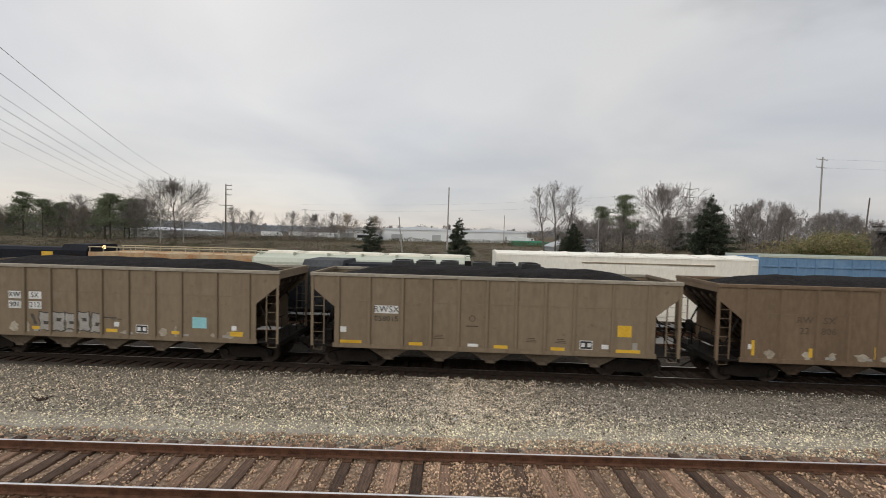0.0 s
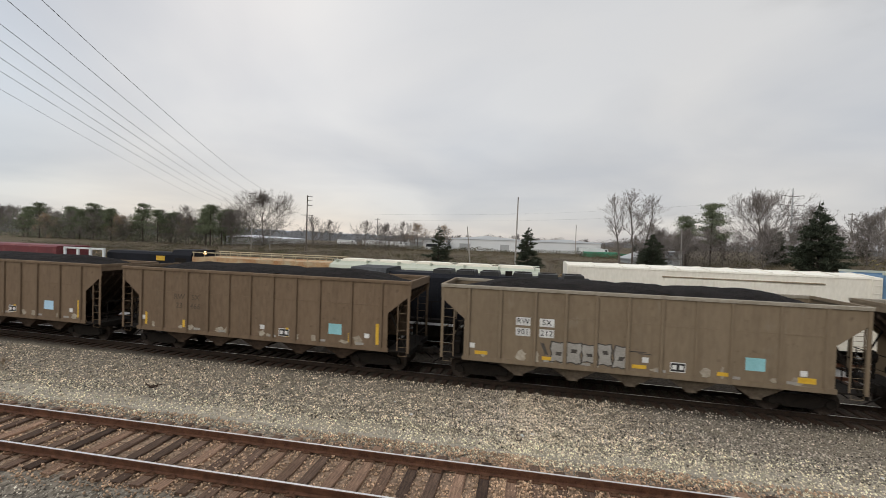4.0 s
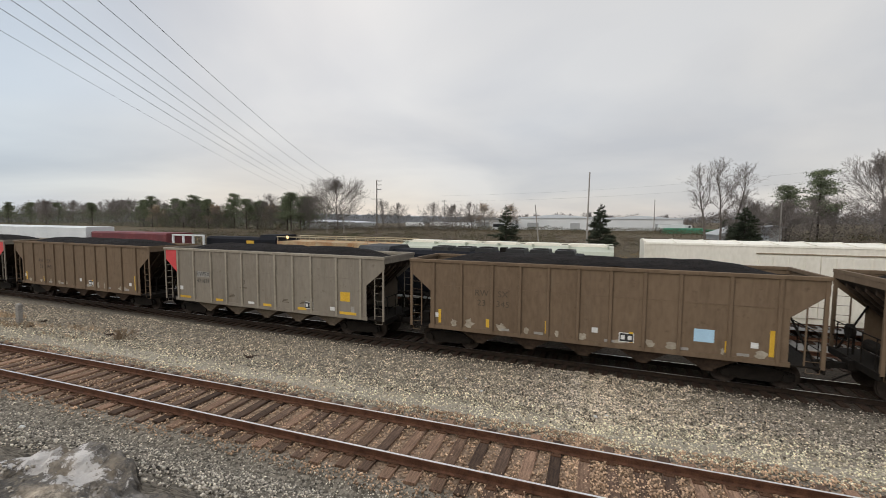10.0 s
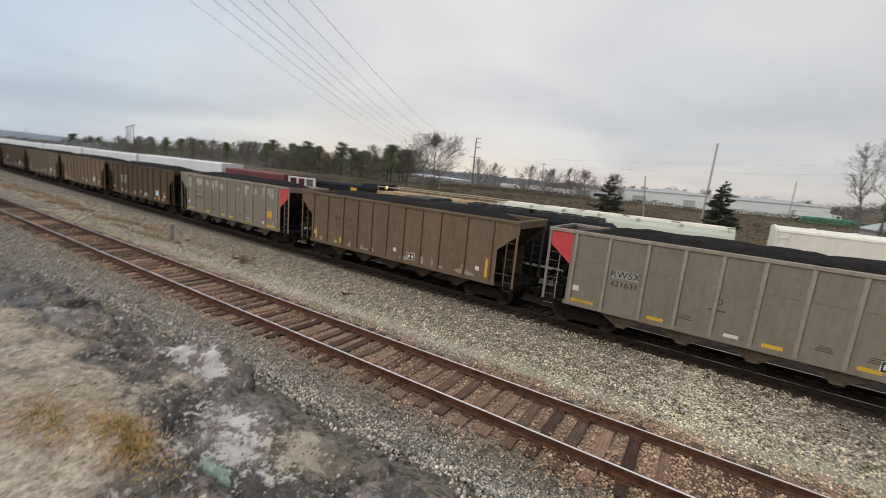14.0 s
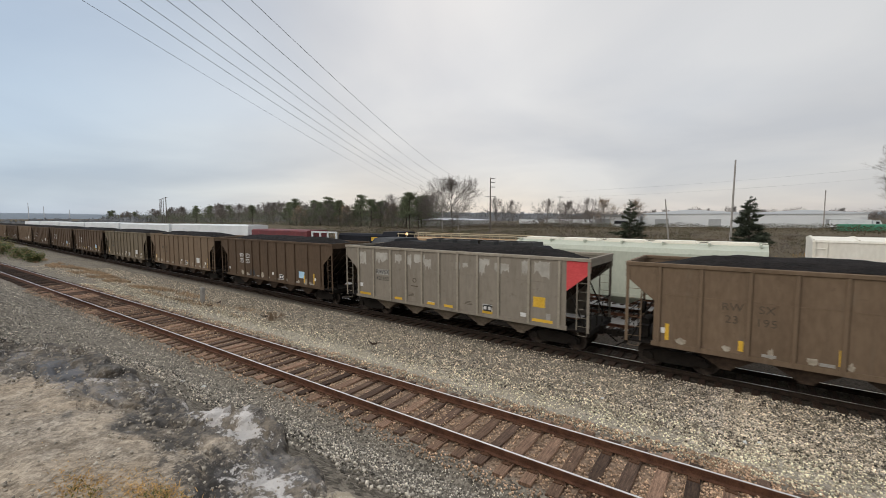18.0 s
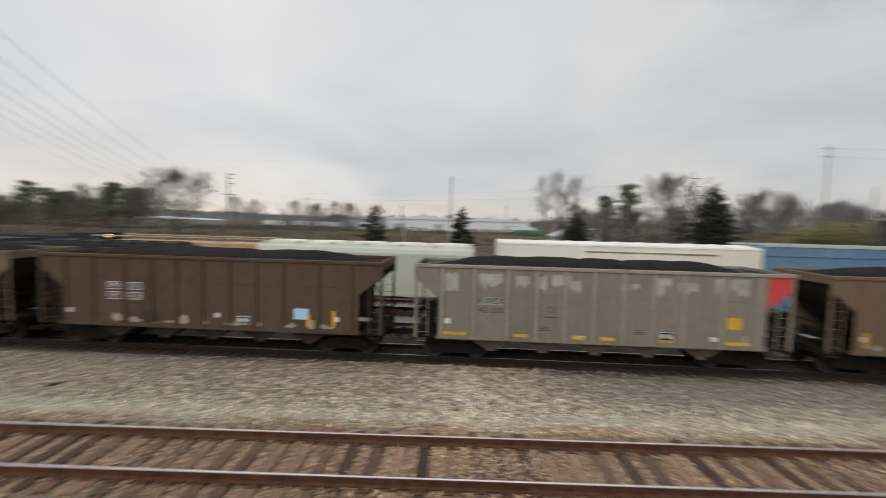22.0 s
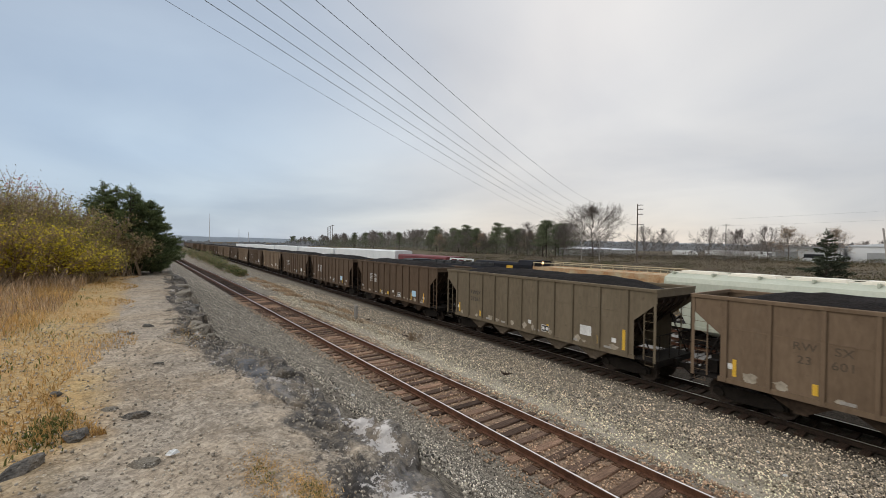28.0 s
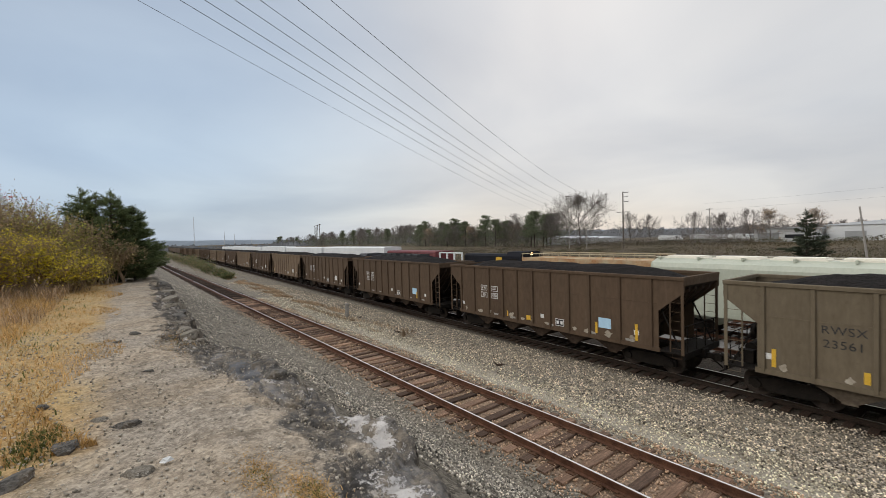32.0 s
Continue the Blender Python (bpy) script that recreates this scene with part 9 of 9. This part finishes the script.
def right_wood():
    conifer("cedar_r1", 71, 11.5, 3.6, bare=0.02, layers=28, per=15, leaf=0.060, dens=760, droop=-0.28, power=0.72, ragged=0.36, label="tall dark cedar beside the gravel terrace", group="wood beside the terrace")
    place("cedar_r1", 28.8, -7.7, 1.20, 0)
    place("cedar_r1", 28.6, -5.3, 1.04, 130)
    place("cedar_r1", 32.0, -3.6, 1.16, 215)
    conifer("cedar_r2", 72, 9.0, 3.0, bare=0.01, layers=26, per=15, leaf=0.060, dens=760, droop=-0.28, power=0.62, ragged=0.36, label="dense dark cedar beside the gravel terrace", group="wood beside the terrace")
    place("cedar_r2", 30.6, -3.5, 1.05, 50)
    place("cedar_r2", 34.0, -3.0, 0.90, 10)
    place("cedar_r2", 39.0, -3.0, 0.80, 160)
    place("cedar_r2", 29.0, -11.5, 1.15, 200)
    place("cedar_r2", 28.6, -10.0, 1.0, 310)
    place("cedar_r2", 29.8, -6.0, 1.15, 20)
    place("cedar_r1", 28.6, -9.4, 0.95, 250)
    place("cedar_r2", 28.2, -12.4, 1.2, 80)
    place("cedar_r1", 31.5, -14.5, 0.90, 77)
    place("cedar_r2", 46, -3.2, 0.8, 99)
    bare_tree("poplar_r", 73, 21.5, 3.7, 0.52, 58, 20, 10, 8, 0.009, label="tall bare tree standing in the cedars", group="wood beside the terrace", stout=0.0075, twig="dark_twig")
    place("poplar_r", 30.4, -7.6, 0.80, 0)
    bare_tree("thin_r", 74, 12.5, 2.4, 0.30, 46, 11, 8, 5, 0.007, label="thin bare tree in front of the cedars", group="wood beside the terrace", stout=0.008, twig="dark_twig")
    place("thin_r", 28.4, -9.6, 1.12, 60)
    place("thin_r", 25.4, -6.0, 0.95, 0)
    place("thin_r", 27.0, -12.5, 1.05, 140)
    for k, (x, y, h, w, mats) in enumerate((
            (24.6, -3.6, 6.2, 2.6, (("gold_leaf", 0.68, 0.62), ("olive", 0.30, 0), ("rust_leaf", 0.4, 0))),
            (23.8, -5.6, 4.4, 3.2, (("gold_leaf", 0.85, 0.40), ("olive", 0.35, 0), ("rust_leaf", 0.35, 0))),
            (24.2, -6.8, 5.6, 2.6, (("gold_leaf", 0.85, 0.40), ("olive", 0.3, 0), ("rust_leaf", 0.3, 0))),
            (23.2, -8.0, 3.4, 3.0, (("gold_leaf", 0.59, 0.20), ("olive", 0.45, 0), ("rust_leaf", 0.45, 0))),
            (25.2, -9.2, 5.0, 3.2, (("gold_leaf", 0.26, 0.30), ("olive", 0.45, 0), ("rust_leaf", 0.5, 0))),
            (24.6, -11.2, 4.2, 3.2, (("rust_leaf", 0.6, 0), ("olive", 0.5, 0), ("gold_leaf", 0.17, 0.4))),
            (23.6, -4.4, 2.2, 2.2, (("rust_leaf", 0.5, 0), ("olive", 0.4, 0))),
            (25.4, -2.3, 3.6, 2.4, (("olive", 0.5, 0), ("rust_leaf", 0.4, 0))),
            (27.0, -13.0, 6.4, 3.8, (("rust_leaf", 0.4, 0), ("olive", 0.9, 0))),
            (26.4, -8.4, 6.8, 3.0, (("olive", 0.5, 0), ("rust_leaf", 0.3, 0))),
            (27.6, -2.2, 4.4, 2.2, (("green_shrub", 0.9, 0), ("olive", 0.4, 0))),
            (31.5, -1.8, 4.8, 2.2, (("green_shrub", 0.9, 0), ("olive", 0.2, 0))))):
        shrub("autumn_shrub", "twiggy autumn shrub with thin yellow and brown leaves", x, y, h, w, mats, 170 + k, stems=30, leaves=17000, leaf=0.060, group="shrubs beside the terrace")


right_wood()


# ---------------------------------------------------------------- small things by the tracks
def small_things():
    m = thing("marker_post", "weathered pale wooden marker post in the ballast", "post", pose(-26.3, 12.0, ground_z(-26.3, 12.0), 0, 3, 0))
    part("post", MB().prism([(-0.11, -0.09), (0.11, -0.09), (0.11, 0.09), (-0.11, 0.09)], -0.2, 0.95, "z"), M["pale_stone"], m)
    part("cap", MB().add([(-0.11, -0.09, 0.95), (0.11, -0.09, 0.95), (0.11, 0.09, 0.95), (-0.11, 0.09, 0.95), (0, 0, 1.02)], [(0, 1, 4), (1, 2, 4), (2, 3, 4), (3, 0, 4), (3, 2, 1, 0)]), M["pale_stone"], m)
    for k, (x, y) in enumerate(((-11.9, 11.9), (-24.6, 11.6), (-20.0, 12.2), (-26.5, 13.0))):
        mb = MB()
        rnd = random.Random(k)
        for j in range(7):
            a = rnd.uniform(0, 6.3)
            mb.tube((rnd.uniform(-0.2, 0.2), rnd.uniform(-0.1, 0.1), 0.02), (rnd.uniform(-0.2, 0.2) + math.cos(a) * 0.3, math.sin(a) * 0.15, rnd.uniform(0.03, 0.12)), 0.03, 0.012, n=5)
        solid("wood_debris", mb, M["tie_far"], "dark scrap of rotten wood in the ballast", "debris", pose(x, y, ground_z(x, y)), "debris in the ballast")

    branch = thing("dead_branch", "dark dead branch caught between the rocks", "branch", pose(7.2, 2.75, 2.25))
    rnd = random.Random(12)
    for k in range(5):
        br, tw = MB(), MB()
        p = bough(br, Vector((rnd.uniform(-0.1, 0.1), rnd.uniform(-0.1, 0.1), 0.0)), Vector((rnd.uniform(-1, 0.2), rnd.uniform(-0.4, 0.8), rnd.uniform(0.3, 1.0))).normalized(), rnd.uniform(0.4, 0.8), 0.018, 0.006, 4, rnd, 0.22, 0.0, 5)
        bough(tw, p[2][0], fork(p[2][1], rnd, 0.4, 0.9), 0.3, 0.009, 0.004, 3, rnd, 0.2, 0.0, 4)
        part("twig", tw, M["dark_bark"], part("limb", br, M["dark_bark"], branch))
    for k in range(16):
        x, y = rnd.uniform(-12, 14), rnd.choice((rnd.uniform(3.2, 6.0), rnd.uniform(10.5, 15.5), rnd.uniform(0.2, 1.8)))
        s = rnd.uniform(0.03, 0.07)
        lit = MB().add([(-s, -s * 0.6, 0.0), (s, -s * 0.7, 0.0), (s * 0.8, s * 0.6, 0.01), (-s * 0.9, s * 0.5, 0.0), (-s * 0.6, -s * 0.4, s * 0.5), (s * 0.5, -s * 0.3, s * 0.7), (s * 0.4, s * 0.4, s * 0.4), (-s * 0.5, s * 0.3, s * 0.6)],
                       [(3, 2, 1, 0), (4, 5, 6, 7), (0, 1, 5, 4), (1, 2, 6, 5), (2, 3, 7, 6), (3, 0, 4, 7)])
        solid("litter", lit, M["white"], "crumpled white scrap of litter in the gravel", "litter", pose(x, y, ground_z(x, y) + 0.03, 0, 0, rnd.uniform(0, 360)), "scraps of litter")


small_things()

motions()
